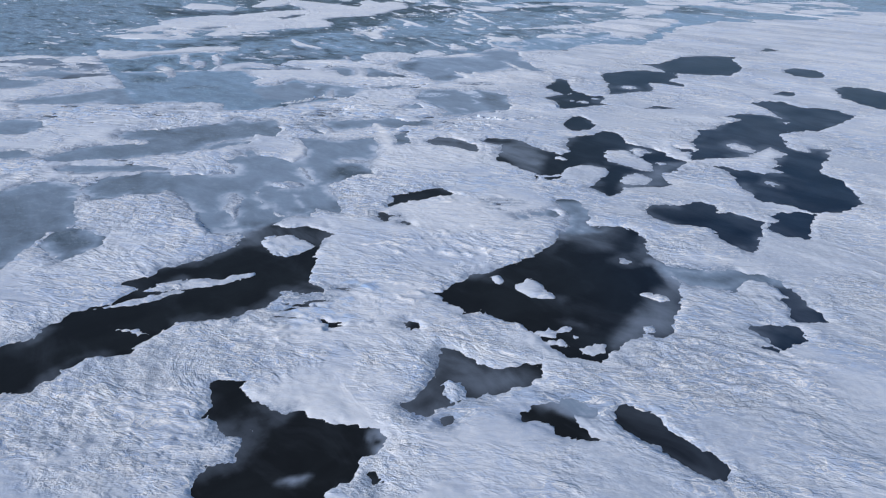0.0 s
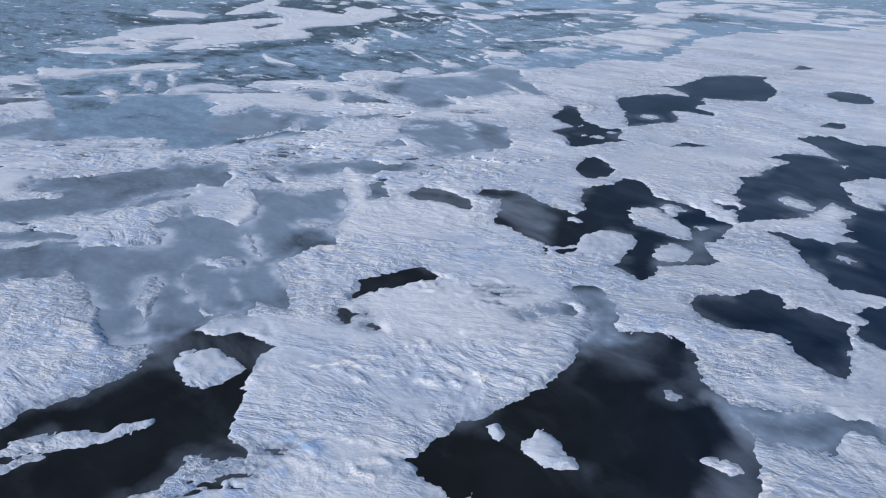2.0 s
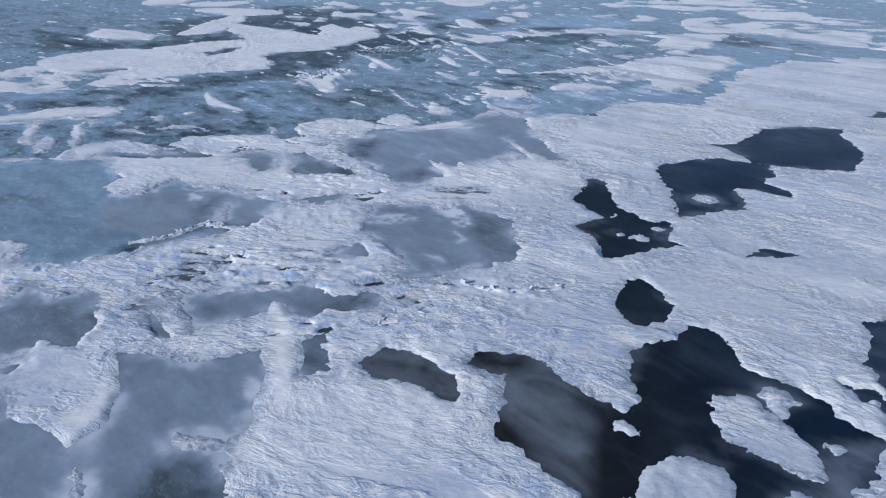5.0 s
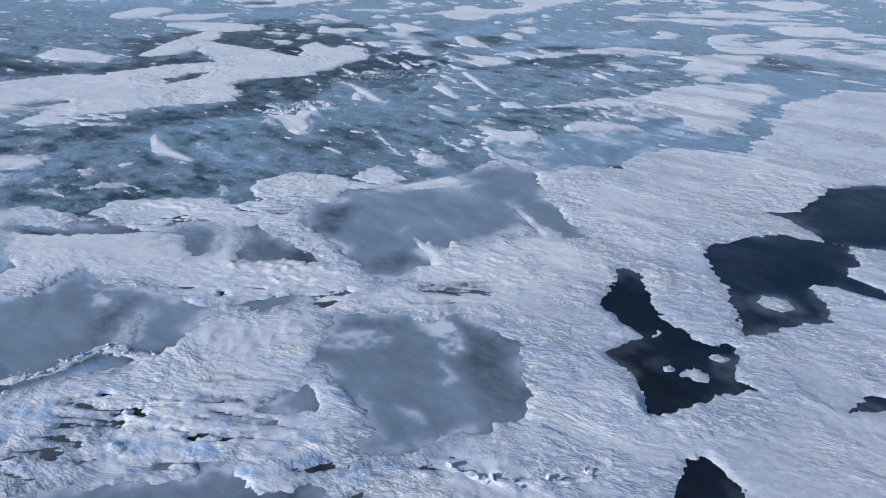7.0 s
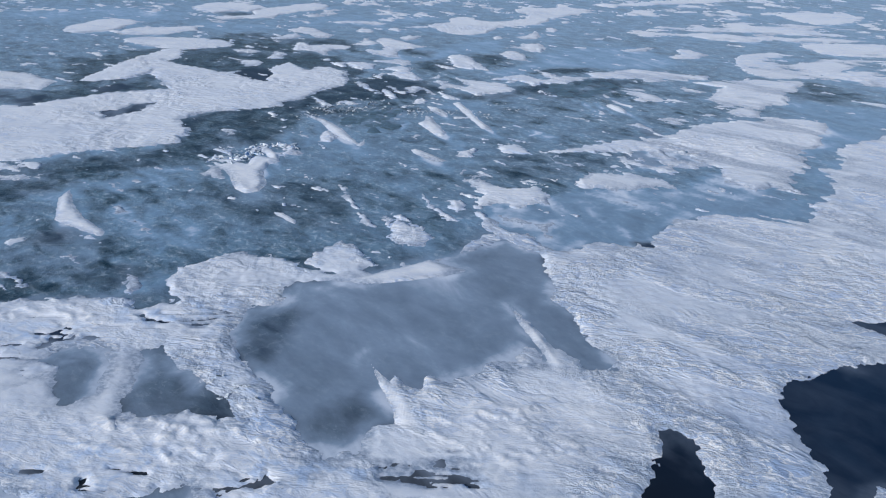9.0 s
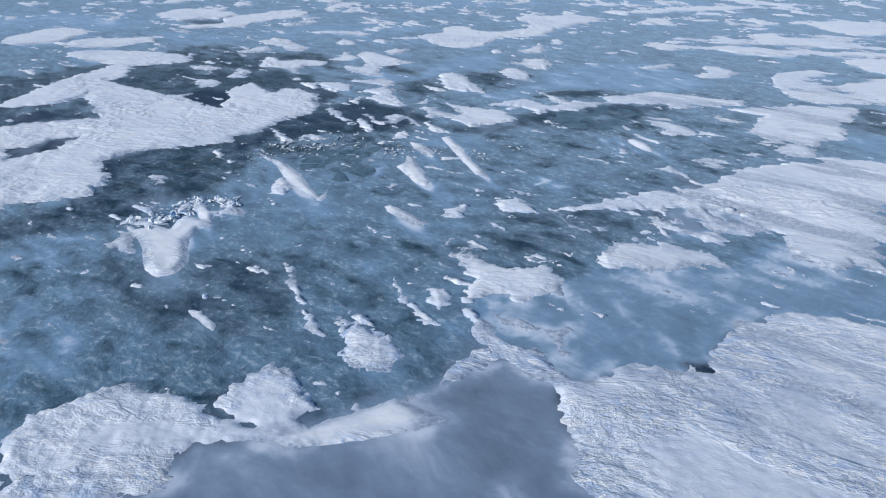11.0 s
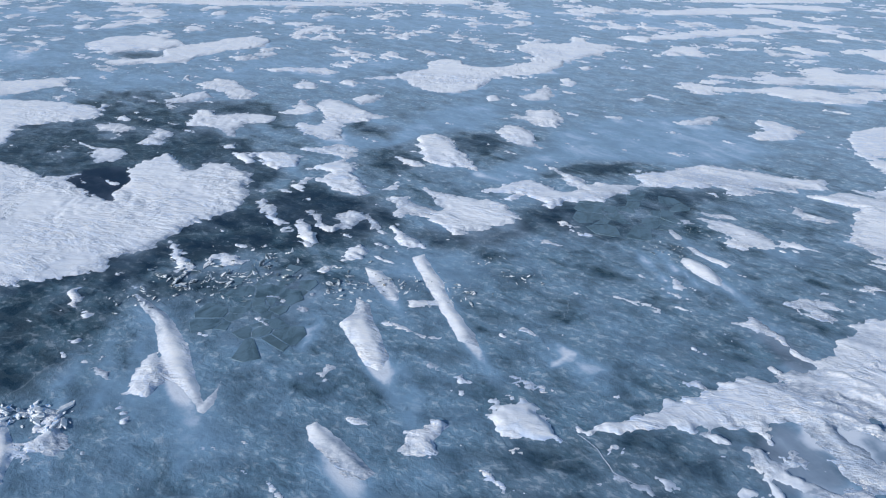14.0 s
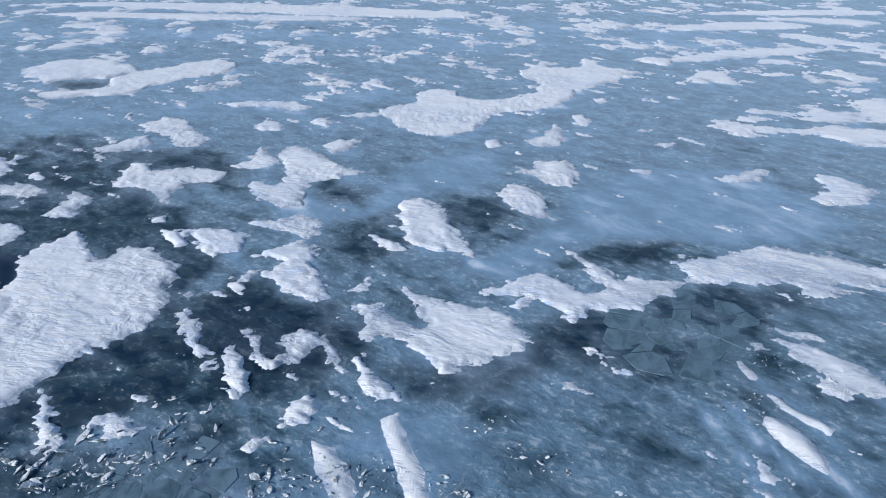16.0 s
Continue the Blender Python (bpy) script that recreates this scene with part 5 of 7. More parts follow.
shore("veil", 0.95, (21.4, 161.7), (24.2, 157.2), (25.6, 154.7), (26.0, 153.1), (25.2, 153.4), (22.4, 157.5), (21.7, 160.0))
shore("pool", 0.1, (25.0, 153.4), (26.2, 153.4), (26.5, 152.9), (25.3, 152.7))
shore("snow", 0, (18.5, 178.8), (22.7, 180.2), (29.0, 183.8), (32.1, 184.6), (38.8, 187.6), (42.0, 191.2), (47.1, 193.1), (53.6, 196.0), (59.0, 195.4), (62.8, 193.9), (46.6, 166.9), (44.2, 168.6), (41.3, 166.3), (40.6, 168.4), (38.7, 169.2), (39.1, 171.1), (41.2, 173.7), (39.7, 174.7), (35.9, 174.0), (33.7, 171.8), (31.7, 172.3), (31.7, 173.8), (33.2, 176.0), (32.7, 179.5), (30.4, 180.6), (25.4, 180.4), (23.0, 179.0))
shore("snow", 0, (48.1, 204.6), (53.0, 207.6), (56.7, 212.3), (53.0, 213.8), (50.0, 217.1), (62.4, 219.5), (67.4, 219.7), (52.1, 194.4), (48.7, 194.8), (47.6, 196.3), (44.3, 196.2), (47.2, 198.5), (49.9, 198.6), (51.7, 201.0), (48.7, 201.5))
shore("grey", 0.4, (35.2, 179.0), (36.9, 177.9), (37.6, 175.6), (36.0, 176.7))
shore("grey", 0.3, (33.9, 190.4), (35.1, 190.0), (36.6, 185.9), (35.6, 185.1), (34.5, 185.0), (34.1, 187.4))
shore("grey", 0.55, (29.6, 178.4), (31.1, 179.4), (32.8, 178.8), (32.9, 174.9), (30.8, 174.1), (28.9, 174.8), (29.0, 176.4))
shore("grey", 0.45, (35.0, 179.5), (36.6, 179.0), (38.4, 176.1), (36.2, 176.6), (35.0, 178.0))
shore("snow", 0, (29.0, 177.0), (29.4, 175.9), (29.1, 174.3), (30.3, 173.1), (29.4, 173.3), (28.4, 174.3))
shore("snow", 0, (11.4, 182.1), (13.0, 180.2), (14.6, 181.5), (16.2, 181.6), (17.2, 179.6), (17.6, 178.1), (15.9, 178.1), (14.0, 178.6), (13.0, 179.8))
shore("drift", 0, (-13.2, 192.0), (-14.4, 194.0), (-10.8, 191.1), (-7.8, 186.8), (-4.9, 180.9), (-4.6, 182.3), (-4.4, 183.1), (-4.2, 181.0), (-4.6, 179.8), (-6.1, 181.6), (-8.5, 184.0), (-11.6, 190.2))
shore("snow", 0, (-10.6, 183.6), (-10.3, 185.1), (-9.9, 186.3), (-8.4, 184.4), (-8.1, 182.9), (-8.6, 181.5), (-9.2, 181.4), (-9.8, 182.2))
shore("veil", 0.95, (-14.7, 203.4), (-12.1, 198.5), (-10.5, 197.4), (-10.5, 195.7), (-12.4, 197.9))
shore("thin", 0.4, (-10.2, 200.3), (-8.3, 201.0), (-7.1, 199.6), (-8.8, 198.8))
shore("drift", 0, (3.5, 199.1), (4.9, 198.5), (6.4, 195.8), (6.7, 193.7), (5.8, 193.7), (4.3, 196.3))
shore("drift", 0, (2.3, 190.2), (3.3, 191.6), (3.3, 194.1), (4.4, 193.1), (5.4, 189.4), (6.5, 186.1), (6.0, 184.5), (4.9, 185.2), (3.4, 188.5))
shore("drift", 0, (2.0, 178.9), (2.5, 179.3), (4.7, 177.4), (6.5, 175.2), (6.0, 174.7), (4.9, 174.9), (2.4, 177.7))
shore("drift", 0, (7.4, 201.0), (8.5, 201.7), (10.1, 197.0), (11.1, 192.9), (12.5, 189.2), (12.9, 187.5), (11.5, 188.3), (10.2, 191.9), (8.6, 197.0))
shore("thin", 0.2, (7.2, 193.7), (9.9, 193.8), (10.2, 192.9), (7.7, 193.0))
shore("veil", 0.95, (-0.5, 190.6), (0.7, 191.5), (0.9, 188.8), (0.1, 186.7))
shore("thin", 0.4, (2.2, 184.4), (2.2, 185.5), (2.7, 184.4), (2.5, 183.4))
shore("thin", 0.2, (8.0, 177.0), (8.5, 178.5), (10.0, 179.4), (10.2, 178.2), (9.9, 176.7), (8.8, 176.1))
shore("thin", 0.4, (8.0, 171.5), (8.4, 172.5), (8.8, 172.0), (8.3, 170.9))
shore("snow", 0, (-9.3, 212.9), (-8.2, 213.4), (-6.5, 209.5), (-4.3, 205.9), (-5.1, 205.8), (-7.2, 208.7))
shore("snow", 0, (-4.5, 208.8), (-3.8, 209.6), (-1.8, 204.6), (-2.4, 203.2), (-3.6, 205.2))
shore("thin", 0.4, (-19.7, 193.8), (-19.4, 194.8), (-18.3, 192.8), (-18.8, 192.3))
shore("thin", 0.3, (-14.1, 179.4), (-12.6, 178.2), (-11.5, 176.4), (-11.8, 175.8), (-13.3, 176.9))
shore("veil", 0.95, (17.2, 186.8), (18.7, 188.1), (19.9, 187.3), (20.6, 186.1), (19.3, 186.1), (17.9, 185.3))
shore("thin", 0.2, (37.5, 194.3), (39.5, 194.9), (42.3, 194.5), (40.6, 192.0), (39.0, 191.5), (38.6, 192.9))
shore("snow", 0, (32.3, 191.2), (34.4, 191.8), (35.0, 190.9), (35.8, 188.3), (36.7, 186.3), (36.8, 185.5), (36.0, 186.6), (34.9, 189.5), (33.5, 190.6))
shore("snow", 0, (47.0, 214.3), (47.8, 211.9), (50.2, 210.5), (48.6, 209.6), (46.5, 210.3))
shore("snow", 0, (14.3, 216.4), (16.8, 218.4), (19.4, 219.9), (21.0, 219.5), (23.2, 216.7), (25.7, 217.5), (27.1, 219.6), (28.9, 219.0), (32.9, 219.3), (32.0, 221.3), (32.1, 222.4), (35.8, 223.6), (38.8, 224.8), (41.1, 226.0), (44.7, 225.0), (48.0, 223.2), (50.6, 221.6), (54.1, 221.5), (51.7, 217.6), (45.2, 217.8), (43.6, 216.4), (41.4, 216.8), (40.7, 218.3), (36.0, 218.7), (32.7, 218.7), (30.1, 216.5), (26.9, 214.6), (24.5, 214.1), (22.8, 214.3), (22.0, 212.3), (21.1, 212.4), (20.3, 214.4), (18.9, 215.7), (17.4, 214.1), (16.5, 214.7), (18.0, 216.1))
shore("thin", 0.35, (21.5, 226.5), (23.3, 223.1), (25.9, 220.6), (26.9, 217.7), (25.7, 217.5), (24.1, 219.1), (23.6, 221.6))
shore("thin", 0.2, (36.2, 213.7), (36.9, 213.3), (38.0, 212.1), (39.4, 211.4), (40.5, 208.5), (41.5, 205.3), (42.0, 204.2), (38.2, 204.1), (36.9, 205.2), (37.1, 206.5), (36.0, 210.6))
shore("thin", 0.4, (36.7, 206.5), (38.1, 206.2), (38.6, 204.1), (37.8, 203.2), (36.8, 204.3))
shore("drift", 0, (31.8, 207.6), (32.5, 207.9), (33.1, 205.4), (34.2, 202.6), (35.8, 200.7), (35.2, 200.2), (34.0, 201.5), (32.9, 203.1), (32.5, 204.8))
shore("drift", 0, (31.8, 202.2), (32.7, 201.7), (33.7, 199.9), (34.0, 197.8), (33.4, 196.9), (32.5, 198.0), (31.6, 199.9), (31.4, 201.2))
shore("veil", 0.95, (28.0, 202.7), (28.6, 201.4), (28.9, 199.1), (29.5, 197.3), (29.9, 195.1), (28.7, 195.2), (28.4, 198.6), (27.9, 200.8))
shore("veil", 0.95, (29.8, 203.0), (30.6, 202.8), (30.9, 200.4), (31.8, 198.0), (32.2, 196.1), (31.2, 196.7), (30.2, 198.9))
shore("thin", 0.3, (33.8, 210.1), (34.6, 210.1), (34.6, 209.1), (33.8, 209.1))
shore("snow", 0, (6.2, 234.6), (9.1, 236.2), (11.2, 233.3), (13.1, 226.8), (13.8, 222.8), (12.1, 223.9), (10.5, 223.5), (8.4, 224.9), (7.1, 229.1))
shore("snow", 0, (17.1, 238.1), (19.2, 240.6), (21.0, 239.9), (21.8, 235.9), (22.3, 231.0), (20.7, 231.6), (18.6, 233.6), (17.6, 235.8))
shore("snow", 0, (18.5, 244.1), (22.2, 245.2), (21.9, 248.1), (26.1, 248.3), (27.2, 244.5), (25.5, 240.1), (23.0, 240.8), (21.4, 243.3))
shore("thin", 0.1, (21.9, 255.6), (24.5, 258.1), (26.7, 263.2), (27.4, 257.0), (26.2, 254.0), (23.2, 253.4))
shore("snow", 0, (29.4, 267.5), (31.7, 269.1), (32.9, 264.9), (31.0, 262.7), (29.7, 264.2))
shore("snow", 0, (34.0, 277.1), (36.9, 278.2), (38.0, 275.6), (35.1, 273.6))
shore("snow", 0, (16.3, 255.3), (18.2, 256.1), (18.8, 253.6), (16.9, 252.6))
shore("snow", 0, (1.4, 268.9), (7.1, 273.8), (6.0, 278.8), (9.6, 282.6), (12.4, 280.9), (15.1, 275.9), (21.3, 276.3), (27.1, 280.1), (27.8, 285.6), (23.3, 295.6), (29.3, 298.3), (35.9, 299.6), (39.1, 308.8), (40.5, 301.4), (46.6, 295.9), (39.9, 288.3), (33.0, 282.2), (29.8, 273.6), (24.2, 270.2), (18.2, 268.3), (16.2, 261.4), (12.3, 257.4), (8.5, 257.3), (5.2, 260.8), (3.4, 264.7))
shore("snow", 0, (-63.0, 289.5), (-62.5, 297.2), (-54.0, 299.2), (-44.6, 295.2), (-43.9, 290.9), (-45.6, 284.6), (-53.9, 284.1), (-59.5, 285.7))
shore("snow", 0, (-52.6, 275.1), (-46.1, 277.2), (-43.3, 279.2), (-45.2, 284.7), (-39.5, 291.2), (-36.8, 298.1), (-29.9, 299.6), (-25.4, 296.6), (-27.2, 289.9), (-32.6, 285.5), (-37.1, 279.6), (-36.6, 273.8), (-43.7, 274.0), (-48.8, 272.1))
shore("snow", 0, (-30.5, 260.2), (-28.5, 263.5), (-25.2, 263.1), (-22.4, 258.1), (-19.3, 254.7), (-19.9, 251.3), (-22.7, 251.2), (-24.6, 255.6), (-28.6, 257.3))
shore("snow", 0, (-32.0, 249.6), (-30.5, 253.0), (-27.5, 255.4), (-25.5, 252.1), (-27.2, 249.9), (-30.2, 248.7))
shore("snow", 0, (-15.0, 260.5), (-13.9, 262.4), (-11.3, 261.2), (-11.1, 258.7), (-13.8, 258.5))
shore("snow", 0, (-7.2, 262.8), (-6.0, 265.6), (-4.4, 262.9), (-4.6, 258.5))
shore("snow", 0, (-3.6, 265.7), (-1.0, 268.1), (1.6, 266.5), (-0.6, 264.5))
shore("thin", 0.1, (-21.7, 270.5), (-18.9, 272.9), (-12.8, 272.6), (-8.6, 269.8), (-10.1, 267.6), (-15.5, 269.4), (-19.6, 269.1))
shore("snow", 0, (-24.6, 238.0), (-25.8, 243.1), (-25.6, 245.9), (-23.6, 245.0), (-22.6, 243.2), (-19.0, 244.3), (-13.9, 242.7), (-13.5, 240.1), (-17.3, 239.1), (-18.0, 235.9), (-16.9, 233.7), (-18.2, 233.9), (-20.4, 237.3))
shore("snow", 0, (-14.4, 244.5), (-12.3, 246.5), (-12.1, 251.7), (-9.1, 247.6), (-8.0, 245.7), (-10.9, 243.7))
shore("snow", 0, (-10.7, 240.2), (-7.2, 238.7), (-6.6, 242.1), (-9.5, 249.7), (-8.1, 253.0), (-5.5, 250.9), (-1.2, 245.1), (2.3, 243.4), (-3.9, 239.7), (-3.4, 233.5), (-5.3, 232.7), (-9.1, 236.2))
shore("thin", 0.1, (-4.7, 252.5), (-2.6, 255.5), (0.5, 254.5), (-0.6, 251.1), (-2.5, 249.6))
shore("snow", 0, (-37.4, 238.2), (-35.0, 238.3), (-31.2, 236.4), (-31.9, 234.8), (-35.7, 235.1))
shore("snow", 0, (-28.7, 230.4), (-28.1, 233.2), (-28.4, 236.2), (-25.7, 234.8), (-25.2, 233.0), (-26.3, 231.9), (-25.3, 229.5), (-27.0, 229.8))
shore("snow", 0, (-36.0, 240.8), (-35.2, 241.8), (-33.4, 240.4), (-33.9, 239.2))
shore("snow", 0, (-40.8, 244.3), (-40.4, 247.2), (-39.1, 247.2), (-38.9, 244.3), (-39.8, 242.5))
shore("snow", 0, (-32.8, 226.4), (-31.8, 228.3), (-29.0, 227.8), (-28.3, 225.9), (-28.9, 224.2), (-30.8, 223.0))
shore("snow", 0, (-8.4, 229.2), (-5.3, 229.9), (-3.4, 231.6), (-0.8, 230.1), (-0.3, 226.9), (-2.3, 226.0), (-4.9, 228.0))
shore("snow", 0, (-18.3, 229.7), (-16.6, 230.2), (-15.6, 229.3), (-17.2, 228.8))
shore("snow", 0, (-13.2, 227.7), (-11.4, 228.0), (-7.3, 226.7), (-7.0, 223.8), (-9.1, 222.1), (-11.7, 224.8))
shore("snow", 0, (-15.9, 227.6), (-13.3, 227.1), (-12.3, 224.7), (-13.2, 223.6), (-15.0, 225.8))
shore("thin", 0.1, (-6.1, 222.2), (-4.0, 223.9), (-2.2, 225.7), (-0.5, 224.6), (-0.3, 220.8), (1.1, 217.9), (1.6, 216.0), (1.2, 214.6), (-0.8, 215.5), (-2.6, 217.7), (-4.5, 219.6), (-5.5, 217.7), (-5.1, 215.4), (-6.3, 217.2), (-5.8, 219.1), (-3.6, 219.9), (-3.0, 221.7))
shore("snow", 0, (-7.9, 216.2), (-6.6, 216.5), (-6.1, 215.4), (-7.1, 215.1))
shore("snow", 0, (-4.6, 213.5), (-4.0, 213.7), (-3.8, 212.9))
shore("snow", 0, (-10.3, 215.9), (-9.7, 216.2), (-9.2, 215.3), (-9.8, 215.3))
shore("snow", 0, (-9.0, 212.8), (-8.8, 213.6), (-7.3, 210.9), (-6.3, 209.4), (-6.8, 208.7), (-7.8, 209.7))
shore("snow", 0, (-6.4, 208.0), (-5.6, 208.0), (-4.2, 205.4), (-4.8, 205.4), (-5.7, 206.4))
shore("snow", 0, (-4.8, 209.5), (-4.2, 209.5), (-2.6, 206.8), (-1.6, 204.3), (-2.1, 203.4), (-3.5, 204.8), (-3.4, 206.1))
shore("thin", 0.15, (-3.5, 211.0), (-2.1, 209.5), (-0.8, 207.1), (-0.0, 207.5), (-0.5, 209.6), (0.5, 211.1), (1.9, 210.4), (3.9, 208.3), (4.4, 206.0), (3.7, 206.3), (2.5, 208.9), (1.2, 207.2), (-0.2, 206.5), (-0.9, 205.8), (-2.0, 207.4))
shore("thin", 0.3, (4.2, 227.1), (6.2, 226.0), (7.9, 223.7), (6.4, 223.7), (4.9, 225.3))
shore("thin", 0.4, (3.2, 216.5), (4.4, 218.0), (5.0, 218.9), (5.0, 216.6), (4.2, 216.1))
shore("thin", 0.35, (4.1, 214.4), (6.6, 214.9), (7.2, 212.8), (8.5, 211.7), (9.4, 210.6), (7.4, 209.8), (5.3, 209.7), (5.1, 212.0))
shore("snow", 0, (7.7, 218.1), (9.2, 216.3), (11.3, 215.0), (13.8, 214.7), (16.4, 213.5), (17.8, 210.1), (16.8, 208.3), (14.7, 207.2), (13.5, 206.5), (11.6, 205.8), (10.4, 207.4), (8.7, 209.1), (10.2, 212.1), (8.8, 214.5))
shore("thin", 0.1, (4.7, 208.0), (5.5, 208.0), (6.5, 205.7), (8.2, 203.9), (8.8, 202.8), (7.5, 202.8), (5.6, 203.3), (5.9, 204.5))
shore("snow", 0, (-0.5, 198.5), (0.7, 199.2), (1.7, 201.0), (1.5, 202.6), (2.4, 202.8), (3.5, 202.0), (2.7, 201.0), (1.5, 200.0), (-0.0, 197.9))
shore("thin", 0.4, (-14.9, 203.4), (-14.3, 203.4), (-12.8, 200.7), (-11.0, 198.7), (-12.5, 197.8), (-13.7, 200.7))
shore("thin", 0.4, (-10.7, 200.7), (-9.5, 201.6), (-8.9, 201.0), (-9.4, 199.7))
shore("thin", 0.3, (50.6, 261.9), (53.0, 260.8), (54.2, 258.9), (52.2, 258.8))
shore("thin", 0.2, (67.8, 274.2), (69.7, 272.8), (71.0, 268.4), (67.0, 265.4), (66.5, 269.6))
shore("thin", 0.2, (55.6, 244.8), (57.9, 244.0), (58.9, 239.8), (60.3, 239.1), (57.4, 238.1), (55.9, 241.3))
shore("thin", 0.1, (51.0, 236.3), (55.4, 237.7), (55.9, 237.0), (51.9, 235.6))
shore("thin", 0.1, (33.4, 245.7), (35.9, 246.2), (36.4, 245.3), (34.1, 244.3))
shore("sleek", 0.8, (9.2, 169.0), (17.2, 167.1), (17.9, 164.2), (16.2, 162.7), (13.6, 161.3), (9.8, 161.0), (10.0, 165.5))
shore("sleek", 0.8, (21.1, 168.5), (23.6, 171.9), (30.0, 170.7), (33.2, 166.8), (27.8, 166.6), (22.1, 166.8))
shore("sleek", 0.6, (7.7, 218.1), (11.3, 215.0), (16.4, 213.5), (17.8, 210.1), (14.7, 207.2), (10.3, 209.9))
shore("veil", 0.8, (-11.9, 188.4), (-9.7, 185.1), (-8.7, 179.5), (-10.7, 182.1))
shore("veil", 0.7, (-13.7, 185.0), (-13.7, 188.3), (-11.5, 182.1), (-11.5, 179.4))
shore("veil", 0.7, (-6.5, 190.3), (-4.5, 187.8), (-3.1, 184.6), (-4.9, 186.5))
shore("veil", 0.7, (-15.3, 182.0), (-15.6, 186.6), (-14.0, 185.0), (-13.5, 179.4))
shore("veil", 0.7, (-5.9, 197.5), (-2.0, 198.9), (0.8, 194.5), (-0.7, 191.5), (-3.9, 193.3))
shore("veil", 0.75, (-5.9, 179.0), (-4.9, 179.6), (-4.2, 176.1), (-4.5, 174.4))
shore("veil", 0.7, (6.0, 184.1), (7.6, 185.7), (9.0, 181.4), (8.3, 178.8))
shore("veil", 0.8, (19.7, 186.1), (21.8, 185.4), (20.9, 183.1), (19.1, 183.1))

FINE = 0.18


# ---- the grid on which the snow and the ice are shaped ----
def steps(knots):
    """Coordinates from knots of (place, step)."""
    out = [knots[0][0]]
    while out[-1] < knots[-1][0]:
        out.append(out[-1] + np.interp(out[-1], [k[0] for k in knots], [k[1] for k in knots]))
    return np.array(out)


GX = steps([(-1500, 200), (-190, 3.0), (-150, 1.2), (-60, 0.5), (-38, FINE), (48, FINE), (70, 0.5), (160, 1.2), (200, 3.0), (1500, 200)])
GY = steps([(-1200, 150), (0, 1.0), (24, FINE), (225, FINE), (260, 0.5), (420, 1.5), (520, 4.0), (2400, 250)])
XX, YY = np.meshgrid(GX, GY, indexing="ij")
WX = XX + 0.35 * wave(XX, YY, 5.0, 11, 3) + 0.30 * wave(XX, YY, 1.5, 12, 3, 0.6)
WY = YY + 0.40 * wave(XX, YY, 5.0, 13, 3) + 0.34 * wave(XX, YY, 1.5, 14, 3, 0.6)

ALONG, ACROSS = XX * 0.81 - YY * 0.59, XX * 0.59 + YY * 0.81  # down and across the wind
TX = WX + 0.5 * wave(XX * 0.22, YY, 1.5, 18, 3, 0.6)


def lobes_field(lobes, reach=3.0, even=False):
    """Inside distance of a chain of lobes, and the window of the grid on which it lies."""
    pts = []
    for i, a in enumerate(lobes):
        pts.append(a)
        if i + 1 < len(lobes):
            b = lobes[i + 1]
            gap = math.hypot(b[0] - a[0], b[1] - a[1])
            k = min(12, int(gap / max(0.35 * min(a[2], a[3], b[2], b[3]), 0.3)))
            for j in range(1, k + 1):
                s = j / (k + 1)
                pts.append(tuple(p + (q - p) * s for p, q in zip(a, b)))
    x0 = min(p[0] - p[2] for p in pts) - reach
    x1 = max(p[0] + p[2] for p in pts) + reach
    y0 = min(p[1] - p[3] for p in pts) - reach
    y1 = max(p[1] + p[3] for p in pts) + reach
    win = (slice(*np.searchsorted(GX, (x0, x1))), slice(*np.searchsorted(GY, (y0, y1))))
    wx, wy = TX[win], WY[win]
    best = np.full(wx.shape, -99.0)
    for px, py, a, b in pts:
        r = np.sqrt(((wx - px) / a) ** 2 + ((wy - py) / b) ** 2)
        np.maximum(best, (1 - r) * (1.0 if even else (a * b) ** 0.5), out=best)
    return win, best


FX = XX + 0.24 * wave(XX, YY, 2.6, 51, 4, 0.65)
FY = YY + 0.28 * wave(XX, YY, 2.6, 52, 4, 0.65)


def shore_field(corners, reach=3.0, ragged=1.0):
    """Inside distance of a closed line of corners, and the window of the grid on which it lies."""
    px, py = [p[0] for p in corners], [p[1] for p in corners]
    win = (slice(*np.searchsorted(GX, (min(px) - reach, max(px) + reach))), slice(*np.searchsorted(GY, (min(py) - reach, max(py) + reach))))
    x, y = XX[win] + ragged * (FX[win] - XX[win]), YY[win] + ragged * (FY[win] - YY[win])
    near, inside = np.full(x.shape, 1e9), np.zeros(x.shape, bool)
    for (ax, ay), (bx, by) in zip(corners, corners[1:] + corners[:1]):
        dx, dy = bx - ax, by - ay
        k = np.clip(((x - ax) * dx + (y - ay) * dy) / (dx * dx + dy * dy + 1e-9), 0, 1)
        np.minimum(near, (x - ax - k * dx) ** 2 + (y - ay - k * dy) ** 2, out=near)
        if dy:
            inside ^= ((ay > y) != (by > y)) & (x < ax + (y - ay) * dx / dy)
    return win, np.where(inside, 1.0, -1.0) * np.sqrt(near)


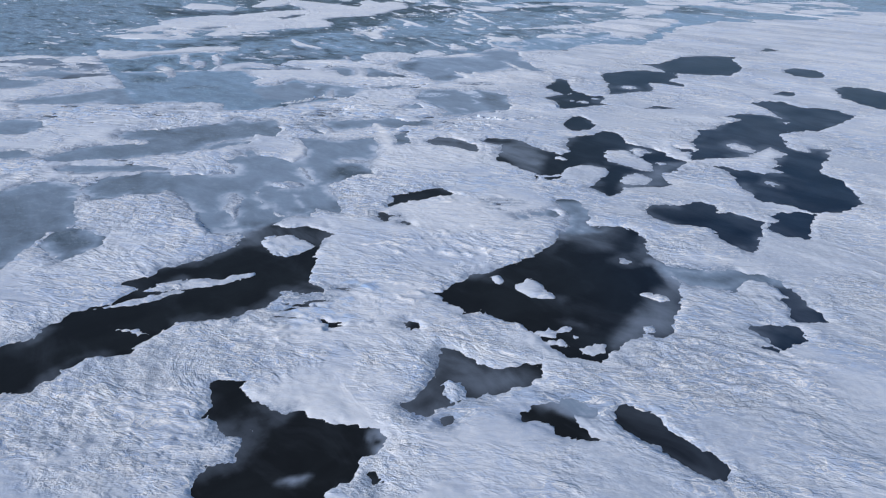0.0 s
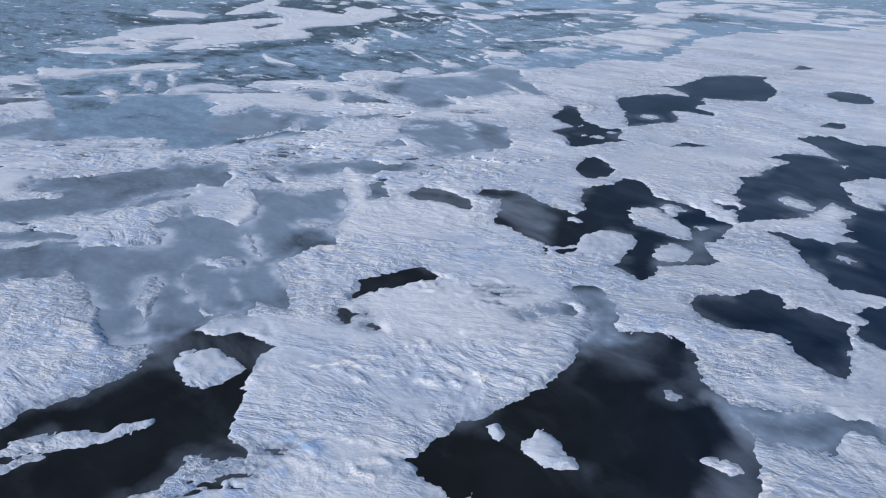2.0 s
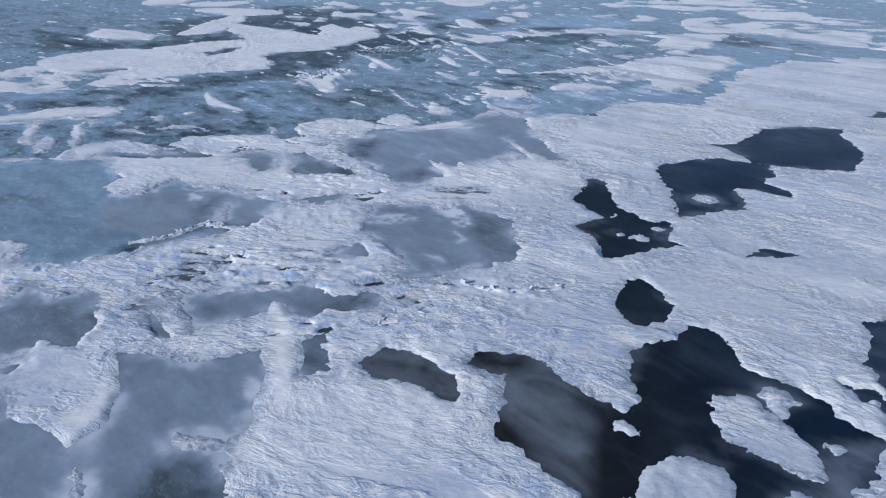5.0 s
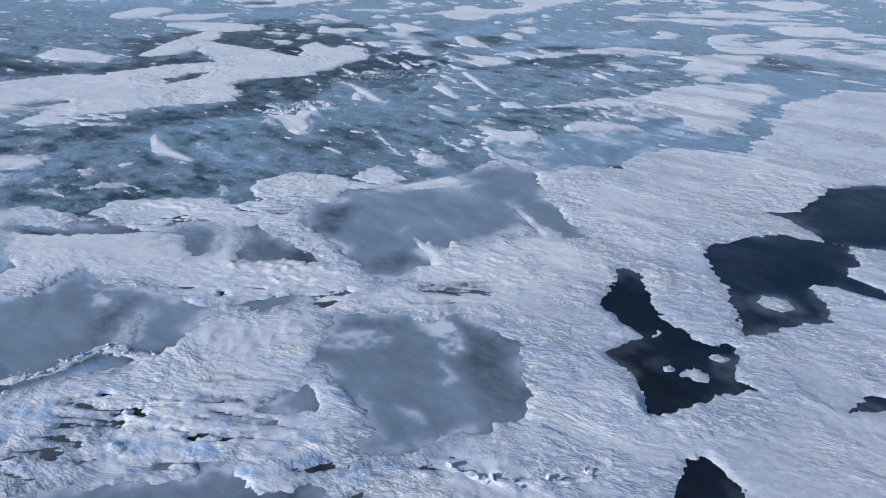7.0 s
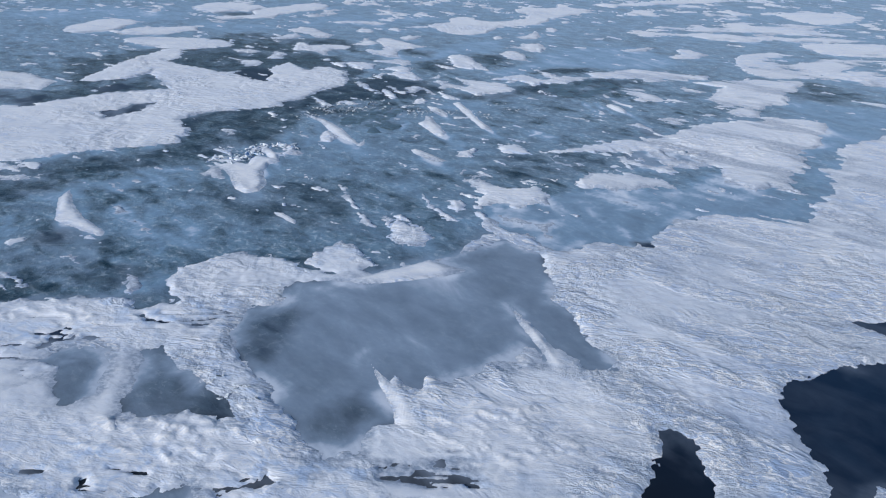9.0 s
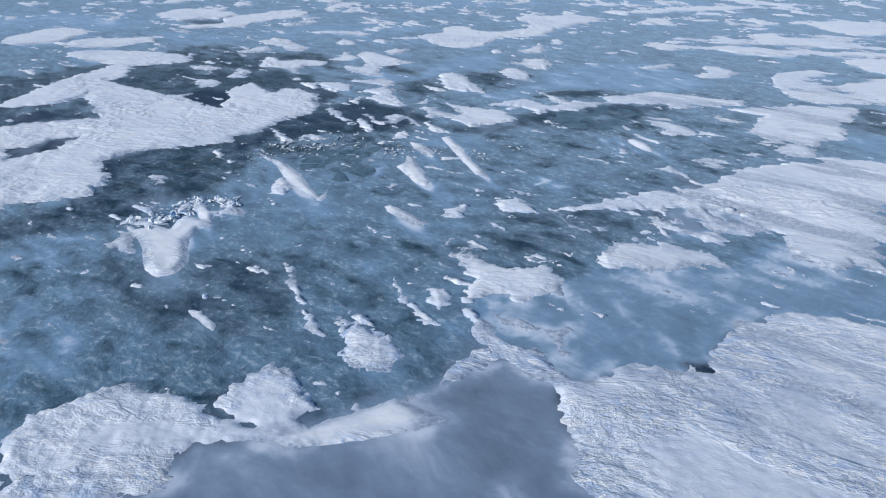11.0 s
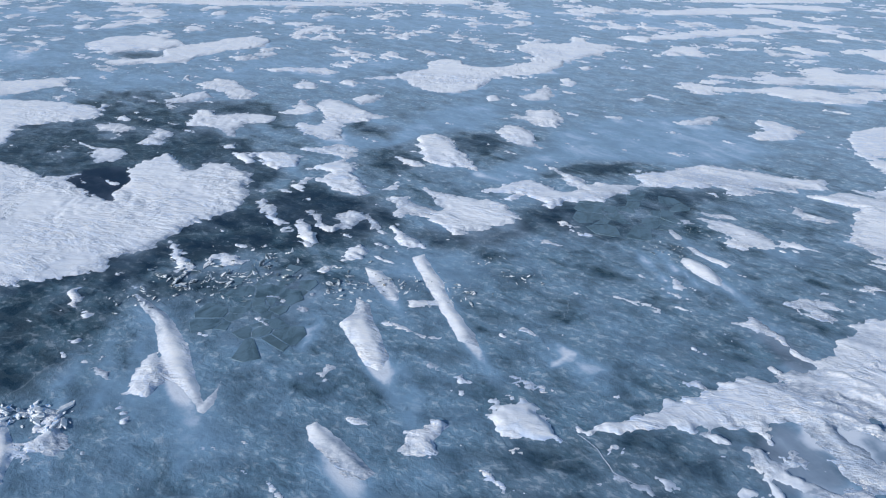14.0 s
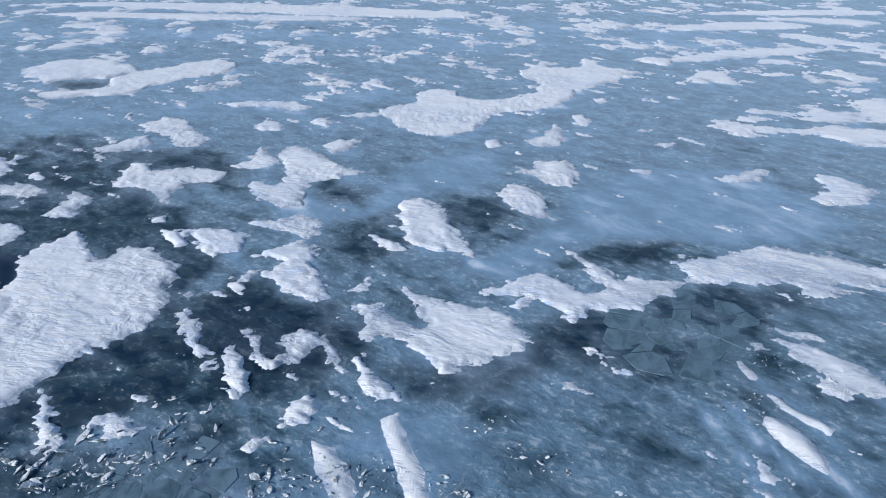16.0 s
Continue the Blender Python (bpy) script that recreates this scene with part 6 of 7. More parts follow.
# where the closed snow ends and the bare old ice begins
EDGE = ((-300, 141), (-47, 141), (-9.7, 141.6), (-6.7, 146.8), (0, 147.1), (9.9, 153), (22.5, 153.7), (28.3, 159.1), (43.9, 160.2), (49.8, 168.9), (67.5, 187.2), (117, 205), (400, 230))
FIELD = np.interp(WX, [p[0] for p in EDGE], [p[1] for p in EDGE]) - WY + 3.0 * wave(XX, YY, 14.0, 16, 4, 0.6) + 7.0 * smooth(28, 55, XX) * wave(0.25 * ALONG, ACROSS, 9.0, 72, 4, 0.6)
OPEN = smooth(4, -4, FIELD)          # 1 on the old ice
DEPTH = FIELD.copy()                 # inside distance of the snow
THIN = np.zeros_like(XX)             # how thin the snow lies
MOUND = np.zeros_like(XX)            # drifts that stand high
CLEAR = np.zeros_like(XX)           # clear black ice with no frost on it
HAZY = np.zeros_like(XX)             # frosted pools, whose shores fade out
SLEEK = np.zeros_like(XX)            # snow that the wind has polished
SOFT = np.zeros_like(XX)             # rounded margins of drifts
GLAZE = np.zeros_like(XX)            # blue ice that shows in cracked snow
FROST = OPEN * (0.23 + 0.18 * smooth(210, 280, YY)) + 0.05 + 0.32 * np.exp(-((FIELD + 2) / 5) ** 2) * smooth(0, 20, XX)
RUBBLE = OPEN.copy()
KIND = {"pool": (0.03, 0.0), "mid": (0.07, 0.02), "grey": (0.52, 0.34), "slate": (0.24, 0.35)}
for kind, lobes in PLAN:
    if kind == "crest":
        continue
    if kind == "shore":
        kind, amount, corners = lobes
        win, f = shore_field(corners, 5.0 if kind in ("dark", "haze", "sleek") else 3.0, 0.35 if kind == "drift" else 1.0)
        if kind == "sleek":
            SLEEK[win] = np.maximum(SLEEK[win], amount * smooth(-2.0, 1.5, f + 1.2 * wave(XX[win], YY[win], 5.0, 64, 3, 0.6)))
            continue
        if kind in ("dark", "haze"):
            w = smooth(-2.2, 1.8, f + 1.2 * wave(XX[win], YY[win], 5.0, 62, 3, 0.6))
            if kind == "dark":
                FROST[win] *= 1 - 0.9 * amount * w
                CLEAR[win] = np.maximum(CLEAR[win] * (1 - w), amount * w)
            else:
                FROST[win] += (amount - FROST[win]) * w
                CLEAR[win] *= 1 - w
            continue
        if kind in ("snow", "thin", "drift"):
            was = DEPTH[win]
            DEPTH[win] = np.maximum(was, f)
            THIN[win] = np.where(f > np.maximum(was, -0.6), amount, THIN[win])
            if kind == "drift":
                SOFT[win] = np.maximum(SOFT[win], smooth(-1.5, -0.2, f))
                MOUND[win] = np.maximum(MOUND[win], smooth(-0.3, min(2.0, 0.8 * f.max() + 0.2), f))
            continue
        if kind not in ("ice", "veil"):
            DEPTH[win] = np.minimum(DEPTH[win], -f)
            HAZY[win] = HAZY[win] * (1 - smooth(-1.0, 0.0, f)) if kind == "pool" else np.maximum(HAZY[win], smooth(-2.4, -0.2, f))
        w = smooth(-1.2, 0.8, f) if kind == "ice" else smooth(-0.7, 0.5, f) if kind == "veil" else smooth(-0.9, 0.4, f)
        if kind == "veil":
            w = w * np.clip(0.75 + 0.9 * wave(XX[win], YY[win], 1.8, 63, 3, 0.6), 0, 1)
        FROST[win] += (amount - FROST[win]) * w
        if kind not in ("ice", "veil"):
            RUBBLE[win] += ({"pool": 0.0, "grey": 0.30, "blue": 0.8, "old": 1.0}[kind] - RUBBLE[win]) * w
        continue
    if kind in ("frosting", "black_ice", "crack", "ragged", "worn", "light_frost", "less_frost"):
        size = max(max(q[2:]) for q in lobes)
        win, f = lobes_field(lobes, 0.6 * size, True)
        w = smooth(-0.45, 0.55, f)
        if kind == "frosting":
            FROST[win] += (0.85 - FROST[win]) * 0.62 * w
            CLEAR[win] *= 1 - w
        elif kind == "light_frost":
            FROST[win] += (0.5 - FROST[win]).clip(0) * 0.4 * w
        elif kind == "less_frost":
            FROST[win] *= 1 - 0.5 * w
        elif kind == "black_ice":
            FROST[win] *= 1 - 0.95 * w
            CLEAR[win] = np.maximum(CLEAR[win], w)
        elif kind == "worn":
            THIN[win] = np.maximum(THIN[win], 0.30 * w)
        elif kind == "crack":
            GLAZE[win] = np.maximum(GLAZE[win], w)
        else:
            mixed = 1.7 * wave(XX[win] * 0.4 + 0.15 * YY[win], YY[win], 7.0, 36, 4, 0.6) + 0.1
            DEPTH[win] += (mixed - DEPTH[win]) * smooth(0.2, 0.7, w)
            FROST[win] += (0.4 - FROST[win]).clip(0) * 0.7 * w
        continue
    win, f = lobes_field(lobes)
    if kind in ("snow", "slush"):
        was = DEPTH[win]
        DEPTH[win] = np.maximum(was, f)
        thin = 0.5 if kind == "slush" else 0.0
        THIN[win] = np.where(f > np.maximum(was, -0.6), thin, THIN[win])
    else:
        DEPTH[win] = np.minimum(DEPTH[win], -f)
        w = smooth(-0.9, 0.6, f)
        FROST[win] += (KIND[kind][0] - FROST[win]) * w
        RUBBLE[win] += (KIND[kind][1] - RUBBLE[win]) * w
        HAZY[win] = np.maximum(HAZY[win], smooth(-2.4, -0.2, f)) if kind in ("grey", "slate") else HAZY[win] * (1 - smooth(-1.0, 0.0, f))
# scattered flecks of snow on the old ice
fleck = wave(ALONG * 0.4, ACROSS, 2.4, 31, 4, 0.62)
patchy = wave(XX, YY * 0.5, 40.0, 32, 3)
far = smooth(255, 330, YY)
DEPTH = np.maximum(DEPTH, np.where((OPEN > 0.9) & (YY < 500) & (XX > -180) & (XX < 190), (fleck - 0.96 + 0.26 * patchy + 0.16 * far + 0.1 * smooth(335, 370, YY)) * 0.9, -9))
# slits that the wind and the moving ice have opened in the snow
slit = 0.12 - np.abs(wave(XX * 0.2 + 0.1 * YY, YY * 1.2, 2.4, 33, 3, 0.5)) - 0.55 * smooth(-0.1, 0.5, wave(XX, YY, 7.0, 34, 2))
DEPTH = np.minimum(DEPTH, np.where(GLAZE > 0.02, -(slit + 0.12 * (GLAZE - 1)) * 3.0 + 0.12, 9))
# gaps along the wind in the snow on the old ice
gaps = wave(0.2 * ALONG, ACROSS, 5.0, 65, 4, 0.6)
DEPTH -= 1.6 * smooth(0.15, 0.6, gaps) * OPEN * smooth(24, 40, XX) * smooth(235, 215, YY)
# ragged margins
DEPTH += 1.8 * smooth(225, 320, YY) * wave(0.45 * XX, 0.4 * YY, 5.0, 71, 4, 0.7) * smooth(6.0, 1.0, np.abs(DEPTH))
DEPTH += (0.16 * wave(XX, YY, 0.9, 15, 3, 0.7) + 0.30 * (np.abs(wave(XX, YY, 1.6, 17, 4, 0.65)) - 0.3)) * smooth(3.0, 0.3, np.abs(DEPTH)) * (1 - 0.75 * np.maximum(MOUND, SOFT)) * (1 + 0.5 * OPEN)
DEPTH += 0.42 * (0.4 + 0.6 * OPEN) * (1 - np.maximum(MOUND, 0.85 * SOFT)) * wave(0.2 * ALONG, ACROSS, 1.0, 19, 2, 0.5) * smooth(2.0, 0.2, np.abs(DEPTH))

DEPTH += 0.38 * HAZY * (1 - np.maximum(MOUND, 0.85 * SOFT)) * wave(0.35 * ALONG, ACROSS, 3.5, 43, 4, 0.6) * smooth(2.6, 0.2, np.abs(DEPTH))
# in places the margin thins out, and frost lies on the ice beside it
veil = smooth(-0.05, 0.45, wave(XX, YY, 8.0, 40, 3))
THIN = np.maximum(THIN, 0.85 * veil * smooth(1.5, 0.0, DEPTH))
FROST += (0.7 - FROST).clip(0) * 0.2 * veil * smooth(-1.5, 0.0, DEPTH)
shore = HAZY * (1 - np.clip(1.6 * MOUND, 0, 1)) * smooth(-0.35, 0.25, wave(XX, YY, 5.0, 41, 3))
THIN = np.maximum(THIN, 0.95 * shore * smooth(2.2, 0.0, DEPTH))
FROST += (1.0 - FROST).clip(0) * 0.75 * shore * smooth(-1.8, 0.1, DEPTH)
# thin, wind-polished snow on the side away from the drifts
streaks = wave(0.2 * ALONG, ACROSS, 7.0, 61, 4, 0.6)
polish = smooth(1, 15, XX) * smooth(-0.5, 0.4, streaks)
THIN = np.maximum(THIN, 0.7 * smooth(-0.1, 0.4, gaps) * OPEN * smooth(20, 34, XX) * smooth(235, 215, YY))
THIN = np.maximum(THIN, (0.38 + 0.30 * smooth(110, 160, YY) * smooth(0.1, 0.6, streaks)) * polish * (1 - MOUND) * smooth(0.0, 1.0, FIELD))
CALM = np.maximum(np.maximum(MOUND, 0.75 * SLEEK), 0.42 * OPEN * smooth(0.0, 0.5, DEPTH))

# frost blown off the snow, down the wind
COVER = smooth(-0.3, 0.8, DEPTH)
trail = np.zeros_like(XX)
for k in range(1, 9):
    s = 0.8 * k
    ix = np.clip(np.searchsorted(GX, GX - 0.38 * s), 0, len(GX) - 1)
    iy = np.clip(np.searchsorted(GY, GY + 0.92 * s), 0, len(GY) - 1)
    trail += COVER[np.ix_(ix, iy)] * (1 - k / 9)
tail = np.zeros_like(XX)
for k in range(1, 9):
    ix = np.clip(np.searchsorted(GX, GX - 0.30 * k), 0, len(GX) - 1)
    iy = np.clip(np.searchsorted(GY, GY + 0.75 * k), 0, len(GY) - 1)
    tail += MOUND[np.ix_(ix, iy)] * (1 - k / 9) / 4
FROST += (1.05 - FROST).clip(0) * 0.85 * np.clip(1.2 * tail, 0, 1)
FROST += OPEN * 0.10 * trail * np.clip(0.5 + 1.2 * wave(XX, YY * 0.5, 4.0, 35, 3), 0, 1.2)


FROST += OPEN * (0.8 - FROST).clip(0) * 0.22 * smooth(-1.6, 0.0, DEPTH) * smooth(-0.3, 0.3, wave(0.5 * ALONG, ACROSS, 5.0, 42, 3))
FROST *= 1 - 0.8 * CLEAR
RUBBLE *= 1 - 0.8 * CLEAR
ROUGH = smooth(-0.12, 0.22, wave(XX * 0.8, YY, 13.0, 25, 4, 0.6)) * (1 - MOUND) * (1 - SLEEK)


def snow_height():
    edge = smooth(-0.15, 0.8 - 0.6 * GLAZE, DEPTH)
    furrow = wave(XX + 0.25 * YY, YY * 0.6, 2.2, 21, 4, 0.6)
    swell = wave(XX, YY * 0.7, 11.0, 22, 3)
    lump = wave(XX, YY, 0.8, 23, 2, 0.7)
    step = 4.0 * wave(XX * 0.4 + 0.12 * YY, YY, 6.0, 24, 4, 0.5)
    step = np.floor(step) + smooth(0.0, 0.16, step - np.floor(step)) - 0.55 * (step - np.floor(step))
    calm = 1 - ROUGH
    rim = np.exp(-((DEPTH - 0.30) / 0.18) ** 2)
    body = 0.16 + (0.065 * furrow + 0.04 * lump) * (1 - 0.75 * calm) + 0.08 * swell + 0.018 * step
    flat = np.maximum(body, 0.05) * (1 - 0.6 * THIN) * (1 + 0.15 * OPEN)
    body = flat * (1 - MOUND) + 0.21 * MOUND * (1 + 0.3 * swell + 0.15 * wave(0.3 * ALONG, ACROSS, 1.6, 44, 2)) + 0.035 * rim * (1 - 0.8 * THIN)
    return np.where(DEPTH < 0, 0.28 * np.clip(DEPTH, -1.2, 0), edge * body)


HIGH = snow_height()
# curved crests that the wind has cut into the packed snow
dice = random.Random(3)
CREST_LIGHT = np.zeros_like(XX)
for kind, lobes in PLAN:
    if kind != "crest":
        continue
    cx, cy, a, b = lobes[0]
    for _ in range(min(110, int(a * b * 2.4))):
        r, t = math.sqrt(dice.random()), dice.uniform(0, 6.283)
        x, y = cx + a * r * math.cos(t), cy + b * r * math.sin(t)
        span, bow, slant, rise = dice.uniform(0.35, 1.5), dice.uniform(-0.35, 0.4), dice.gauss(-0.2, 0.3), dice.uniform(0.04, 0.10)
        win = (slice(*np.searchsorted(GX, (x - span - 1, x + span + 1))), slice(*np.searchsorted(GY, (y - 2.5, y + 2.5))))
        u = (XX[win] - x) / span
        v = YY[win] - y - slant * (XX[win] - x) - bow * u * u - 0.15 * np.sin(u * 5 + t)
        shape = np.where(v < 0, smooth(-0.22, 0.0, v), smooth(0.6, 0.0, v)) * smooth(1.0, 0.4, np.abs(u))
        # white line on the steep, sunward face: painted sunlight, apart from the relief
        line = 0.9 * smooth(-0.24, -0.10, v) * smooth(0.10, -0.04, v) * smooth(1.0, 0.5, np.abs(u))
        CREST_LIGHT[win] = np.maximum(CREST_LIGHT[win], line)
        HIGH[win] += rise * shape * smooth(0.1, 0.6, DEPTH[win])


def sheet(name, xs, ys, zs, keep, material, fields):
    """One mesh of the cells of a window that keep names, with float fields on its points."""
    nx, ny = xs.shape
    ids = np.full((nx, ny), -1)
    used = np.zeros((nx, ny), bool)
    used[:-1, :-1] |= keep
    used[1:, :-1] |= keep
    used[:-1, 1:] |= keep
    used[1:, 1:] |= keep
    ids[used] = np.arange(used.sum())
    co = np.stack([xs[used], ys[used], zs[used]], 1).astype(np.float32)
    quads = np.stack([ids[:-1, :-1][keep], ids[1:, :-1][keep], ids[1:, 1:][keep], ids[:-1, 1:][keep]], 1).astype(np.int32)
    me = bpy.data.meshes.new(name)
    me.vertices.add(len(co))
    me.vertices.foreach_set("co", co.ravel())
    me.loops.add(quads.size)
    me.loops.foreach_set("vertex_index", quads.ravel())
    me.polygons.add(len(quads))
    me.polygons.foreach_set("loop_start", np.arange(0, quads.size, 4, dtype=np.int32))
    me.polygons.foreach_set("loop_total", np.full(len(quads), 4, dtype=np.int32))
    me.polygons.foreach_set("use_smooth", np.ones(len(quads), dtype=bool))
    for key, values in fields.items():
        at = me.attributes.new(key, "FLOAT", "POINT")
        at.data.foreach_set("value", values[used].astype(np.float32))
    me.update(calc_edges=True)
    me.materials.append(material)
    return new(name, me)


# ---- the ice under everything ----
whole = np.ones((len(GX) - 1, len(GY) - 1), bool)
every = (slice(None, None, 2), slice(None, None, 2))
coarse = XX[every]
ice = sheet("ground", coarse, YY[every], 0 * coarse, np.ones((coarse.shape[0] - 1, coarse.shape[1] - 1), bool), ICE, {"frost": FROST[every], "rubble": RUBBLE[every]})
tagged(ice, "dark blue-grey frozen lake ice dusted with frost", "lake ice", kind="structure")

# ---- the snow: the closed field, and every patch that lies apart ----
inside = HIGH > -0.06
cell = inside[:-1, :-1] | inside[1:, :-1] | inside[:-1, 1:] | inside[1:, 1:]


def parts_of(cell):
    """Numbers the connected groups of cells."""
    lab = np.full(cell.shape, -1, dtype=np.int32)
    nx, ny = cell.shape
    runs, count = [], 0
    flat = cell.tolist()
    mark = lab.tolist()
    for i in range(nx):
        for j in range(ny):
            if flat[i][j] and mark[i][j] < 0:
                stack, size = [(i, j)], 0
                mark[i][j] = count
                box = [i, i, j, j]
                while stack:
                    a, b = stack.pop()
                    size += 1
                    box = [min(box[0], a), max(box[1], a), min(box[2], b), max(box[3], b)]
                    for c, d in ((a + 1, b), (a - 1, b), (a, b + 1), (a, b - 1)):
                        if 0 <= c < nx and 0 <= d < ny and flat[c][d] and mark[c][d] < 0:
                            mark[c][d] = count
                            stack.append((c, d))
                runs.append((size, count, box))
                count += 1
    return np.array(mark, dtype=np.int32), sorted(runs, reverse=True)


marks, runs = parts_of(cell)
areas = np.outer(np.diff(GX), np.diff(GY))
small = np.zeros(cell.shape, bool)
for rank, (size, number, (i0, i1, j0, j1)) in enumerate(runs):
    win = (slice(i0, i1 + 2), slice(j0, j1 + 2))
    here = marks[i0:i1 + 1, j0:j1 + 1] == number
    area = areas[i0:i1 + 1, j0:j1 + 1][here].sum()
    if area < 1.5 or rank > 260:
        small[i0:i1 + 1, j0:j1 + 1] |= here
        continue
    ob = sheet("snow_patch" if rank else "snow_field", XX[win], YY[win], HIGH[win], here, SNOW, {"thin": THIN[win], "glaze": GLAZE[win], "calm": CALM[win], "rough": ROUGH[win], "crest": CREST_LIGHT[win]})
    if rank == 0:
        tagged(ob, "closed white field of wind-packed rippled snow", "snow field", kind="structure")
    else:
        shape = "large" if area > 60 else "small" if area < 8 else ""
        look_of = "thin grey-white" if THIN[win][:-1, :-1][here].mean() > 0.2 else "thick white"
        tagged(ob, " ".join(w for w in (shape, look_of, "snow patch with ragged edges on dark ice") if w), "snow patch", "snow patches on the ice")

# ---- pools of bare ice inside the snow ----
bare = (FIELD > -1.0) & (DEPTH < 0.3)
cell = bare[:-1, :-1] & bare[1:, :-1] & bare[:-1, 1:] & bare[1:, 1:]
pools, lakes = parts_of(cell)
for size, number, (i0, i1, j0, j1) in lakes:
    win = (slice(i0, i1 + 2), slice(j0, j1 + 2))
    here = pools[i0:i1 + 1, j0:j1 + 1] == number
    if areas[i0:i1 + 1, j0:j1 + 1][here].sum() < 1.2:
        continue
    ob = sheet("ice_pool", XX[win], YY[win], 0 * XX[win] + 0.012, here, ICE, {"frost": FROST[win], "rubble": RUBBLE[win]})
    cold = FROST[win][:-1, :-1][here].mean()
    shade = "black smooth" if cold < 0.1 else "dark blue-black" if cold < 0.3 else "grey frosted"
    tagged(ob, shade + " pool of bare ice sunk in the snow", "ice pool", "bare ice pools")
flecks = sheet("snow_flecks", XX, YY, HIGH, small, SNOW, {"thin": THIN, "glaze": GLAZE, "calm": CALM, "rough": ROUGH, "crest": CREST_LIGHT})
tagged(flecks, "scattered tiny flecks of blown snow on ice", "snow", kind="stuff")


# ---- broken ice: ridges of blocks and fields of plates ----
rng = random.Random(7)


def block_mesh(name, n, material):
    """An angular slab of broken ice about 1 m across, with chipped edges."""
    r = random.Random(n)
    bm = bmesh.new()
    k = r.randint(4, 6)
    ring = [(math.cos(2 * math.pi * (i + r.uniform(-0.3, 0.3)) / k) * r.uniform(0.35, 0.6), math.sin(2 * math.pi * (i + r.uniform(-0.3, 0.3)) / k) * r.uniform(0.3, 0.5)) for i in range(k)]
    low = [bm.verts.new((x, y, -0.11)) for x, y in ring]
    top = [bm.verts.new((x * r.uniform(0.8, 1.0), y * r.uniform(0.8, 1.0), r.uniform(0.06, 0.14))) for x, y in ring]
    bm.faces.new(low[::-1])
    bm.faces.new(top)
    for i in range(k):
        bm.faces.new((low[i], low[(i + 1) % k], top[(i + 1) % k], top[i]))
    bmesh.ops.bevel(bm, geom=bm.edges[:], offset=0.025, segments=1, affect="EDGES")
    me = bpy.data.meshes.new(name)
    bm.to_mesh(me)
    bm.free()
    me.materials.append(material)
    return me


BLUE = [block_mesh("ice_block", k, BLUE_BLOCK) for k in range(14)]
DARK = [block_mesh("ice_block", k, DARK_BLOCK) for k in range(14)]


def ground_at(x, y):
    i, j = min(np.searchsorted(GX, x), len(GX) - 1), min(np.searchsorted(GY, y), len(GY) - 1)
    return max(0.0, float(HIGH[i, j]))


def field_at(field, x, y):
    i, j = min(np.searchsorted(GX, x), len(GX) - 1), min(np.searchsorted(GY, y), len(GY) - 1)
    return float(field[i, j])


def quick_mesh(name, verts, faces, material, parent, **fields):
    me = bpy.data.meshes.new(name)
    me.from_pydata(verts, [], faces)
    for key, values in fields.items():
        at = me.attributes.new(key, "FLOAT", "POINT")
        at.data.foreach_set("value", values)
    me.polygons.foreach_set("use_smooth", [True] * len(me.polygons))
    me.materials.append(material)
    ob = new(name, me)
    ob.parent = parent
    return ob


def bank(top, line, spans, wide, high, thin):
    """The low bank of drifted snow in which the blocks of a ridge stand."""
    x0, y0 = line[0]
    verts, rows = [], 0
    for (a, b), s in zip(zip(line, line[1:]), spans):
        steps_on = max(3, int(s / 0.35))
        for k in range(steps_on):
            f = k / steps_on
            cx, cy = a[0] + (b[0] - a[0]) * f, a[1] + (b[1] - a[1]) * f
            nx, ny = (b[1] - a[1]) / s, -(b[0] - a[0]) / s
            swell = 0.25 + 0.75 * rng.random()
            for m in range(-4, 5):
                q = m / 4
                x, y = cx + nx * q * wide * swell + rng.gauss(0, 0.06), cy + ny * q * wide * swell + rng.gauss(0, 0.06)
                z = ground_at(x, y) + high * swell * (1 - q * q) ** 1.5 * rng.uniform(0.6, 1.1) - (0.05 if abs(m) == 4 else 0.0)
                verts.append((x - x0, y - y0, z))
            rows += 1
    faces = [(r * 9 + m, r * 9 + m + 1, r * 9 + m + 10, r * 9 + m + 9) for r in range(rows - 1) for m in range(8)]
    quick_mesh("snow_bank", verts, faces, SNOW, top, thin=[thin] * len(verts), rough=[1.0] * len(verts))


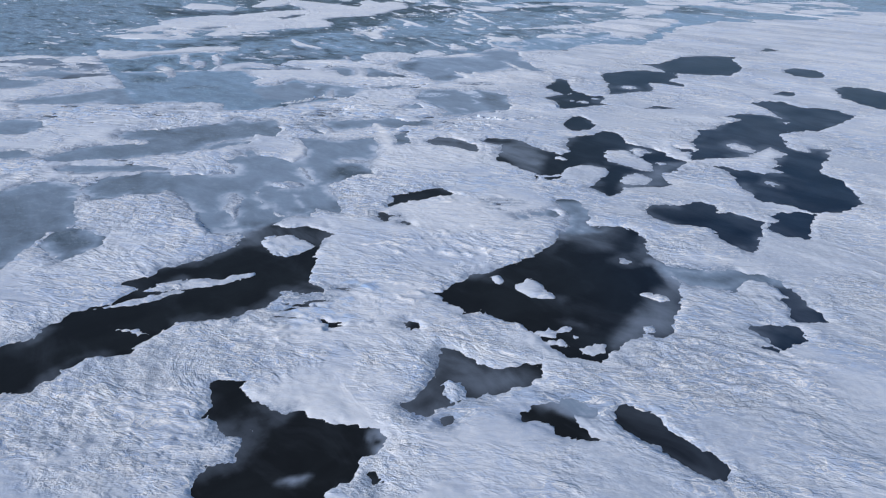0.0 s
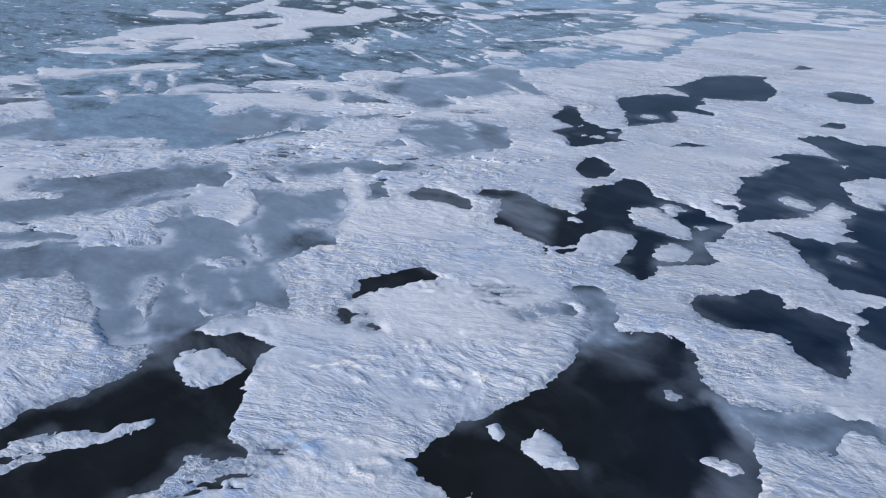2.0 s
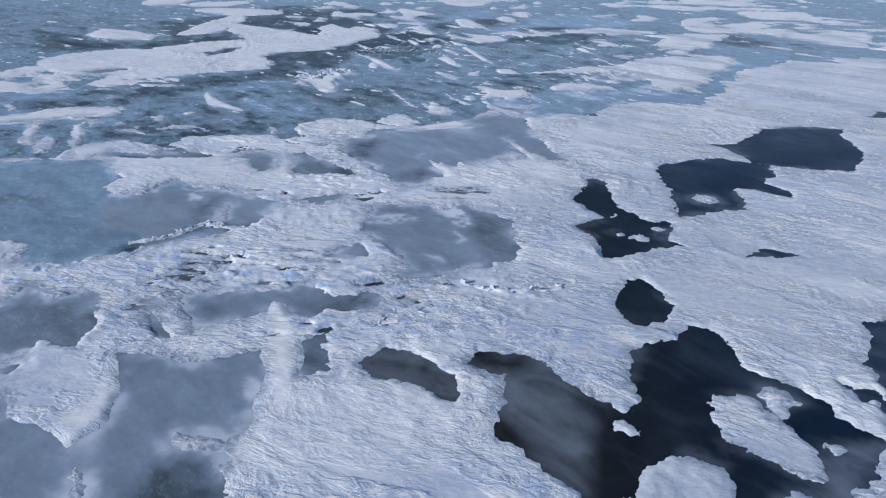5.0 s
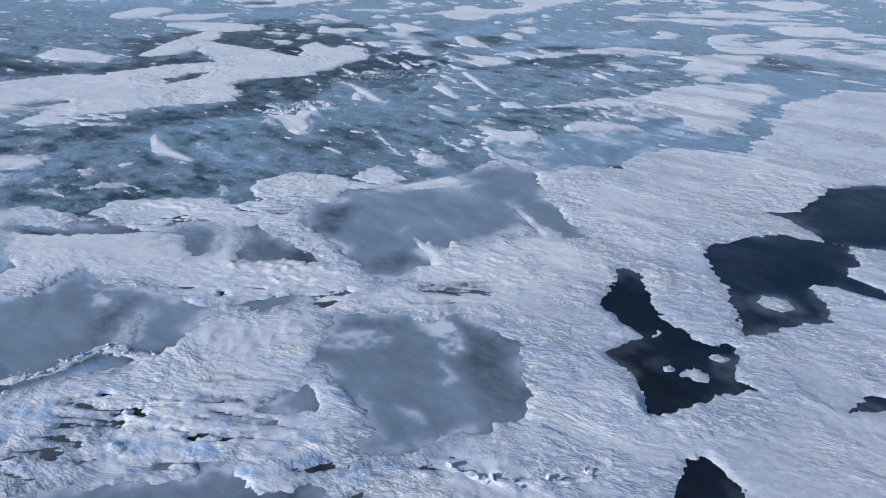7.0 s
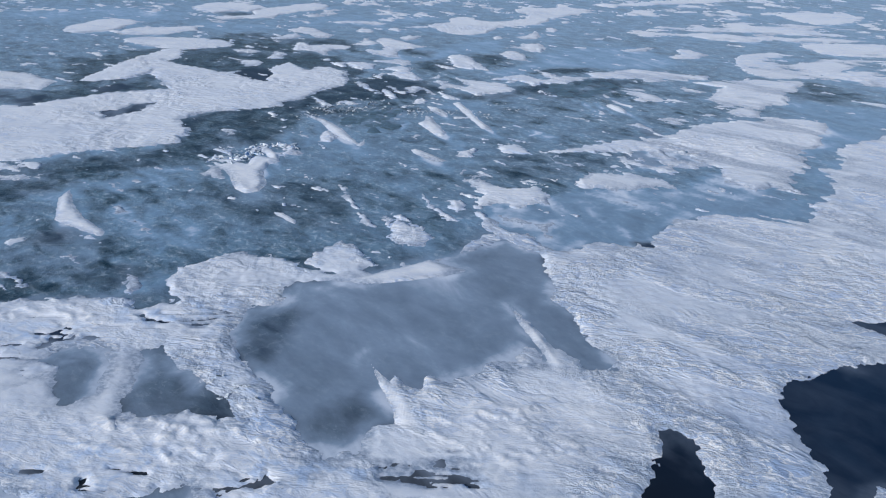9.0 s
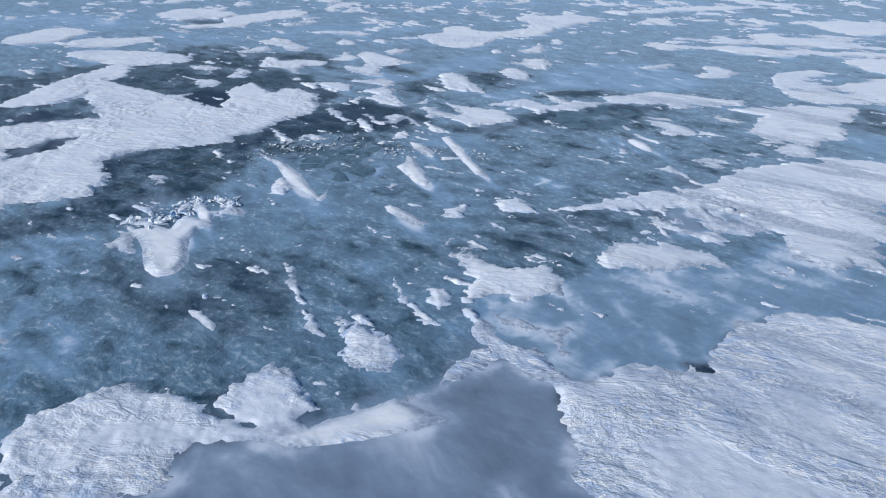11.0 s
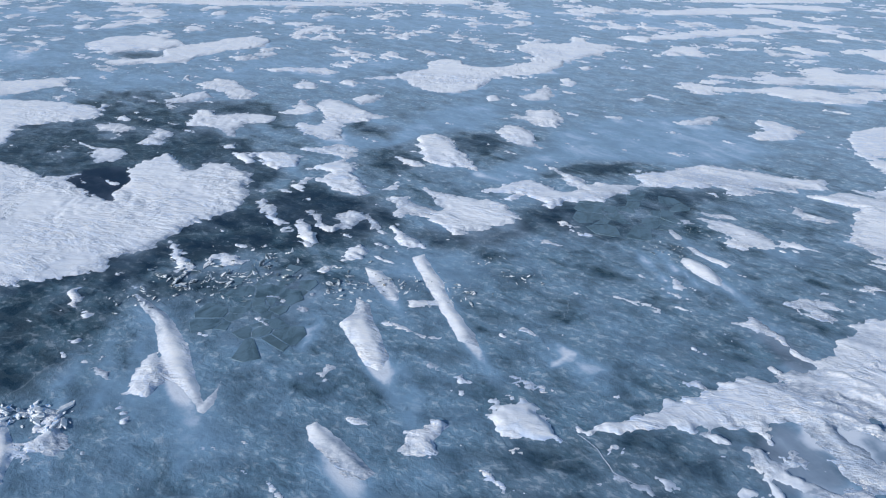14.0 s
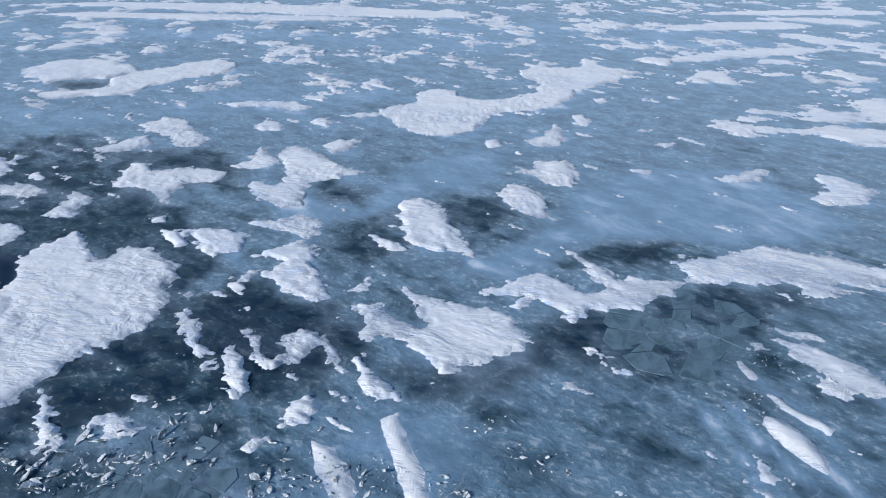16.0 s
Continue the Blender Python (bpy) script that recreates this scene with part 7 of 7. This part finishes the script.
def ridge(label, blocks, count, width, size, *line):
    """A pressure ridge: blocks of ice heaped along a line of (x, y)."""
    x0, y0 = line[0]
    top = tagged(new("pressure_ridge"), label, "ice ridge", "pressure ridges")
    top.location = (x0, y0, 0)
    spans = [math.dist(a, b) for a, b in zip(line, line[1:])]
    if blocks is DARK:
        width *= 1.7
    else:
        bank(top, line, spans, 1.5 * width, 0.36 * size, 0.1)
    for k in range(count):
        d = rng.uniform(0, sum(spans))
        for (a, b), s in zip(zip(line, line[1:]), spans):
            if d <= s:
                break
            d -= s
        off = rng.gauss(0, width)
        f = d / s
        x = a[0] + (b[0] - a[0]) * f + off * (b[1] - a[1]) / s
        y = a[1] + (b[1] - a[1]) * f - off * (b[0] - a[0]) / s
        g = size * (1.0 if blocks is BLUE else 0.75) * rng.choice((0.3, 0.35, 0.4, 0.5, 0.6, 0.8, 1.1, 1.5))
        ob = new("ice_block", blocks[rng.randrange(len(blocks))])
        ob.parent = top
        tip = rng.gauss(0, 30 if blocks is BLUE else 12)
        lift = (0.02 if blocks is BLUE else -0.04) * g + 0.25 * g * abs(math.sin(radians(tip))) + max(0, 0.2 * size * (1 - abs(off) / width / 1.5)) * rng.random()
        ob.location = (x - x0, y - y0, ground_at(x, y) + lift)
        ob.rotation_euler = (radians(tip), radians(rng.gauss(0, 18)), rng.uniform(0, 6.28))
        long = 1.0 if blocks is BLUE else 1.2
        ob.scale = (long * g * rng.uniform(0.8, 1.6), g / long * rng.uniform(0.5, 1.0), (1.0 if blocks is BLUE else 0.55) * g * rng.uniform(0.4, 1.0))
    return top


def clip_cell(poly, p, q):
    """The part of poly that lies nearer to p than to q."""
    mx, my, nx, ny = (p[0] + q[0]) / 2, (p[1] + q[1]) / 2, q[0] - p[0], q[1] - p[1]
    out = []
    for a, b in zip(poly, poly[1:] + poly[:1]):
        da, db = (a[0] - mx) * nx + (a[1] - my) * ny, (b[0] - mx) * nx + (b[1] - my) * ny
        if da <= 0:
            out.append(a)
        if da * db < 0:
            s = da / (da - db)
            out.append((a[0] + (b[0] - a[0]) * s, a[1] + (b[1] - a[1]) * s))
    return out


def plates(label, cx, cy, a, b, cellsize, turn=0.0):
    """A patch of ice broken into flat plates, an oval of half axes a and b."""
    top = tagged(new("broken_ice"), label, "broken ice", "broken ice fields")
    top.location = (cx, cy, 0)
    verts, frost, rubble = [(0, 0, 0.02)], [0.36], [0.8]
    for ring in range(1, 7):
        for k in range(28):
            t = 2 * math.pi * k / 28
            q = ring / 6 * (1.12 + 0.12 * math.sin(3 * t + cx) + 0.07 * math.sin(7 * t))
            x, y = a * q * math.cos(t), b * q * math.sin(t)
            w = (1 - ring / 6) ** 0.7
            verts.append((x, y, 0.006 + 0.014 * w))
            frost.append(0.36 * w + field_at(FROST, cx + x, cy + y) * (1 - w))
            rubble.append(0.8 * w + field_at(RUBBLE, cx + x, cy + y) * (1 - w))
    faces = [(0, 1 + k, 1 + (k + 1) % 28) for k in range(28)]
    faces += [(1 + r * 28 + k, 29 + r * 28 + k, 29 + r * 28 + (k + 1) % 28, 1 + r * 28 + (k + 1) % 28) for r in range(5) for k in range(28)]
    quick_mesh("frost_bed", verts, faces, ICE, top, frost=frost, rubble=rubble)
    seeds = []
    for _ in range(260):
        x, y = rng.uniform(-a, a), rng.uniform(-b, b)
        if (x / a) ** 2 + (y / b) ** 2 < 1 and all(math.dist((x, y * 1.3), (p, q * 1.3)) > cellsize * rng.uniform(0.3, 1.3) for p, q in seeds):
            seeds.append((x, y))
    for p in seeds:
        poly = [(p[0] + cellsize * 1.5 * math.cos(t), p[1] + cellsize * 1.5 * math.sin(t)) for t in np.linspace(0, 6.283, 9)[:-1]]
        for q in seeds:
            if q != p and math.dist(p, q) < cellsize * 3:
                poly = clip_cell(poly, p, q)
        if len(poly) < 3 or rng.random() < 0.42:
            continue
        shrink = rng.uniform(0.93, 0.985)
        mx, my = sum(v[0] for v in poly) / len(poly), sum(v[1] for v in poly) / len(poly)
        bm = bmesh.new()
        ring = [((x - mx) * shrink, (y - my) * shrink) for x, y in poly]
        low = [bm.verts.new((x, y, -0.06)) for x, y in ring]
        high = [bm.verts.new((x * 0.97, y * 0.97, 0.015)) for x, y in ring]
        bm.faces.new(low[::-1])
        bm.faces.new(high)
        for i in range(len(ring)):
            j = (i + 1) % len(ring)
            bm.faces.new((low[i], low[j], high[j], high[i]))
        bmesh.ops.remove_doubles(bm, verts=bm.verts[:], dist=0.01)
        me = bpy.data.meshes.new("ice_plate")
        bm.to_mesh(me)
        bm.free()
        me.materials.append(PLATE)
        ob = new("ice_plate", me)
        ob.parent = top
        ob.location = (mx, my, rng.uniform(0.0, 0.02))
        ob.rotation_euler = (radians(rng.gauss(0, 0.8)), radians(rng.gauss(0, 0.8)), 0)
    return top


def seam(wide, *line):
    """A thin refrozen crack along a line of (x, y)."""
    x0, y0 = line[0]
    pts = []
    for a, b in zip(line, line[1:]):
        k = max(2, int(math.dist(a, b) / 0.5))
        pts += [(a[0] + (b[0] - a[0]) * i / k + rng.gauss(0, 0.05), a[1] + (b[1] - a[1]) * i / k + rng.gauss(0, 0.05)) for i in range(k)]
    pts.append(line[-1])
    verts = []
    for i, (x, y) in enumerate(pts):
        p, q = pts[max(0, i - 1)], pts[min(len(pts) - 1, i + 1)]
        d = math.dist(p, q)
        w = wide * rng.uniform(0.5, 1.0) * (0.3 + 0.7 * math.sin(math.pi * (i + 0.5) / len(pts)))
        nx, ny = (q[1] - p[1]) / d * w, -(q[0] - p[0]) / d * w
        verts += [(x - x0 - nx, y - y0 - ny, 0.006), (x - x0, y - y0, 0.03), (x - x0 + nx, y - y0 + ny, 0.006)]
    faces = [(i * 3 + m, i * 3 + m + 1, i * 3 + m + 4, i * 3 + m + 3) for i in range(len(pts) - 1) for m in range(2)]
    ob = quick_mesh("frozen_crack", verts, faces, SNOW, None, thin=[0.6] * len(verts))
    ob.location = (x0, y0, 0)
    return tagged(ob, "thin pale refrozen crack in dark lake ice", "ice crack", "refrozen cracks")


ridge("jagged ridge of white and blue ice blocks in drifted snow", BLUE, 170, 0.7, 0.62, (-22.5, 174.1), (-19.1, 173.9), (-17.9, 176.2), (-17.5, 179.1), (-16.5, 180.0))
ridge("snow-capped heap of broken ice blocks", BLUE, 40, 0.5, 0.7, (-16.0, 179.7), (-14.1, 179.8), (-12.6, 178.3))
ridge("low line of splintered ice around the drifts", DARK, 110, 0.7, 0.5, (-15.7, 191.6), (-13.9, 194.0), (-9.9, 195.9), (-7.2, 196.8), (-4.3, 197.3))
ridge("splintered blocks of clear and blue ice", DARK, 60, 0.6, 0.5, (1.3, 194.8), (4.0, 196.4), (6.9, 197.2), (9.6, 195.8))
ridge("scattered shards of greenish ice along a crack", DARK, 50, 0.6, 0.45, (10.0, 195.8), (12.5, 194.4), (14.9, 193.5))
ridge("low rubble of dark ice shards dusted with snow", DARK, 130, 1.3, 0.8, (-12.0, 195.6), (-10.2, 197.8), (-7.5, 198.3), (-4.6, 197.9), (-1.7, 198.0))
ridge("loose shards of pale ice beside the snow tongues", DARK, 70, 0.8, 0.6, (0.5, 195.8), (3.0, 195.9), (7.4, 196.8), (10.6, 196.0))
ridge("line of ice shards and grit on the old ice", DARK, 50, 0.6, 0.45, (14.4, 201.3), (15.2, 198.4), (16.8, 197.0), (18.9, 196.2))
ridge("low heap of ice shards at the drift's head", DARK, 45, 0.5, 0.4, (28.4, 202.7), (29.9, 201.9), (32.5, 203.9))
ridge("heap of ice shards between snow streaks", DARK, 40, 0.6, 0.4, (34.0, 208.7), (35.1, 207.4), (36.4, 205.8), (37.5, 204.1))
ridge("small blocks of ice along the frosted shore", BLUE, 45, 0.5, 0.4, (-26.0, 109.8), (-22.7, 111.0), (-20.2, 114.2), (-15.6, 112.7))
ridge("small blocks of ice beside a dark crack", DARK, 30, 0.4, 0.4, (-9.6, 132.3), (-7.6, 130.5), (-6.4, 128.8))
ridge("blocks of blue ice in an opened crack", BLUE, 26, 0.3, 0.45, (5.1, 102.8), (8.0, 101.5), (10.9, 101.6), (13.9, 102.2))
ridge("blocks of blue ice in trampled-looking snow", BLUE, 40, 0.8, 0.4, (-2.9, 97.6), (-0.8, 96.8), (1.7, 98.6))
plates("flat dark plates of cracked clear ice, frosted joints", -4.1, 190.6, 3.2, 3.7, 1.3)
plates("dark broken ice plates frozen in beside the snow", 29.9, 211.1, 4.7, 4.6, 1.6)
plates("flat dark ice plates among low rubble", -4.7, 196.2, 3.2, 1.7, 1.2)
seam(0.05, (18.6, 178.7), (19.5, 177.3), (20.1, 175.5), (21.5, 174.5))
